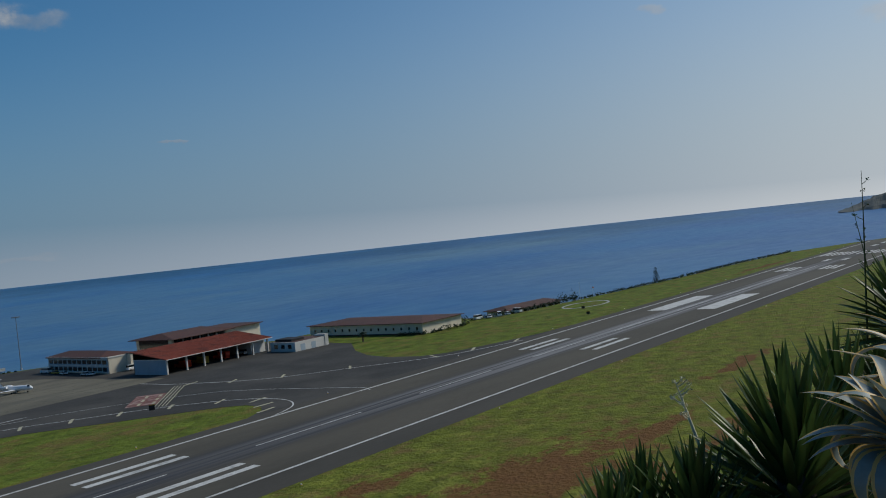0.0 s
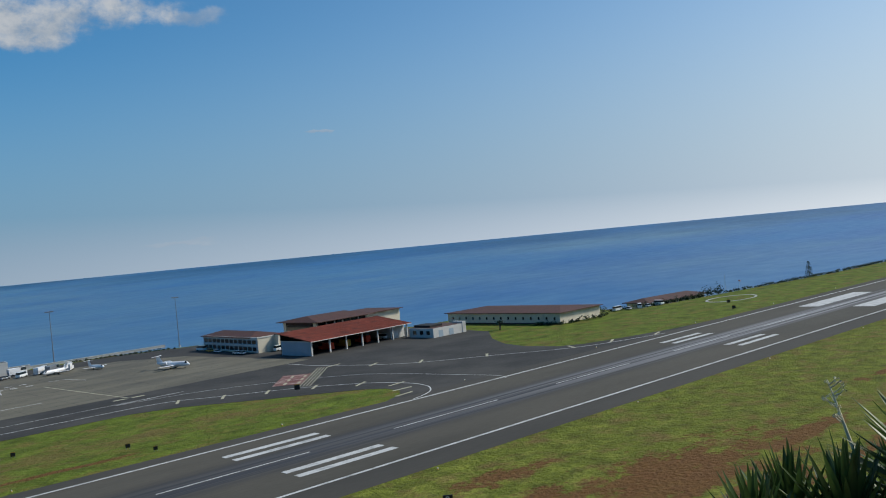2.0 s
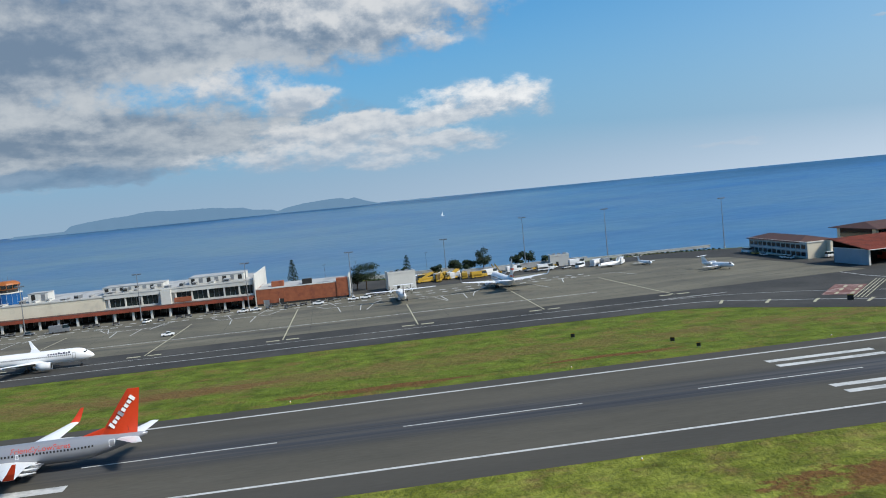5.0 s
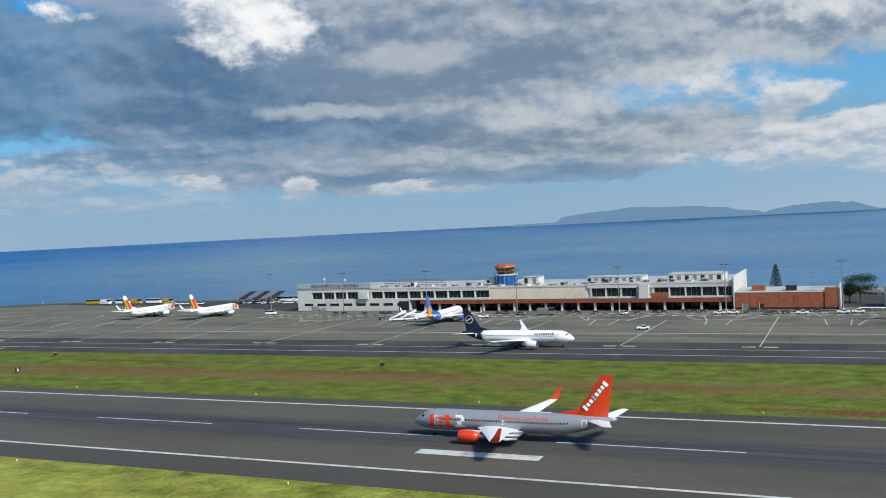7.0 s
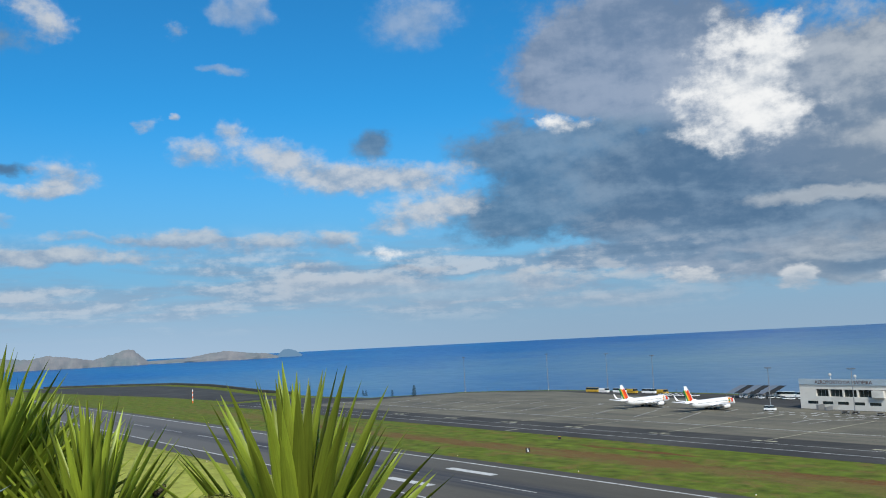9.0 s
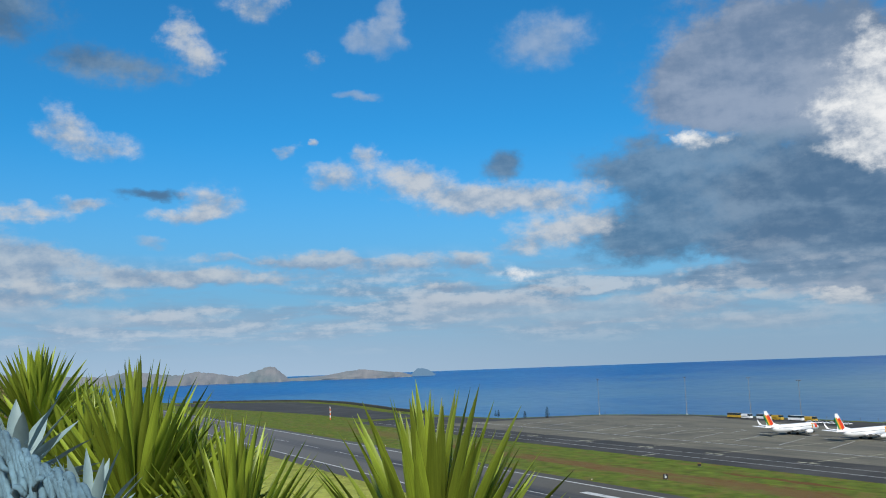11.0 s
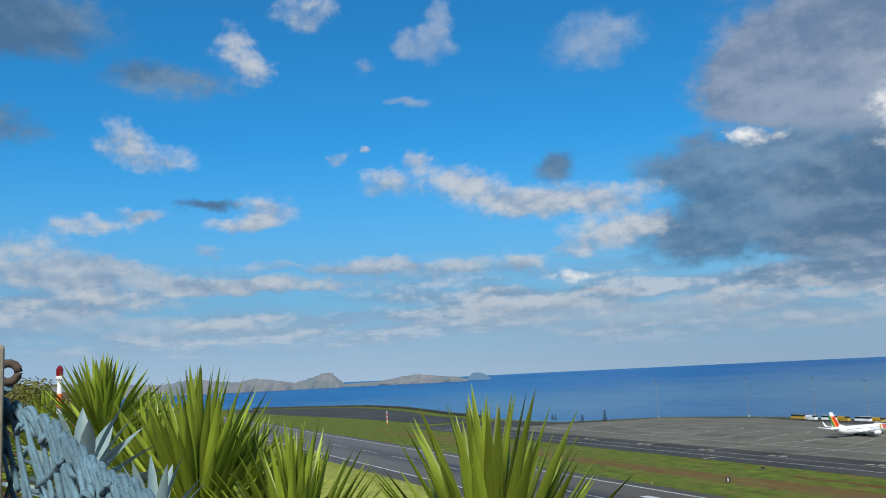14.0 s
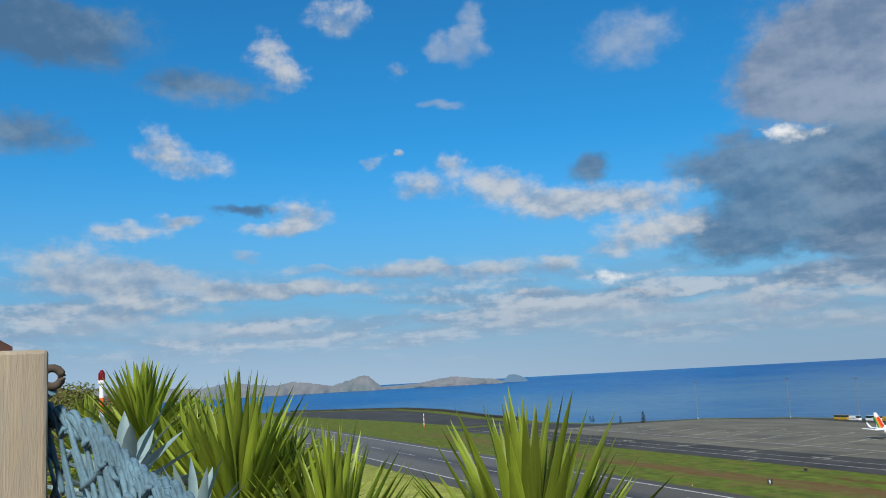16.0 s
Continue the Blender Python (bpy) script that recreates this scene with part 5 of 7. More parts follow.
    if livery == "red":
        for side in (1, -1):
            for i, (s0, w, d0, d1) in enumerate(((0.108, 0.024, 52, 122), (0.092, 0.036, 108, 123), (0.137, 0.014, 68, 122), (0.151, 0.026, 67, 79), (0.151, 0.026, 89, 99), (0.151, 0.030, 110, 122), (0.188, 0.022, 54, 122), (0.180, 0.042, 66, 77), (0.210, 0.016, 108, 122))):
                part("red_emblem_block", h.patch(s0, s0 + w, d0 * side, d1 * side, 0.022, -0.008), "planered", hull, "bold red emblem block")
            part("white_emblem_block", h.patch(0.236, 0.272, 52 * side, 66 * side, 0.024), "planewhite", hull)
            part("white_emblem_block", h.patch(0.264, 0.282, 62 * side, 86 * side, 0.024), "planewhite", hull)
            part("white_emblem_block", h.patch(0.232, 0.286, 108 * side, 122 * side, 0.024), "planewhite", hull)
            part("white_emblem_block", h.patch(0.244, 0.268, 84 * side, 110 * side, 0.024), "planewhite", hull)
            ob = letters("FriendlyLowFares", 1.35, "planered", "slogan", hull, Matrix.Identity(4), 0.0, "red slogan lettering")
            for v in ob.data.vertices:
                x, z = (v.co.x - 0.2) * (1 if side < 0 else -1) * 1.0 - 3.0, zc + 0.80 + v.co.y * 0.8
                v.co = h.side_point(x, z, side, 0.03)
            z0 = top + 1.1
            for i in range(8):
                t = i / 8
                fin_bar(fx - 2.4 - t * 4.6 * 0.92, z0 + t * 5.0, fx - 2.4 - (t + 0.085) * 4.6 * 0.92, z0 + (t + 0.085) * 5.0, 1.05 if i in (0, 3, 7) else 0.7, "planewhite" if i != 3 else "silver", side)
    if livery == "navy":
        part("navy_tail", rings(bmesh.new(), [[h.point(s, 360 * i / 28, 0.02) for i in range(28)] for s in (0.80, 0.84, 0.88, 0.92, 0.96, 0.995)]), "navy", hull, "dark navy painted tail cone", smooth=True)
        for side in (1, -1):
            for i in range(16):
                a0, a1 = 2 * math.pi * i / 16, 2 * math.pi * (i + 1) / 16
                c = (fx - 4.9, top + 3.6)
                fin_bar(c[0] + 1.25 * math.cos(a0), c[1] + 1.25 * math.sin(a0), c[0] + 1.25 * math.cos(a1), c[1] + 1.25 * math.sin(a1), 0.14, "planewhite", side)
            fin_bar(fx - 5.8, top + 3.2, fx - 4.1, top + 4.0, 0.25, "planewhite", side)
            for i in range(9):
                part("name_bar", h.patch(0.165 + 0.019 * i, 0.165 + 0.019 * i + 0.013, (48 if i in (0, 2, 4) else 54) * side, 66 * side, 0.02), "navy", hull)
    if livery == "tricolour":
        for side in (1, -1):
            fin_bar(fx - 2.6, top + 0.3, fx - 5.2, top + 5.0, 1.9, "planered", side)
            fin_bar(fx - 4.1, top + 0.2, fx - 6.6, top + 5.2, 1.0, "planeyellow", side)
            fin_bar(fx - 5.1, top + 0.2, fx - 7.3, top + 5.2, 0.8, "green", side)
            part("red_emblem_block", h.patch(0.075, 0.125, 40 * side, 105 * side, 0.02), "planered", hull, "red and green emblem panel")
            part("green_emblem_block", h.patch(0.128, 0.185, 34 * side, 112 * side, 0.02, -0.01), "planeyellow", hull)
            part("green_emblem_block", h.patch(0.14, 0.172, 60 * side, 90 * side, 0.03), "green", hull)
    if livery == "amber":
        for n_, (s0, s1, mm) in enumerate(((0.72, 0.80, "planeblue"), (0.80, 0.88, "planeblue"), (0.88, 0.995, "planeyellow"))):
            part("tail_band", rings(bmesh.new(), [[h.point(s0 + (s1 - s0) * j / 3, 360 * i / 28, 0.02) for i in range(28)] for j in range(4)]), mm, hull, smooth=True)
        for side in (1, -1):
            fin_bar(fx - 3.4, top - 0.1, fx - 5.4, top + 2.2, 3.2, "planeyellow", side)
    if livery == "stripes":
        for side in (1, -1):
            for i in range(4):
                fin_bar(fx - 2.6 - i * 0.95, top + 0.5 + 1.4 * i, fx - 6.0 - i * 0.6, top + 0.7 + 1.4 * i, 0.7, "planered" if i % 2 == 0 else "planewhite", side)
    return o


airliner("silver twin-engine airliner with red tail rolling along the runway", 39.5, pose(-54.0, 152.3, 0.05, 0, 0, 180), "silver", "planewhite", "planered", "planered", "planered", livery="red")
airliner("white twin-engine airliner with navy tail on the taxiway", 37.6, pose(-90.5, 264.5, 0.06, 0, 0, 0), fin="navy", livery="navy", r=2.0, zc=3.5)
airliner("white airliner with blue and amber tail parked by the terminal", 37.0, pose(-145.0, 333, 0.09, 0, 0, 90), engine="planeblue", fin="planeblue", livery="amber")
airliner("white airliner with red, green and yellow tail on the apron", 36.5, pose(-322.5, 357, 0.09, 0, 0, 88), livery="tricolour", r=2.0)
airliner("white airliner with red, green and yellow tail on the apron", 36.5, pose(-281.0, 357, 0.09, 0, 0, 88), livery="tricolour", r=2.0)
airliner("white twin-engine airliner with red striped tail on the apron", 37.0, pose(65.8, 343, 0.09, 0, 0, 92), livery="stripes")


def turboprop(m):
    o = thing("turboprop_airliner", "white high-wing turboprop airliner parked on the apron", "airplane", m, "airliners")
    h = Hull(27.0, 1.4, 2.5)
    hull = part("fuselage", h.skin(), "planewhite", o, smooth=True)
    part("wing", lifting([(1.6, -13.5, 4.25, 1.5), (2.2, -4.5, 4.1, 2.5), (2.2, 4.5, 4.1, 2.5), (1.6, 13.5, 4.25, 1.5)]), "planewhite", o)
    part("wing_box", soft_box(-1.2, 2.8, -1.3, 1.3, 3.4, 4.2, 0.3), "planewhite", o)
    f = part("fin", lifting([(-8.0, 0, 3.4, 4.6), (-11.0, 0, 7.4, 2.4)], 0.1, True), "navy", o)
    part("tailplane", lifting([(-11.2, -3.8, 7.4, 1.2), (-10.8, 0, 7.4, 2.0), (-11.2, 3.8, 7.4, 1.2)]), "planewhite", f)
    for s in (1, -1):
        e = part("engine", path_tube(bmesh.new(), [(4.6, 4.1 * s, 3.7), (4.0, 4.1 * s, 3.7), (2.0, 4.1 * s, 3.75), (-1.0, 4.1 * s, 3.9)], [0.3, 0.55, 0.62, 0.25], 12), "planewhite", o)
        for i in range(6):
            a = math.pi * i / 3
            part("blade", boxes((4.55, 4.65, 4.1 * s - 0.1, 4.1 * s + 0.1, 3.75, 5.6)), "dark", e).data.transform(Matrix.Translation((0, 4.1 * s, 3.7)) @ Matrix.Rotation(a, 4, "X") @ Matrix.Translation((0, -4.1 * s, -3.7)))
        g = part("main_gear", soft_box(-0.8, 1.2, 1.0 * s - 0.5, 1.0 * s + 0.5, 0.6, 1.7, 0.2), "planewhite", o)
        for dx in (-0.3, 0.5):
            part("wheel", wheel(bmesh.new(), dx, 2.0 * s, 0.42, 0.42, 0.35), "tyre", g)
        bm = bmesh.new()
        for i in range(16):
            s0 = 0.2 + i * 0.034
            bm.faces.new([bm.verts.new(h.point(a, b * s, 0.015)) for a, b in ((s0, 70), (s0 + 0.012, 70), (s0 + 0.012, 84), (s0, 84))])
        part("cabin_windows", bm, "dark", hull)
        part("cockpit_window", h.patch(0.04, 0.065, 20 * s, 60 * s, 0.015, -0.01), "glass", hull)
    part("nose_wheel", wheel(bmesh.new(), 10.6, 0, 0.35, 0.35, 0.4), "tyre", o)


turboprop(pose(24.2, 335, 0.09, 0, 0, 90))


def light_plane(m, k=1.0, jet=True):
    o = thing("business_jet" if jet else "light_airplane", "small white business jet parked on the apron" if jet else "small white light airplane on the apron", "airplane", m, "small aircraft")
    h = Hull(13.0 * k, 0.85 * k, 1.5 * k)
    hull = part("fuselage", h.skin(), "planewhite", o, smooth=True)
    part("wing", lifting([(-0.5 * k, -7 * k, 1.4 * k, 1.0 * k), (1.6 * k, 0, 1.05 * k, 2.6 * k), (-0.5 * k, 7 * k, 1.4 * k, 1.0 * k)]), "planewhite", o)
    f = part("fin", lifting([(-3.6 * k, 0, 2.0 * k, 2.6 * k), (-5.4 * k, 0, 4.4 * k, 1.3 * k)], 0.1, True), "planewhite", o)
    part("tailplane", lifting([(-6.0 * k, -2.6 * k, 4.4 * k, 0.8 * k), (-5.2 * k, 0, 4.4 * k, 1.5 * k), (-6.0 * k, 2.6 * k, 4.4 * k, 0.8 * k)]), "planewhite", f)
    for s in (1, -1):
        if jet:
            part("engine", path_tube(bmesh.new(), [(-1.6 * k, 1.3 * s * k, 2.1 * k), (-2.6 * k, 1.3 * s * k, 2.1 * k), (-4.2 * k, 1.3 * s * k, 2.1 * k)], [0.4 * k, 0.5 * k, 0.3 * k], 10), "planewhite", o)
        part("wheel", wheel(bmesh.new(), 0, 1.5 * s * k, 0.3, 0.3, 0.2), "tyre", o)
        part("cockpit_window", h.patch(0.06, 0.12, 15 * s, 65 * s, 0.015), "glass", hull)
    part("nose_wheel", wheel(bmesh.new(), 4.6 * k, 0, 0.25, 0.25, 0.2), "tyre", o)


light_plane(pose(148, 326, 0.09, 0, 0, -60), 1.15)
light_plane(pose(134.5, 370, 0.09, 0, 0, -75), 0.8, False)
light_plane(pose(120.4, 376, 0.09, 0, 0, 200), 0.95, False)
# ---- masts, signs, vehicles ----
def flood_mast(x, y, h, group="floodlight masts"):
    o = thing("floodlight_mast", "tall grey steel mast with a floodlight ring", "light mast", pose(x, y, 0), group)
    part("base", tube(bmesh.new(), (0, 0, 0), (0, 0, 0.8), 0.55, 0.5, 10), "grey", o)
    part("pole", tube(bmesh.new(), (0, 0, 0.8), (0, 0, h), 0.26, 0.13, 8), "steel", o)
    part("head_frame", boxes((-1.7, 1.7, -0.12, 0.12, h, h + 0.2), (-0.12, 0.12, -0.9, 0.9, h, h + 0.2)), "steel", o)
    for i, (dx, dy) in enumerate(((-1.6, 0), (-0.8, -0.3), (0.8, -0.3), (1.6, 0), (-0.5, 0.6), (0.5, 0.6))):
        bm = soft_box(dx - 0.32, dx + 0.32, dy - 0.25, dy + 0.25, h + 0.18, h + 0.5, 0.05, 1)
        part("floodlight", bm, "steel", o)


for x, y, h in ((189, 407, 24), (133.4, 418, 24), (91.3, 415, 24), (52, 412, 17.6), (6.2, 369, 18.6), (-36.6, 367, 18.6), (-79.6, 367, 18.6), (-124.5, 366, 18.6), (-168, 366, 19.0), (-212, 366, 19.0), (-254, 367, 19.4), (-545, 404, 26.0), (-486, 436, 26.0), (-434, 444, 25.0), (-393, 444, 23.2)):
    flood_mast(x, y, h)
for x, y, h in ((-5, 420, 7), (10, 424, 7), (45, 432, 7), (75, 424, 6)):
    o = thing("street_lamp", "slim street lamp with a flat double head", "street lamp", pose(x, y, 0), "street lamps")
    part("pole", tube(bmesh.new(), (0, 0, 0), (0, 0, h + 4), 0.1, 0.07, 6), "steel", o)
    part("head", soft_box(-0.9, 0.9, -0.2, 0.2, h + 4, h + 4.2, 0.05, 1), "steel", o)


def distance_sign(x, y, h, text, turn):
    o = thing("runway_sign", "black runway distance board on short legs", "sign", pose(x, y, 0.03, 0, 0, turn), "runway signs")
    b = part("board", soft_box(-h * 0.5, h * 0.5, -0.12, 0.12, 0.35, 0.35 + h, 0.04, 1), "black", o)
    for s in (-0.35, 0.35):
        part("leg", boxes((s * h - 0.05, s * h + 0.05, -0.05, 0.05, 0, 0.36)), "steel", o)
    if text:
        letters(text, h * 1.1, "planewhite", "numeral", b, pose(0, -0.13, 0.35 + h * 0.12, 90, 0, 0), 0.01)
    else:
        part("yellow_edge", boxes((-h * 0.5, h * 0.5, -0.14, -0.12, 0.35 + h * 0.86, 0.35 + h)), "vanyellow", b)


distance_sign(86.4, 99.8, 1.5, "2", -42)
distance_sign(-236, 200.5, 1.5, "5", 48)
distance_sign(79, 187, 0.9, "", -25)
distance_sign(76.5, 196, 1.0, "", -25)
distance_sign(138, 222, 1.6, "", -32)
distance_sign(58, 216, 1.0, "", -20)
distance_sign(-118, 224, 1.3, "", 30)
distance_sign(-254, 232, 1.2, "", 48)
distance_sign(330, 190, 1.4, "", -60)
distance_sign(352, 205, 1.4, "", -60)
for k in range(24):
    for y in (117.5, 182.0):
        o = thing("runway_light", "small white runway edge light", "light", pose(-560 + 60 * k + (y > 150) * 8, y, 0.0), "runway edge lights")
        part("base", tube(bmesh.new(), (0, 0, 0), (0, 0, 0.2), 0.2, 0.16, 8), "vanyellow", o)
        part("lens", tube(bmesh.new(), (0, 0, 0.2), (0, 0, 0.42), 0.14, 0.08, 8), "planewhite", o)


def vehicle(kind, m, colour="planewhite"):
    l, w, h, lab = {"car": (4.2, 1.75, 1.45, "small parked car"), "van": (5.4, 1.95, 2.3, "parked panel van"), "bus": (10.5, 2.6, 3.1, "apron passenger bus"), "truck": (7.5, 2.4, 3.0, "airport service truck"), "tug": (4.4, 2.0, 1.5, "low aircraft tug")}[kind]
    tone = {"planewhite": "white", "vanyellow": "yellow", "steel": "grey", "planered": "red", "navy": "dark blue"}[colour]
    o = thing({"car": "car", "van": "van", "bus": "bus", "truck": "service_truck", "tug": "aircraft_tug"}[kind], f"{tone} {lab} on dark asphalt", kind if kind != "tug" else "tug", m, "airport vehicles")
    body = part("body", soft_box(-l / 2, l / 2, -w / 2, w / 2, 0.35, 0.35 + (h - 0.35) * (0.5 if kind == "car" else 0.55), 0.12, 2), colour, o)
    z = 0.35 + (h - 0.35) * (0.5 if kind == "car" else 0.55) - 0.06
    x0, x1 = {"car": (-l * 0.36, l * 0.26), "van": (-l * 0.48, l * 0.36), "bus": (-l * 0.49, l * 0.47), "truck": (l * 0.18, l * 0.47), "tug": (-l * 0.1, l * 0.25)}[kind]
    bm = bmesh.new()
    i = 0.28 if kind == "car" else 0.1
    rings(bm, [[(x0, -w / 2 + 0.06, z), (x1, -w / 2 + 0.06, z), (x1, w / 2 - 0.06, z), (x0, w / 2 - 0.06, z)], [(x0 + i, -w / 2 + 0.2, h), (x1 - i * 1.6, -w / 2 + 0.2, h), (x1 - i * 1.6, w / 2 - 0.2, h), (x0 + i, w / 2 - 0.2, h)]])
    cab = part("cabin", bm, "glass", o, "dark glazed cabin")
    part("roof_panel", boxes((x0 + i, x1 - i * 1.6, -w / 2 + 0.18, w / 2 - 0.18, h, h + 0.05)), colour, cab)
    if kind == "truck":
        part("box_body", soft_box(-l / 2, l * 0.15, -w / 2, w / 2, 0.9, h, 0.06, 1), colour, o)
    for sx in (-0.31, 0.31):
        for sy in (-1, 1):
            part("wheel", wheel(bmesh.new(), sx * l, sy * (w / 2 - 0.1), 0.34, 0.34, 0.24), "tyre", o)
    for sy in (-0.33, 0.33):
        part("headlight", boxes((l / 2 - 0.02, l / 2 + 0.03, sy * w - 0.15, sy * w + 0.15, 0.6, 0.8)), "planewhite", body)


rnd = random.Random(11)
for k, (kind, x, y, a, c) in enumerate((("van", -251, 362, 10, "planewhite"), ("car", -75.3, 356, 70, "planewhite"), ("van", 183, 372, 100, "planewhite"), ("car", 182, 362, 95, "vanyellow"), ("car", 181.5, 354, 90, "planewhite"), ("car", 181, 336, 95, "planewhite"), ("car", 181.5, 332.5, 95, "planewhite"), ("van", 194, 322.5, 4, "planewhite"), ("truck", 200, 297, 95, "planered"), ("truck", 209, 298, 95, "vanyellow"), ("truck", 220, 299, 95, "planered"), ("van", 230, 299, 95, "planewhite"), ("truck", 47, 398, 70, "vanyellow"), ("bus", 42, 402, 20, "vanyellow"), ("truck", 52, 400, 100, "planewhite"), ("car", 34, 408, 10, "vanyellow"), ("car", 38, 410, 10, "planewhite"), ("truck", 56, 402, 80, "planewhite"), ("tug", -59, 309, 10, "planewhite"), ("tug", -8, 354, 0, "planewhite"), ("tug", 6, 356, 0, "planewhite"), ("tug", 11, 357, 0, "planewhite"), ("tug", -33, 356, 0, "planewhite"), ("tug", -38, 355, 0, "planewhite"), ("car", -120, 357, 0, "steel"), ("tug", -133, 346, 15, "planewhite"), ("tug", -150, 347, 60, "planewhite"), ("truck", -108, 355, 5, "steel"), ("car", 100, 396, 20, "planewhite"), ("truck", 112, 399, 5, "planewhite"), ("truck", 122, 385, 40, "steel"), ("truck", 118, 387, 40, "planewhite"), ("van", 110, 386, 40, "planewhite"))):
    vehicle(kind, pose(x, y, 0.08, 0, 0, a), c)
for k in range(14):
    vehicle("car", pose(-262 - 3.6 * k, 418 + rnd.random() * 6, 0.05, 0, 0, 90), rnd.choice(("planewhite", "planewhite", "planewhite", "steel")))
for k in range(4):
    vehicle("bus", pose(-276 - 12 * k, 431, 0.05, 0, 0, 4), "planewhite")
for k, c in enumerate(("vanyellow", "planewhite", "vanyellow", "planewhite", "planewhite", "vanyellow")):
    vehicle("bus" if k % 2 else "truck", pose(-372 - 12.5 * k, 428 + 2 * (k % 2), 0.05, 0, 0, 3), c)
for k in range(8):
    vehicle("truck", pose(28 + 3.2 * k, 404 + 2.5 * (k % 3), 0.05, 0, 0, 60), "vanyellow" if k % 3 else "planewhite")


for k in range(8):
    vehicle("car", pose(-340 - 3.7 * k, 419 + rnd.random() * 2, 0.05, 0, 0, 90), rnd.choice(("planewhite", "planewhite", "planewhite", "steel")))


def cart(m, colour="steel"):
    o = thing("baggage_cart", "grey baggage cart loaded with bags on the apron", "cart", m, "baggage carts")
    part("bed", soft_box(-1.4, 1.4, -0.75, 0.75, 0.45, 0.62, 0.04, 1), colour, o)
    for x in (-1.4, 1.34):
        part("end_rail", boxes((x, x + 0.06, -0.75, 0.75, 0.62, 1.3)), colour, o)
    part("load", soft_box(-1.1, 0.9, -0.6, 0.6, 0.62, 1.15, 0.1, 1), "dark" if colour == "steel" else colour, o)
    for sx in (-1, 1):
        for sy in (-0.6, 0.6):
            part("wheel", wheel(bmesh.new(), sx, sy, 0.25, 0.25, 0.15), "tyre", o)


for x, y, a in ((-10, 362, 0), (-6.5, 362, 5), (-3, 361.5, 0), (-14, 357, 20), (-18, 357, 10), (-22, 364, 0), (-26, 364, 0), (-60, 360, 0), (-63.5, 360, 0), (-88, 360, 10), (-131, 360, 0), (-128, 361, 0), (-172, 362, 0), (-214, 362, 0), (-210, 363, 8), (-178, 340, 60)):
    cart(pose(x, y, 0.08, 0, 0, a))
for k in range(12):
    cart(pose(62 + 3.6 * k, 398 + 1.5 * (k % 4), 0.08, 0, 0, 15), "vanyellow")


for x, y, a in ((-20, 353, 40), (-28, 358, 70), (-45, 362, 0), (-48.5, 362, 0), (-52, 362.5, 5), (-70, 357, 15), (-96, 361, 0), (-99.5, 361, 0), (-112, 362, 8), (-141, 361, 0), (-150, 363, 0), (-186, 363, 5), (-189.5, 363, 0), (-198, 361, 20), (14, 362, 30), (18, 364, 10), (2, 365, 0), (-1.5, 365, 0)):
    cart(pose(x, y, 0.08, 0, 0, a))
for x, y, a, c in ((70, 396, 20, "planewhite"), (76, 393, 70, "steel"), (82, 399, 10, "planewhite"), (88, 395, 40, "steel"), (95, 391, 0, "planewhite"), (104, 388, 25, "steel"), (128, 383, 60, "planewhite"), (64, 391, 10, "vanyellow"), (58, 394, 80, "vanyellow")):
    vehicle("tug" if c == "steel" else "truck", pose(x, y, 0.08, 0, 0, a), c)


def stairs_truck(m, colour="planewhite"):
    o = thing("boarding_stairs", "white mobile boarding stairs beside an airliner" if colour == "planewhite" else "yellow mobile boarding stairs parked on the apron edge", "boarding stairs", m, "boarding stairs")
    part("chassis", soft_box(-4, 4, -1.1, 1.1, 0.4, 1.0, 0.08, 1), colour, o)
    bm = bmesh.new()
    rings(bm, [[(-4, y, 1.0), (-3.4, y, 1.0), (3.4, y, 3.6), (3.4, y, 4.4), (2.6, y, 4.4)] for y in (-0.9, -0.75)])
    rings(bm, [[(-4, y, 1.0), (-3.4, y, 1.0), (3.4, y, 3.6), (3.4, y, 4.4), (2.6, y, 4.4)] for y in (0.75, 0.9)])
    part("side_panel", bm, colour, o)
    for k in range(9):
        part("step", boxes((-3.6 + 0.72 * k, -2.9 + 0.72 * k, -0.75, 0.75, 1.0 + 0.28 * k, 1.06 + 0.28 * k)), "steel", o)
    for sx in (-2.6, 2.6):
        for sy in (-0.95, 0.95):
            part("wheel", wheel(bmesh.new(), sx, sy, 0.4, 0.4, 0.3), "tyre", o)


stairs_truck(pose(-164, 338, 0.08, 0, 0, 25))
stairs_truck(pose(-168, 336, 0.08, 0, 0, 25))
stairs_truck(pose(-160, 345, 0.08, 0, 0, 25))
for x, y, a in ((26, 396, 40), (33, 399, 120), (40, 395, 15), (46, 393, 80), (53, 398, 30), (74, 402, 100)):
    stairs_truck(pose(x, y, 0.08, 0, 0, a), "vanyellow")
# An open striped shelter for apron equipment, not a hangar.
o = thing("sun_shelter", "striped grey sun shelter over parked equipment", "shelter", pose(-318, 424, 0.05))
for k in range(6):
    bm = bmesh.new()
    rings(bm, [[(5.0 * k, -5, 2.6), (5.0 * k + 4.2, -5, 2.6), (5.0 * k + 6.6, 5, 6.4), (5.0 * k + 2.4, 5, 6.4)], [(5.0 * k, -5, 2.75), (5.0 * k + 4.2, -5, 2.75), (5.0 * k + 6.6, 5, 6.55), (5.0 * k + 2.4, 5, 6.55)]])
    part("roof_strip", bm, "dark" if k % 2 else "steel", o)
    part("post", boxes((5.0 * k, 5.0 * k + 0.2, -5, -4.8, 0, 2.6), (5.0 * k + 2.4, 5.0 * k + 2.6, 4.8, 5.0, 0, 6.4)), "steel", o)
o = thing("wind_mast", "red and white banded equipment mast in the grass", "mast", pose(-696, 245, 0.0))
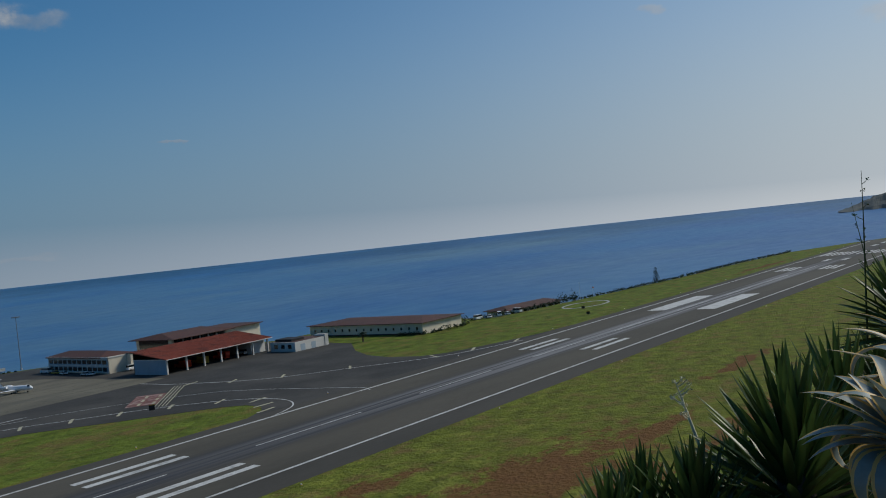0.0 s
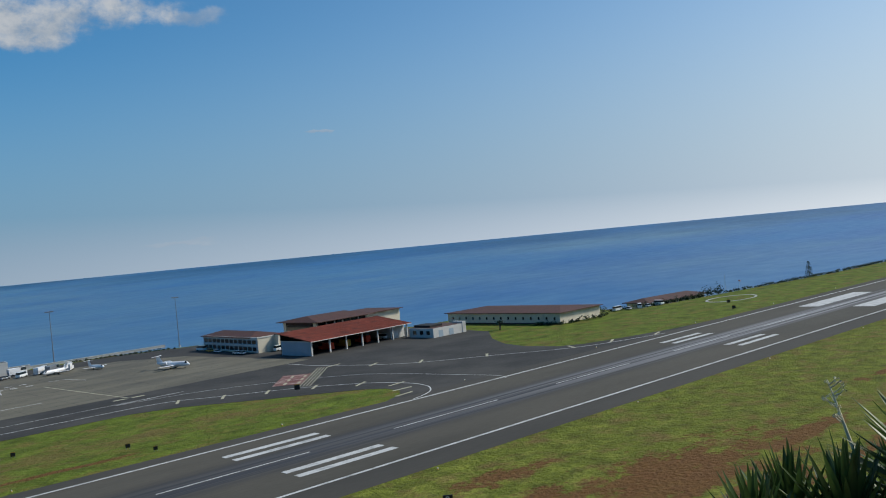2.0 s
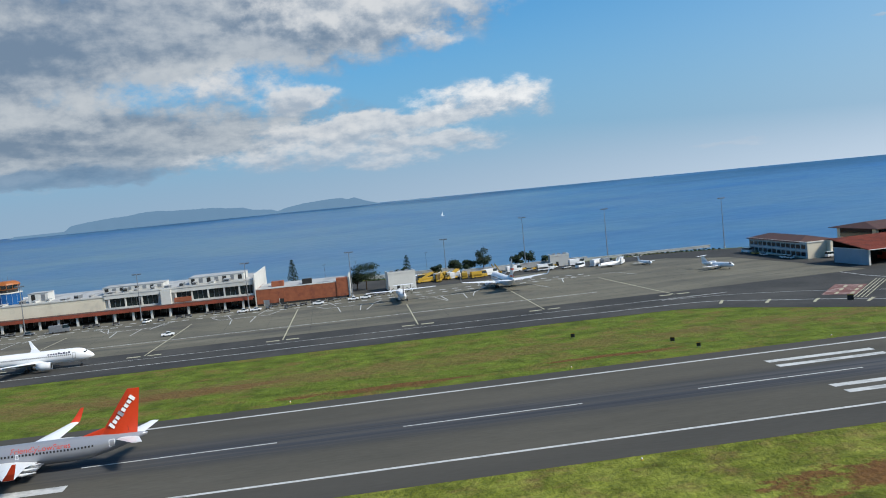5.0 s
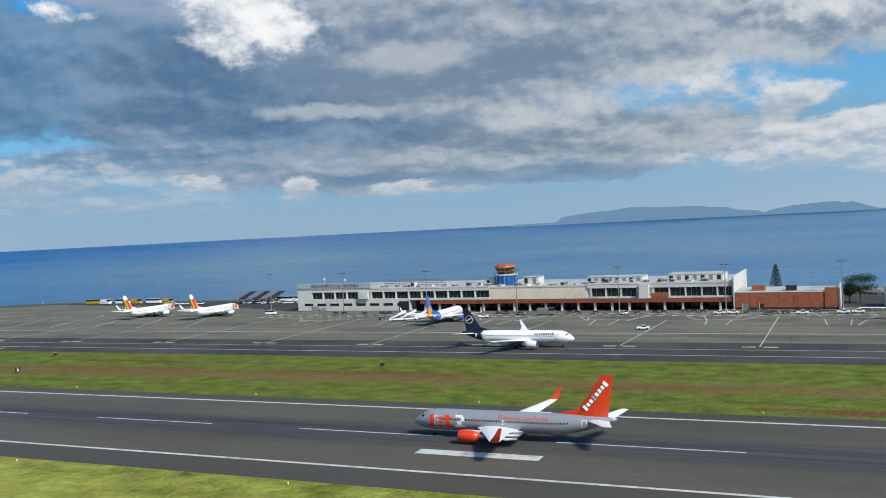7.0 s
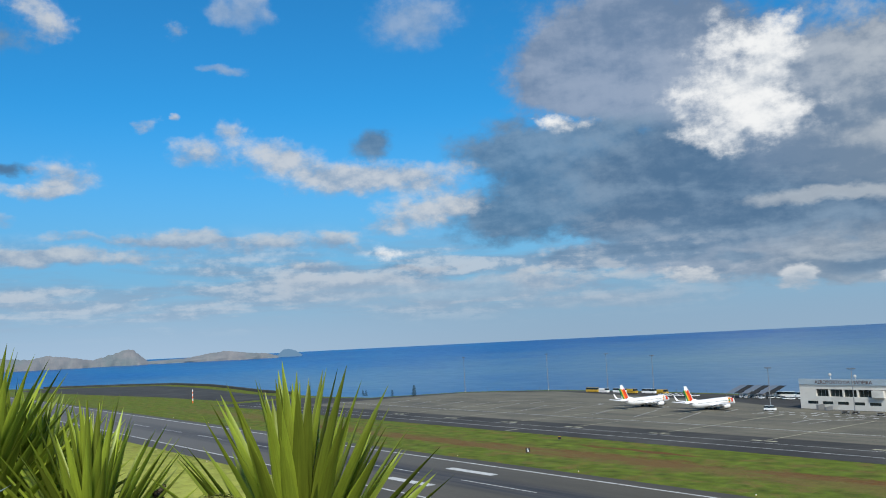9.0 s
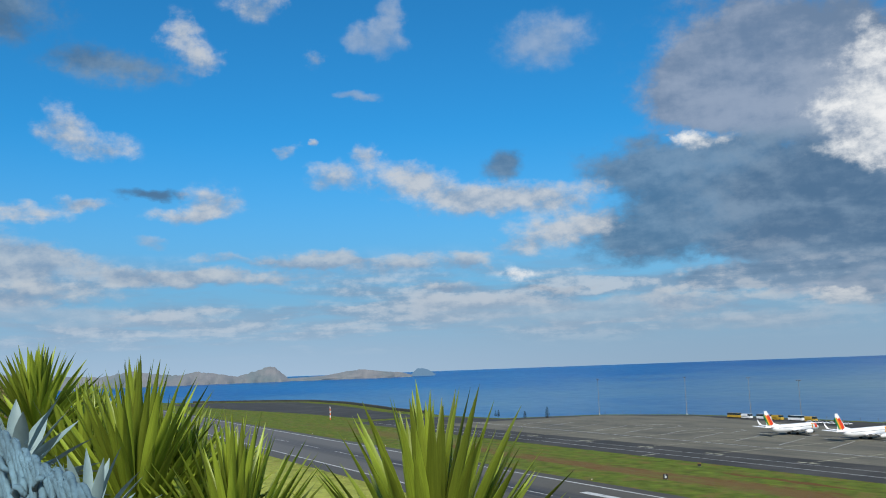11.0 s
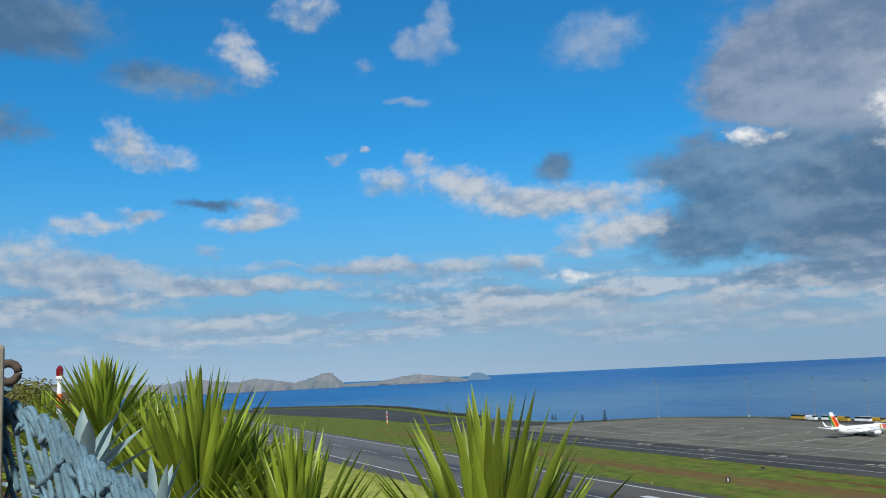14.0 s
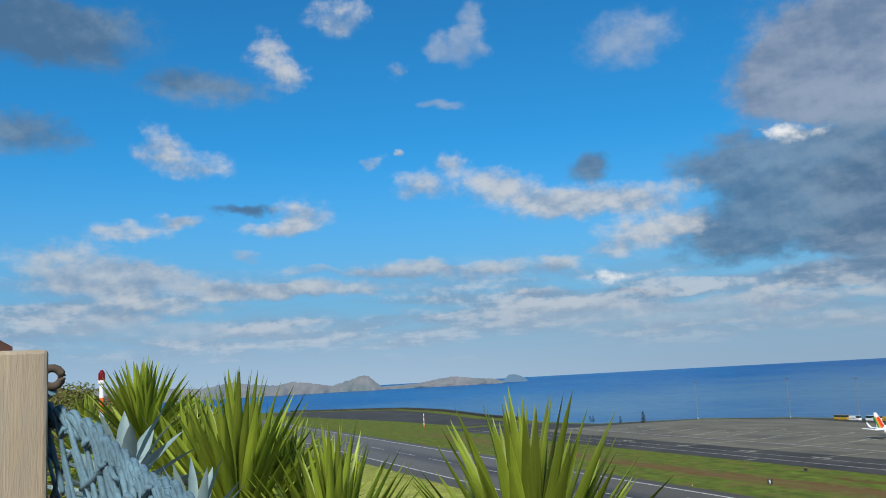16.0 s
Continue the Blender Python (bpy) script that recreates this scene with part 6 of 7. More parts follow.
for k in range(6):
    part("band", tube(bmesh.new(), (0, 0, 1.8 * k), (0, 0, 1.8 * (k + 1)), 0.45 - 0.03 * k, None, 6), "planewhite" if k % 2 else "signal", o)
for k in range(60):
    x = -540 + k * 11.8
    if x > 180:
        break
    y = np.interp(x, [-545, -488, -434, -330, -150, -25, 60, 112, 154, 190], [403, 436, 445, 444, 450, 456, 420, 414, 415, 401])
    o = thing("fence_post", "slim steel perimeter fence post at the cliff edge", "fence post", pose(x, float(y), 0), "perimeter fence")
    part("post", boxes((-0.06, 0.06, -0.06, 0.06, 0, 2.3)), "steel", o)
    part("arm", boxes((-0.05, 0.05, -0.4, 0.0, 2.3, 2.38)), "steel", o)


# ---- trees on the cliff edge ----
def leaf_cloud(bm, centre, rx, rz, n, size, rnd):
    for _ in range(n):
        u = Vector((rnd.gauss(0, 1), rnd.gauss(0, 1), rnd.gauss(0, 1))).normalized()
        p = Vector(centre) + Vector((u.x * rx, u.y * rx, u.z * rz)) * rnd.random() ** 0.4
        a = Vector((rnd.gauss(0, 1), rnd.gauss(0, 1), rnd.gauss(0, 0.5))).normalized() * size * rnd.uniform(0.6, 1.3)
        b = a.cross(u).normalized() * size * 0.6
        vs = [bm.verts.new(p + q) for q in (a, b, -a * 0.8, -b)]
        bm.faces.new(vs)


def broadleaf(x, y, h, w, seed):
    r = random.Random(seed)
    o = thing("tree", "dark green broad-leaved tree above the sea", "tree", pose(x, y, -0.05), "cliff trees")
    part("trunk", path_tube(bmesh.new(), [(0, 0, 0), (0.2, 0.1, h * 0.3), (-0.1, 0.2, h * 0.6)], [0.35, 0.28, 0.15], 8), "bark", o)
    bm, limbs = bmesh.new(), bmesh.new()
    for k in range(11):
        a = 2 * math.pi * k / 11 + r.random()
        c = (math.cos(a) * w * r.uniform(0.2, 0.62), math.sin(a) * w * r.uniform(0.2, 0.62), h * r.uniform(0.42, 0.86))
        path_tube(limbs, [(0, 0.1, h * 0.35), (c[0] * 0.5, c[1] * 0.5, h * 0.5), c], [0.16, 0.1, 0.04], 5)
        leaf_cloud(bm, c, w * r.uniform(0.3, 0.45), h * r.uniform(0.14, 0.22), 190, 0.36, r)
    part("limb", limbs, "bark", o)
    part("crown", bm, "tree", o)


def norfolk(x, y, h, seed, z=0.0):
    r = random.Random(seed)
    o = thing("norfolk_pine", "tall dark conifer with even tiers of branches", "tree", pose(x, y, z), "conifers")
    part("trunk", tube(bmesh.new(), (0, 0, 0), (0, 0, h), h * 0.018 + 0.05, 0.03, 8), "bark", o)
    bm = bmesh.new()
    for k in range(int(h * 1.3)):
        f = k / int(h * 1.3)
        z0, reach = h * (0.12 + 0.86 * f), h * 0.21 * (1 - f) ** 0.75 + 0.15
        for i in range(7):
            a = 2 * math.pi * (i + 0.5 * (k % 2)) / 7 + r.random() * 0.3
            for s in (0.3, 0.55, 0.8, 1.0):
                p = Vector((math.cos(a) * reach * s, math.sin(a) * reach * s, z0 + reach * 0.12 * s))
                leaf_cloud(bm, p, reach * 0.16 + 0.06, 0.12 + h * 0.008, 5, 0.10 + h * 0.012, r)
    part("crown", bm, "tree", o)


for k, (x, y, h, w) in enumerate(((13, 392, 9.8, 7.5), (70.7, 416, 9.6, 4.6), (57, 416, 6.4, 5.0), (64, 418, 5.6, 4), (94.4, 423, 6.6, 4.6), (88, 420, 5.0, 3.4), (32, 415, 5.0, 4.5), (48, 414, 4.8, 3.6), (103, 420, 4.0, 3.6), (9, 396, 6.5, 5.0))):
    broadleaf(x, y, h * 1.22, w * 1.1, k)
for k, (x, y, h) in enumerate(((-21, 440, 14.5), (35, 430, 11.5), (475, 226, 9.6), (-552, 362, 8.4), (-546, 358, 6.6), (-562, 349, 5.6), (-592, 344, 5.6), (-600, 346, 5.0))):
    norfolk(x, y, h, k)


def palm_tree(x, y, h):
    r = random.Random(3)
    o = thing("palm_tree", "short palm with a round head of fronds", "tree", pose(x, y, -0.05))
    part("trunk", path_tube(bmesh.new(), [(0, 0, 0), (0.1, 0, h * 0.5), (0, 0, h)], [0.35, 0.28, 0.25], 8), "bark", o)
    for k in range(16):
        a, lift = 2 * math.pi * k / 16, 0.7 * r.random()
        pts = [(math.cos(a) * 2.4 * t, math.sin(a) * 2.4 * t, h + 2.2 * t * lift - 1.6 * t * t * (1.2 - lift)) for t in (0, 0.25, 0.5, 0.75, 1)]
        bm = bmesh.new()
        side = Vector((-math.sin(a), math.cos(a), 0))
        rings(bm, [[Vector(p) - side * w_, Vector(p) + Vector((0, 0, 0.12)), Vector(p) + side * w_] for p, w_ in zip(pts, (0.1, 0.4, 0.45, 0.3, 0.03))], close=False, caps=False)
        part("frond", bm, "tree", o)


palm_tree(262, 259, 3.6)


def hedge(points, seed, h=1.6, w=2.0, name="hedge"):
    r = random.Random(seed)
    bm = bmesh.new()
    for a, b in zip(points, points[1:]):
        n = int(math.dist(a, b) / 2.2) + 1
        for k in range(n):
            t = k / n
            s = r.uniform(0.5, 1.25)
            leaf_cloud(bm, (a[0] + (b[0] - a[0]) * t, a[1] + (b[1] - a[1]) * t + r.uniform(-1, 1), h * 0.4 * s), w * s * 0.7, h * s * 0.55, 34, 0.42, r)
    tagged(part(name, bm, "tree"), "scrubby dark green bushes along the cliff edge", "bushes", kind="stuff")


hedge([(318, 252), (332, 243), (360, 238), (398, 235)], 1, 3.0, 2.6)
hedge([(398, 234), (440, 229), (497, 224), (600, 222), (687, 214)], 2, 1.6, 2.2)
hedge([(386, 238), (402, 236)], 3, 6.5, 4.0)
hedge([(276, 252), (280, 241), (300, 238), (312, 241)], 4, 2.2, 2.0)
hedge([(60, 421), (112, 415)], 5, 2.2, 2.2)
hedge([(-40, 446), (58, 420)], 6, 2.0, 2.4)
hedge([(140, 416), (186, 402)], 7, 1.1, 1.6)
for k, (x, y) in enumerate(((326, 246), (331, 243), (336, 241), (341, 240), (348, 239))):
    vehicle("car" if k % 2 else "van", pose(x, y, 0.0, 0, 0, 20 * k), "planewhite")
for x, y, h in ((400, 234, 9), (412, 233, 5)):
    o = thing("wind_sock" if h == 5 else "antenna_mast", "slim wind sock pole on the cliff edge" if h == 5 else "slim lattice antenna mast on the cliff edge", "mast", pose(x, y, 0))
    part("pole", tube(bmesh.new(), (0, 0, 0), (0, 0, h), 0.12, 0.08, 6), "planewhite", o)
    part("sock" if h == 5 else "boom", tube(bmesh.new(), (0, 0, h - 0.3), (2.2, 0.5, h - 0.6), 0.4, 0.2, 8) if h == 5 else boxes((-0.6, 0.6, -0.05, 0.05, h - 1, h - 0.9)), "signal" if h == 5 else "steel", o)
o = thing("helicopter_ring", "faded white ring of stones in the grass", "ground marking", pose(372, 215, 0.0))
part("ring", rings(bmesh.new(), [[(math.cos(a) * r_ * 1.6, math.sin(a) * r_, z) for a in (2 * math.pi * i / 40 for i in range(40))] for r_, z in ((9.0, 0.0), (9.0, 0.12), (9.9, 0.12), (9.9, 0.0))], caps=False), "grey", o)
for k in range(7):
    o = thing("sea_marker", "dark mooring buoy on the bay", "buoy", pose(1180 + 40 * k, 330 - 8 * k, sea_level(1300)), "mooring buoys")
    part("float", tube(bmesh.new(), (0, 0, -0.5), (0, 0, 3.2), 2.2, 1.6, 8), "dark", o)
    part("top_mark", tube(bmesh.new(), (0, 0, 3.2), (0, 0, 4.6), 0.5, 0.2, 6), "dark", o)
for x, y in ((343, 2678),):
    o = thing("sailing_boat", "small white boat far out on the sea", "boat", pose(x, y, sea_level(math.hypot(x, y)) + 0.2, 0, 0, 20))
    part("hull", rings(bmesh.new(), [[(-5, -1.2, 1.2), (-5, 1.2, 1.2), (-4.6, 0.6, -0.5), (-4.6, -0.6, -0.5)], [(3, -1.1, 1.4), (3, 1.1, 1.4), (3, 0.4, -0.5), (3, -0.4, -0.5)], [(7, -0.05, 1.8), (7, 0.05, 1.8), (6.4, 0.03, 0), (6.4, -0.03, 0)]]), "planewhite", o)
    part("sail", rings(bmesh.new(), [[(-4, -0.05, 2), (1.2, -0.05, 2), (1.0, -0.05, 14)], [(-4, 0.05, 2), (1.2, 0.05, 2), (1.0, 0.05, 14)]]), "planewhite", o)
# ---- the garden edge round the camera ----
def near(az, el, d):
    """A place d metres from the eye, at that azimuth and elevation."""
    a = radians(az)
    return Vector((-math.sin(a) * d, math.cos(a) * d, EYE + d * math.tan(radians(el))))


def leaf_blade(length, width, droop, fold, seg=6, wave=0.0):
    """A sword-shaped leaf along +x, folded along its middle and bowed by droop; its base lies at the origin."""
    bm = bmesh.new()
    rows = []
    for i in range(seg + 1):
        t = i / seg
        w = width * (0.45 + 0.55 * math.sin(min(1.0, t / 0.55) * math.pi / 2)) if t < 0.55 else width * (1 - ((t - 0.55) / 0.45) ** 1.5)
        w = max(w, 0.0006)
        a = droop * t * t
        x, z = length * (t - 0.12 * a * t), -length * a * t * 0.5
        s = wave * math.sin(t * 7)
        rows.append([(x, -w / 2, z + fold * w + s), (x, 0, z), (x, w / 2, z + fold * w - s)])
    return rings(bm, rows, close=False, caps=False)


def rosette(name, label, category, place, leaves, length, width, material, seed, low=5, high=86, droop=0.25, fold=0.28, trunk=True, lean=(0, 0), group="", spread=360, face=0, wave=0.0, edge=None, dead=0):
    r = random.Random(seed)
    o = thing(name, label, category, Matrix.Translation(place), group)
    ground = hill(place.x, place.y) - place.z - 0.1
    if trunk:
        part("trunk", path_tube(bmesh.new(), [(0, 0, ground), (0.02, 0.01, ground * 0.4), (0, 0, 0.04)], [0.10, 0.085, 0.06], 10), "bark", o)
    for k in range(leaves):
        f = (k + 0.5) / leaves
        up = high - (high - low) * f ** 0.85 + r.uniform(-5, 5)
        turn = face + (k * 137.5) % spread - spread / 2 + r.uniform(-8, 8)
        ln = length * r.uniform(0.88, 1.04)
        wd = width * r.uniform(0.85, 1.15)
        dr = droop * r.uniform(0.3, 1.5) * (0.4 + f)
        m = Matrix.Translation((0, 0, -length * 0.38 * f)) @ pose(0, 0, 0, 0, -up, turn) @ Matrix.Translation((0.03, 0, 0)) @ Matrix.Rotation(r.uniform(-0.5, 0.5), 4, "X")
        m = Matrix.Rotation(radians(lean[0]), 4, "X") @ Matrix.Rotation(radians(lean[1]), 4, "Y") @ m
        bm = leaf_blade(ln, wd, dr, fold, 8 if wave else 6, wave)
        lf = part("leaf", bm, material, o, smooth=True)
        lf.matrix_basis = m
        if edge:
            for s in (-1, 1):
                src = leaf_blade(ln, wd, dr, fold, 8, wave)
                src.verts.ensure_lookup_table()
                n = len(src.verts) // 3
                strip = bmesh.new()
                rows = []
                for i in range(n):
                    c, e = src.verts[3 * i + 1].co, src.verts[3 * i + (0 if s < 0 else 2)].co
                    inn = c.lerp(e, 0.62)
                    rows.append([inn + Vector((0, 0, 0.0025)), e + Vector((0, s * 0.001, 0.003)), e + Vector((0, s * 0.001, -0.003))])
                rings(strip, rows, close=False, caps=False)
                part("margin", strip, edge, lf, "cream yellow leaf margin")
                src.free()
    for k in range(dead):
        turn = r.uniform(0, 360)
        d = part("dead_leaf", leaf_blade(length * r.uniform(0.4, 0.8), width * 0.6, 0.9, 0.1), "dry", o, "dry straw-coloured dead leaf")
        d.matrix_basis = pose(0, 0, -0.05, 0, r.uniform(20, 60), turn)
    return o


YUC = ("yucca", "bright green yucca with stiff sword-shaped leaves", "shrub")
rosette(*YUC, near(64.4, -14.2, 2.7), 150, 0.62, 0.043, "leaf", 1, 8, 89, 0.05, group="yuccas", dead=4)
rosette(*YUC, near(76.6, -11.6, 2.8), 120, 0.44, 0.029, "leaf", 2, 14, 89, 0.05, group="yuccas", dead=3)
rosette(*YUC, near(79.6, -10.0, 3.2), 110, 0.46, 0.031, "leaf", 7, 14, 88, 0.06, group="yuccas", dead=3)
rosette(*YUC, near(82.4, -8.0, 3.1), 160, 0.48, 0.032, "leaf", 3, 10, 89, 0.05, group="yuccas", dead=3)
rosette(*YUC, near(81.0, -8.4, 3.9), 120, 0.50, 0.034, "leaf", 5, 10, 89, 0.05, group="yuccas")
rosette(*YUC, near(85.2, -7.4, 3.5), 120, 0.42, 0.031, "leaf", 11, 5, 88, 0.08, group="yuccas", dead=3)
rosette(*YUC, near(84.9, -4.4, 5.4), 120, 0.42, 0.032, "leaf", 12, 0, 88, 0.06, group="yuccas")
rosette(*YUC, near(87.9, -3.0, 4.8), 190, 0.42, 0.034, "leaf", 8, -20, 88, 0.06, group="yuccas")
rosette(*YUC, near(91.0, -3.6, 8.5), 110, 0.55, 0.05, "leaf", 6, -5, 88, 0.06, group="yuccas")
rosette("agave", "blue-grey agave with broad pointed leaves", "succulent", near(89.0, -5.6, 1.9), 34, 0.15, 0.028, "leafblue", 9, 0, 70, 0.15, 0.22, False, group="agaves")
rosette("agave", "blue-grey agave with broad pointed leaves", "succulent", near(85.0, -9.2, 1.75), 30, 0.14, 0.022, "leafblue", 10, 12, 75, 0.12, 0.22, False, group="agaves")

# Backlit yuccas: their shade is put into a darker copy of the leaf colour.
DARK = ("yucca", "dark green yucca with stiff pointed leaves on the slope", "shrub")
rosette(*DARK, near(-71.6, -16.5, 3.3), 130, 0.45, 0.040, "leafdark", 21, 14, 88, 0.04, group="yuccas")
rosette(*DARK, near(-74.6, -14.5, 4.2), 110, 0.50, 0.038, "leafdark", 22, 14, 88, 0.04, group="yuccas")
rosette(*DARK, near(-62.4, -20.0, 3.2), 90, 0.34, 0.031, "leafdark", 23, 25, 88, 0.05, group="yuccas")
rosette(*DARK, near(-65.6, -19.5, 3.1), 80, 0.33, 0.031, "leafdark", 24, 25, 88, 0.05, group="yuccas")
rosette(*DARK, near(-68.4, -18.5, 3.6), 70, 0.34, 0.031, "leafdark", 29, 20, 88, 0.05, group="yuccas")
rosette(*DARK, near(-60.2, -20.5, 3.0), 56, 0.28, 0.029, "leafdark", 25, 30, 88, 0.05, group="yuccas")
rosette(*DARK, near(-80.0, -9.6, 6.0), 80, 0.50, 0.037, "leafdark", 26, 5, 86, 0.08, group="yuccas")
rosette(*DARK, near(-78.4, -7.2, 5.2), 100, 0.36, 0.031, "leafdark", 27, -10, 86, 0.08, group="yuccas")
rosette(*DARK, near(-76.8, -11.6, 6.5), 80, 0.46, 0.037, "leafdark", 28, 10, 86, 0.08, group="yuccas")


def curled_agave(place, leaves, length, width, seed):
    """An agave whose broad leaves rise, arch over and hang at their tips, each with two pale margins."""
    r = random.Random(seed)
    o = thing("variegated_agave", "large agave with yellow-edged arching leaves", "succulent", Matrix.Translation(place), "agaves")
    for k in range(leaves):
        f = (k + 0.5) / leaves
        turn = k * 137.5 + r.uniform(-10, 10)
        rise = radians(66 - 74 * f + r.uniform(-8, 8))
        curl = radians(r.choice((12, 25, 40, 110, 170)))
        ln, wd = length * r.uniform(0.75, 1.1), width * r.uniform(0.8, 1.15)
        sway = r.uniform(-0.25, 0.25)
        x, z, seg, rows = 0.0, 0.0, 14, []
        for i in range(seg + 1):
            t = i / seg
            a = rise - curl * max(0.0, t - 0.35) ** 1.2 * 1.9
            if i:
                x, z = x + math.cos(a) * ln / seg, z + math.sin(a) * ln / seg
            w = wd * (0.55 + 0.45 * math.sin(min(1, t / 0.45) * math.pi / 2)) * (1 if t < 0.45 else max(0.015, 1 - ((t - 0.45) / 0.55) ** 1.6))
            up = Vector((-math.sin(a), 0, math.cos(a)))
            mid = Vector((x, sway * x * x / ln, z))
            lift = w * 0.16
            rows.append([mid + Vector((0, side * w / 2, 0)) + up * lift * abs(side) for side in (-1, -0.72, 0, 0.72, 1)])
        pose_ = pose(0, 0, 0.02, 0, 0, turn)
        blade = part("leaf", rings(bmesh.new(), [q[1:4] for q in rows], close=False, caps=False), "agave", o, smooth=True)
        blade.matrix_basis = pose_
        for a_, b_ in ((0, 1), (3, 4)):
            part("margin", rings(bmesh.new(), [[q[a_], q[b_]] for q in rows], close=False, caps=False), "agaveedge", blade, "cream yellow leaf margin", smooth=True)
    for k in range(26):
        d = part("dead_leaf", leaf_blade(length * r.uniform(0.4, 0.9), width * 0.3, 0.9, 0.1), "dry", o, "dry straw-coloured dead leaf")
        d.matrix_basis = pose(0, 0, -0.03, 0, r.uniform(5, 60), r.uniform(0, 360))


curled_agave(near(-78.3, -15.6, 1.75), 48, 0.225, 0.048, 31)
curled_agave(near(-79.8, -11.8, 2.2), 30, 0.25, 0.05, 32)


def flower_stalk(foot, top, label, seed, mat_="dry", radius=0.012, twigs=16, size=0.06, name="flower_stalk"):
    r = random.Random(seed)
    o = thing(name, label, "plant", Matrix.Translation(foot))
    d = top - foot
    pts = [d * t + Vector((math.sin(t * 5 + seed) * 0.03, math.cos(t * 4) * 0.02, 0)) * d.length * 0.3 for t in (0, 0.25, 0.5, 0.75, 1)]
    part("stem", path_tube(bmesh.new(), pts, [radius, radius * 0.9, radius * 0.7, radius * 0.5, radius * 0.2], 7), mat_, o)
    for k in range(twigs):
        t = 0.45 + 0.54 * k / twigs
        a = r.uniform(0, 6.28)
        base = d * t + Vector((math.sin(t * 5 + seed) * 0.03, math.cos(t * 4) * 0.02, 0)) * d.length * 0.3
        ln = size * r.uniform(0.6, 1.6) * d.length
        tip = base + Vector((math.cos(a), math.sin(a), 0.7)) * ln
        tw = part("twig", path_tube(bmesh.new(), [base, (base + tip) / 2 + Vector((0, 0, -0.1 * ln)), tip], [radius * 0.4, radius * 0.3, radius * 0.15], 5), mat_, o)
        bm = bmesh.new()
        leaf_cloud(bm, tip, ln * 0.35, ln * 0.3, 10, max(0.006, ln * 0.13), r)
        part("seed_head", bm, mat_, tw)


flower_stalk(near(-76.4, -9.0, 5.2), near(-76.9, 1.2, 5.2), "tall dry dark flower stalk against the sky", 1, "leafdark", 0.006, 8, 0.03)
flower_stalk(near(-77.4, -9.0, 5.4), near(-76.2, -0.6, 5.4), "tall dry dark flower stalk against the sky", 2, "leafdark", 0.005, 6, 0.03)
flower_stalk(near(-66.3, -15.0, 3.6), near(-65.0, -10.6, 3.6), "thin pale flower stalk with tiny buds", 3, "bud", 0.008, 14, 0.10)
flower_stalk(near(72.9, -10.2, 2.9), near(72.7, -8.2, 2.9), "brown dry seed head beside the yucca", 4, "bark", 0.026, 24, 0.12, "seed_spike")


def build_foxtail():
    o = thing("arched_flower_spike", "pale green arching flower spike by the yucca", "plant", Matrix.Translation(near(71.5, -14.5, 2.35)))
    pts = [(0, 0, 0), (0.005, 0.01, 0.10), (0.02, 0.03, 0.19), (0.06, 0.06, 0.235), (0.115, 0.09, 0.232)]
    pts = curve_through(pts, 6)
    part("stem", path_tube(bmesh.new(), pts, [0.012] * len(pts), 8), "shrub", o)
    r = random.Random(2)
    bm = bmesh.new()
    for p in pts:
        leaf_cloud(bm, p, 0.022, 0.022, 40, 0.007, r)
    part("flower_head", bm, "shrub", o)


build_foxtail()


def build_beacon():
    p = near(90.25, 1.5, 7.6)
    z0 = hill(p.x, p.y)
    o = thing("obstruction_light", "orange and white banded pole with a red lamp", "light", Matrix.Translation((p.x, p.y, z0)))
    h = p.z - z0
    n = 15
    for k in range(n):
        a, b = h * 0.94 * k / n, h * 0.94 * (k + 1) / n
        part("band", tube(bmesh.new(), (0, 0, a), (0, 0, b), 0.019, None, 12), "signal" if k % 2 else "planewhite", o)
    part("collar", tube(bmesh.new(), (0, 0, h * 0.94), (0, 0, h * 0.955), 0.03, None, 12), "planewhite", o)
    part("lamp", path_tube(bmesh.new(), [(0, 0, h * 0.955), (0, 0, h * 0.985), (0, 0, h)], [0.026, 0.026, 0.01], 12), "lampred", o, "dark red glass lamp")


build_beacon()


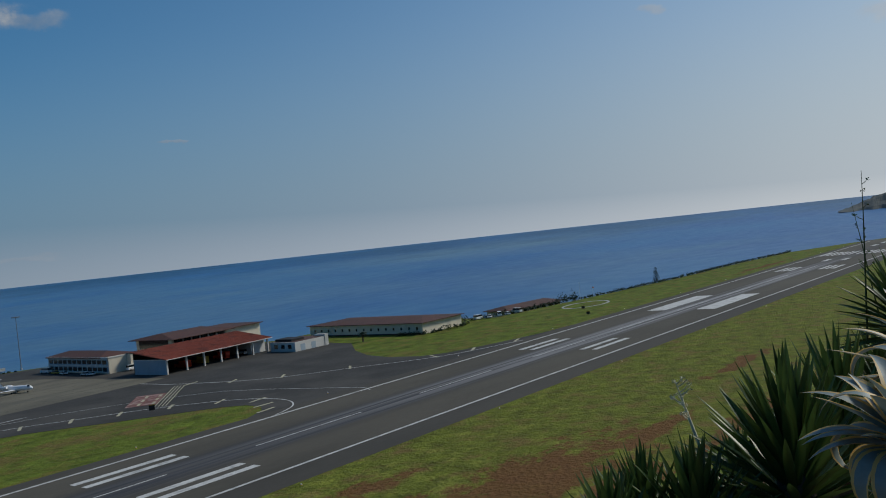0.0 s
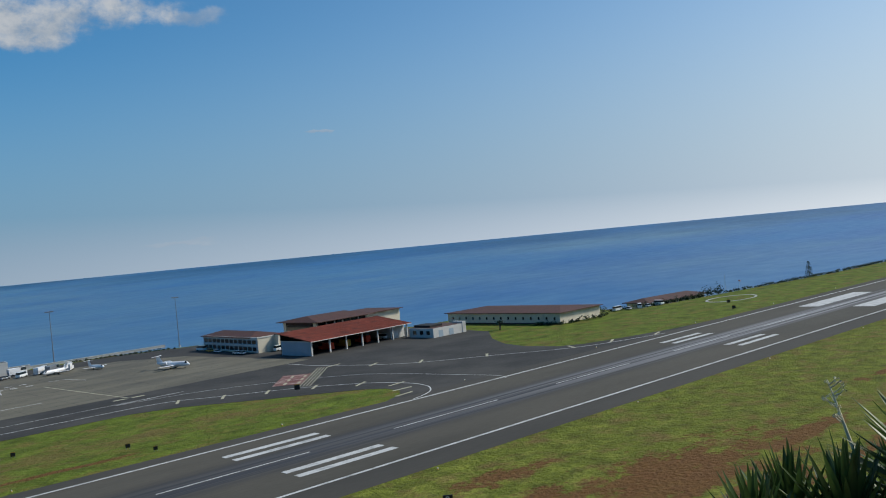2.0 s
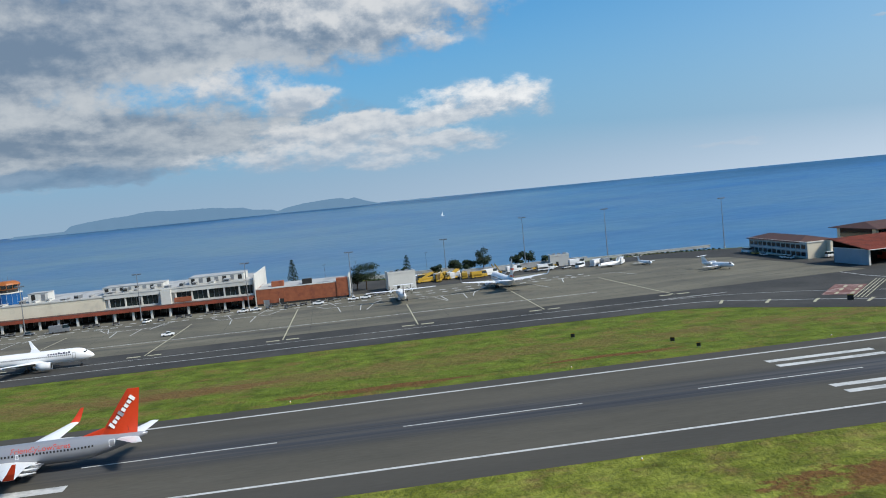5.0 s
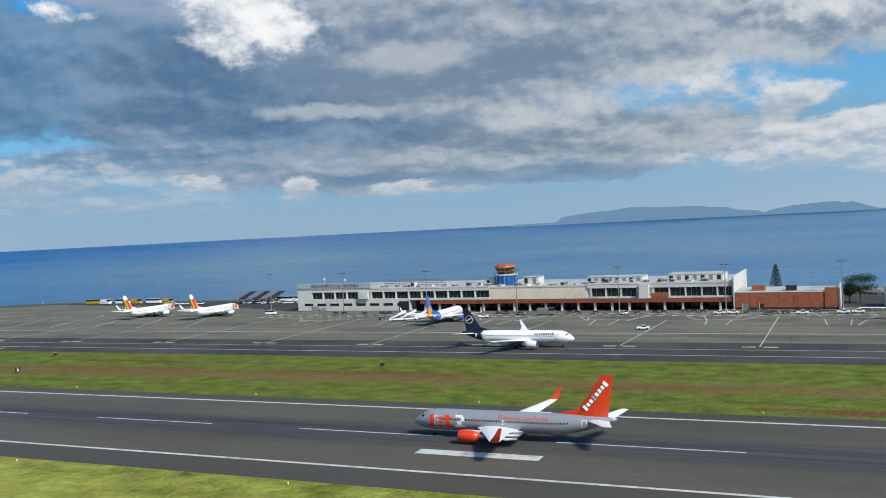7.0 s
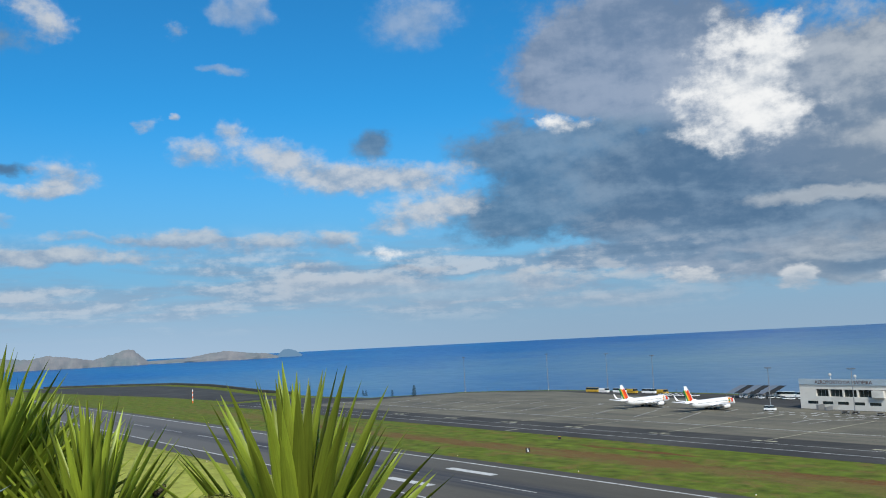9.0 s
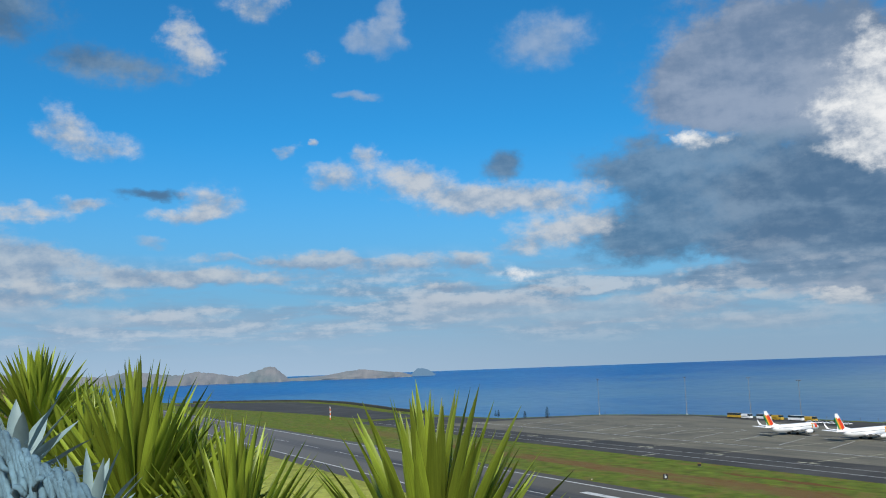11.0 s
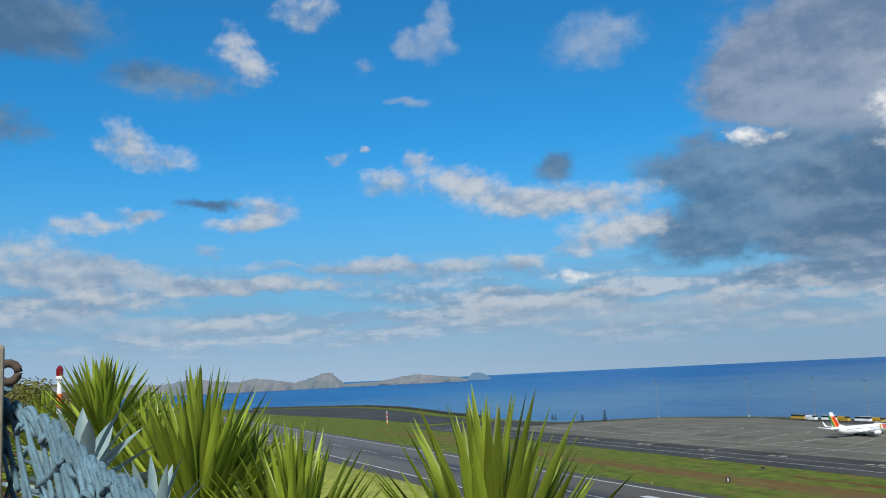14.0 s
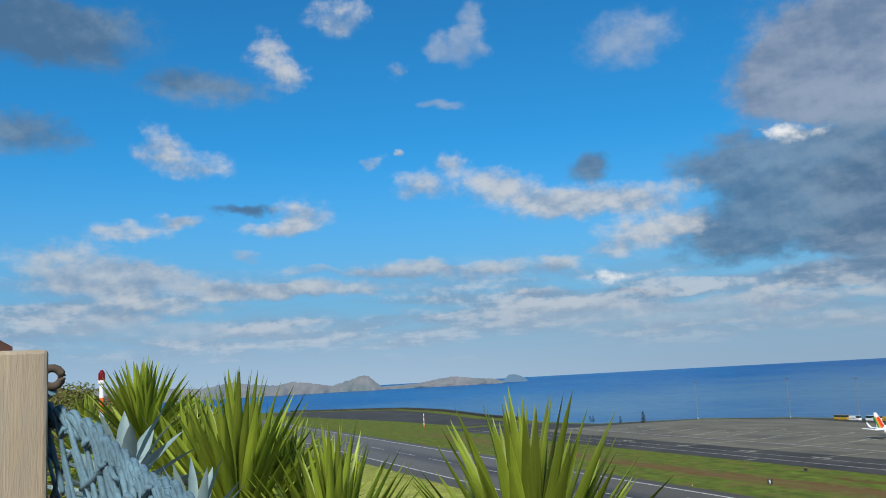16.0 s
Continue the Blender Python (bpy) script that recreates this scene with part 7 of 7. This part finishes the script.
def build_fence():
    # the weathered post that carries the end of the rope net
    p = near(96.0, -30.0, 0.95)
    o = thing("fence_post", "weathered square wooden fence post", "post", Matrix.Translation((p.x, p.y, 0)) @ pose(0, 0, 0, 0, 0, 5))
    part("shaft", soft_box(-0.05, 0.05, -0.045, 0.045, hill(p.x, p.y) - 0.2, EYE + 0.045, 0.004, 2), "wood", o)
    net = thing("rope_net", "pale blue knotted rope net along the fence top", "net")
    top = curve_through([tuple(near(*q)) for q in ((94.5, 0.2, 1.1), (93.2, -0.6, 0.98), (90.9, -1.9, 0.86), (89.2, -3.7, 0.78), (87.4, -5.3, 0.72), (85.0, -7.0, 0.66), (80.0, -13.0, 0.58), (71.0, -27.0, 0.55))], 10)
    top = [Vector(q) for q in top]
    r = random.Random(5)
    n = len(top)

    def off(i, out, down):
        """A place beside the top rope: out towards the garden's inner side, down from it."""
        i = min(max(i, 0), n - 1)
        q = top[i]
        inner = Vector((-q.x, -q.y, 0)).normalized()
        return q + inner * out - Vector((0, 0, down))

    for s in range(3):
        pts = []
        for i in range(n):
            a = i * 0.7 + s * math.pi * 2 / 3
            pts.append(off(i, 0.007 * math.cos(a), 0.006 + 0.007 * math.sin(a)))
        pts = [Vector(v) for v in curve_through([tuple(v) for v in pts], 3)]
        part("top_strand", path_tube(bmesh.new(), pts, [0.0045] * len(pts), 8), "rope", net, smooth=True)
    # the mesh cords are drawn over the top rope and hang down slantwise, doubled at the knots
    for i in range(-2, n, 3):
        for k in range(2):
            lean_ = r.choice((3, 4, 6)) if k == 0 else r.choice((-5, 2, 8))
            deep = r.uniform(0.035, 0.10)
            pts = [off(i - 3, -0.010, 0.016), off(i, -0.002, -0.003 - r.uniform(0, 0.004)), off(i + 2, 0.011, 0.004), off(i + 4, 0.016 + r.uniform(-0.003, 0.003), 0.016 + deep * 0.2), off(i + 4 + lean_, 0.014 + r.uniform(-0.008, 0.008), deep)]
            pts = curve_through([tuple(v) for v in pts], 5)
            rad = r.uniform(0.0018, 0.0029)
            part("cord", path_tube(bmesh.new(), pts, [rad * (1 + 0.12 * math.sin(j * 2.1)) for j in range(len(pts))], 8), "rope", net, smooth=True)
    for i in range(-12, n + 8, 7):
        for way in (-1, 1):
            pts = [off(i + 3 * way * j, 0.006 + 0.010 * math.sin(j * 1.9 + i) + r.uniform(-0.004, 0.004), 0.03 + 0.034 * j + r.uniform(-0.008, 0.008)) for j in range(8)]
            if r.random() < 0.2:
                continue
            pts = curve_through([tuple(v) for v in pts], 4)
            part("cord", path_tube(bmesh.new(), pts, [r.uniform(0.0014, 0.0022)] * len(pts), 7), "rope", net, smooth=True)
    for i in range(0, n, 5):
        for down in (0.015, 0.10):
            q = off(i, 0.012, down + r.uniform(-0.012, 0.012))
            w = r.uniform(0.005, 0.008)
            loop = [q + Vector((math.cos(a) * w, math.sin(a) * w, math.sin(2 * a + i) * w * 0.7)) for a in (2 * math.pi * k / 10 for k in range(11))]
            part("knot", path_tube(bmesh.new(), loop, [0.0024] * 11, 7), "rope", net, smooth=True)
    fuzz = bmesh.new()
    for _ in range(2600):
        q = off(r.randrange(n), r.uniform(-0.004, 0.026), r.uniform(-0.014, 0.12))
        d = Vector((r.gauss(0, 1), r.gauss(0, 1), r.gauss(0, 1))).normalized() * r.uniform(0.003, 0.008)
        e = Vector((r.gauss(0, 1), r.gauss(0, 1), r.gauss(0, 1))).normalized() * 0.0003
        fuzz.faces.new([fuzz.verts.new(v) for v in (q - e, q + e, q + d)])
    tagged(part("fray", fuzz, "rope", net), kind="stuff")
    kn = near(93.0, 1.2, 1.05)
    o = thing("rope_ring", "frayed brown rope ring tied to the post", "rope", Matrix.Translation(kn))
    part("ring", path_tube(bmesh.new(), [(0, math.cos(a) * 0.010, math.sin(a) * 0.010) for a in (2 * math.pi * k / 14 for k in range(15))], [0.0045] * 15, 8), "bark", o, smooth=True)
    part("lashing", path_tube(bmesh.new(), [(0, 0.0, -0.014), (-0.02, -0.01, -0.02), (-0.05, -0.02, -0.02)], [0.006, 0.006, 0.005], 7), "rope", o)


build_fence()


def build_house():
    p = near(97.4, 0, 24.0)
    z = hill(p.x, p.y)
    o = thing("house", "cream garden house with a dark tiled roof", "house", pose(p.x, p.y, z, 0, 0, 12))
    part("wall", boxes((-5, 5, -6, -0.2, 0, 2.6)), "cream", o)
    part("roof", pitched(-5, 5, -6, -0.2, 2.6, 4.6, 0.5, "x", 0.0), "tiledark", o)
    part("window", boxes((5.0, 5.05, -4, -2.6, 0.9, 2.0)), "glass", o)


build_house()


def shrub(place, label, seed, rx, rz, n, size, material):
    r = random.Random(seed)
    o = thing("shrub", label, "shrub", Matrix.Translation(place))
    g = hill(place.x, place.y) - place.z
    bm, tw = bmesh.new(), bmesh.new()
    for k in range(9):
        c = Vector((r.uniform(-1, 1) * rx * 0.7, r.uniform(-1, 1) * rx * 0.7, r.uniform(-0.8, 0.5) * rz))
        path_tube(tw, [(0, 0, g), c * 0.5 + Vector((0, 0, g * 0.4)), c], [0.02, 0.012, 0.005], 5)
        leaf_cloud(bm, c, rx * 0.45, rz * 0.4, n // 9, size, r)
    part("twigs", tw, "bark", o)
    part("foliage", bm, material, o)


shrub(near(92.6, -0.2, 13.0), "yellow-green garden shrub behind the fence", 1, 0.6, 0.35, 1800, 0.025, "shrub")
shrub(near(91.4, -0.8, 14.0), "pale yellow-green garden shrub behind the fence", 2, 0.7, 0.35, 1800, 0.025, "shrub")
shrub(near(86.5, -6.5, 3.6), "low tangle of green garden growth", 3, 0.5, 0.4, 900, 0.03, "leaf")


def build_tufts():
    # dry grass round the plants and coarse tussocks on the slope
    r = random.Random(8)
    for name, label, spots, material, count, hgt in (("dry_grass", "tangled dry straw grass below the agaves", [(-78, 2.6, 0.9), (-72, 3.2, 0.8), (86, 2.4, 0.9)], "dry", 420, 0.22), ("rough_grass", "coarse green tussocks at the edge of the slope", [(-70, 5.0, 2.4), (-78, 8.0, 3.0), (75, 4.5, 2.2), (88, 6.0, 3.0)], "leafdark", 500, 0.3)):
        bm = bmesh.new()
        for az, d, spread in spots:
            c = near(az, 0, d)
            for _ in range(count):
                x, y = c.x + r.gauss(0, spread * 0.5), c.y + r.gauss(0, spread * 0.5)
                z = hill(x, y)
                a, h = r.uniform(0, 6.28), hgt * r.uniform(0.5, 1.3)
                lean_ = Vector((math.cos(a), math.sin(a), 0)) * h * r.uniform(0.2, 0.9)
                w = Vector((-math.sin(a), math.cos(a), 0)) * 0.006
                b = Vector((x, y, z - 0.01))
                v = [bm.verts.new(q) for q in (b - w, b + w, b + lean_ * 0.5 + w + Vector((0, 0, h * 0.7)), b + lean_ * 0.5 - w + Vector((0, 0, h * 0.7)), b + lean_ + Vector((0, 0, h)))]
                bm.faces.new((v[0], v[1], v[2], v[3]))
                bm.faces.new((v[3], v[2], v[4]))
        tagged(part(name, bm, material), label, "grass", kind="stuff")


build_tufts()
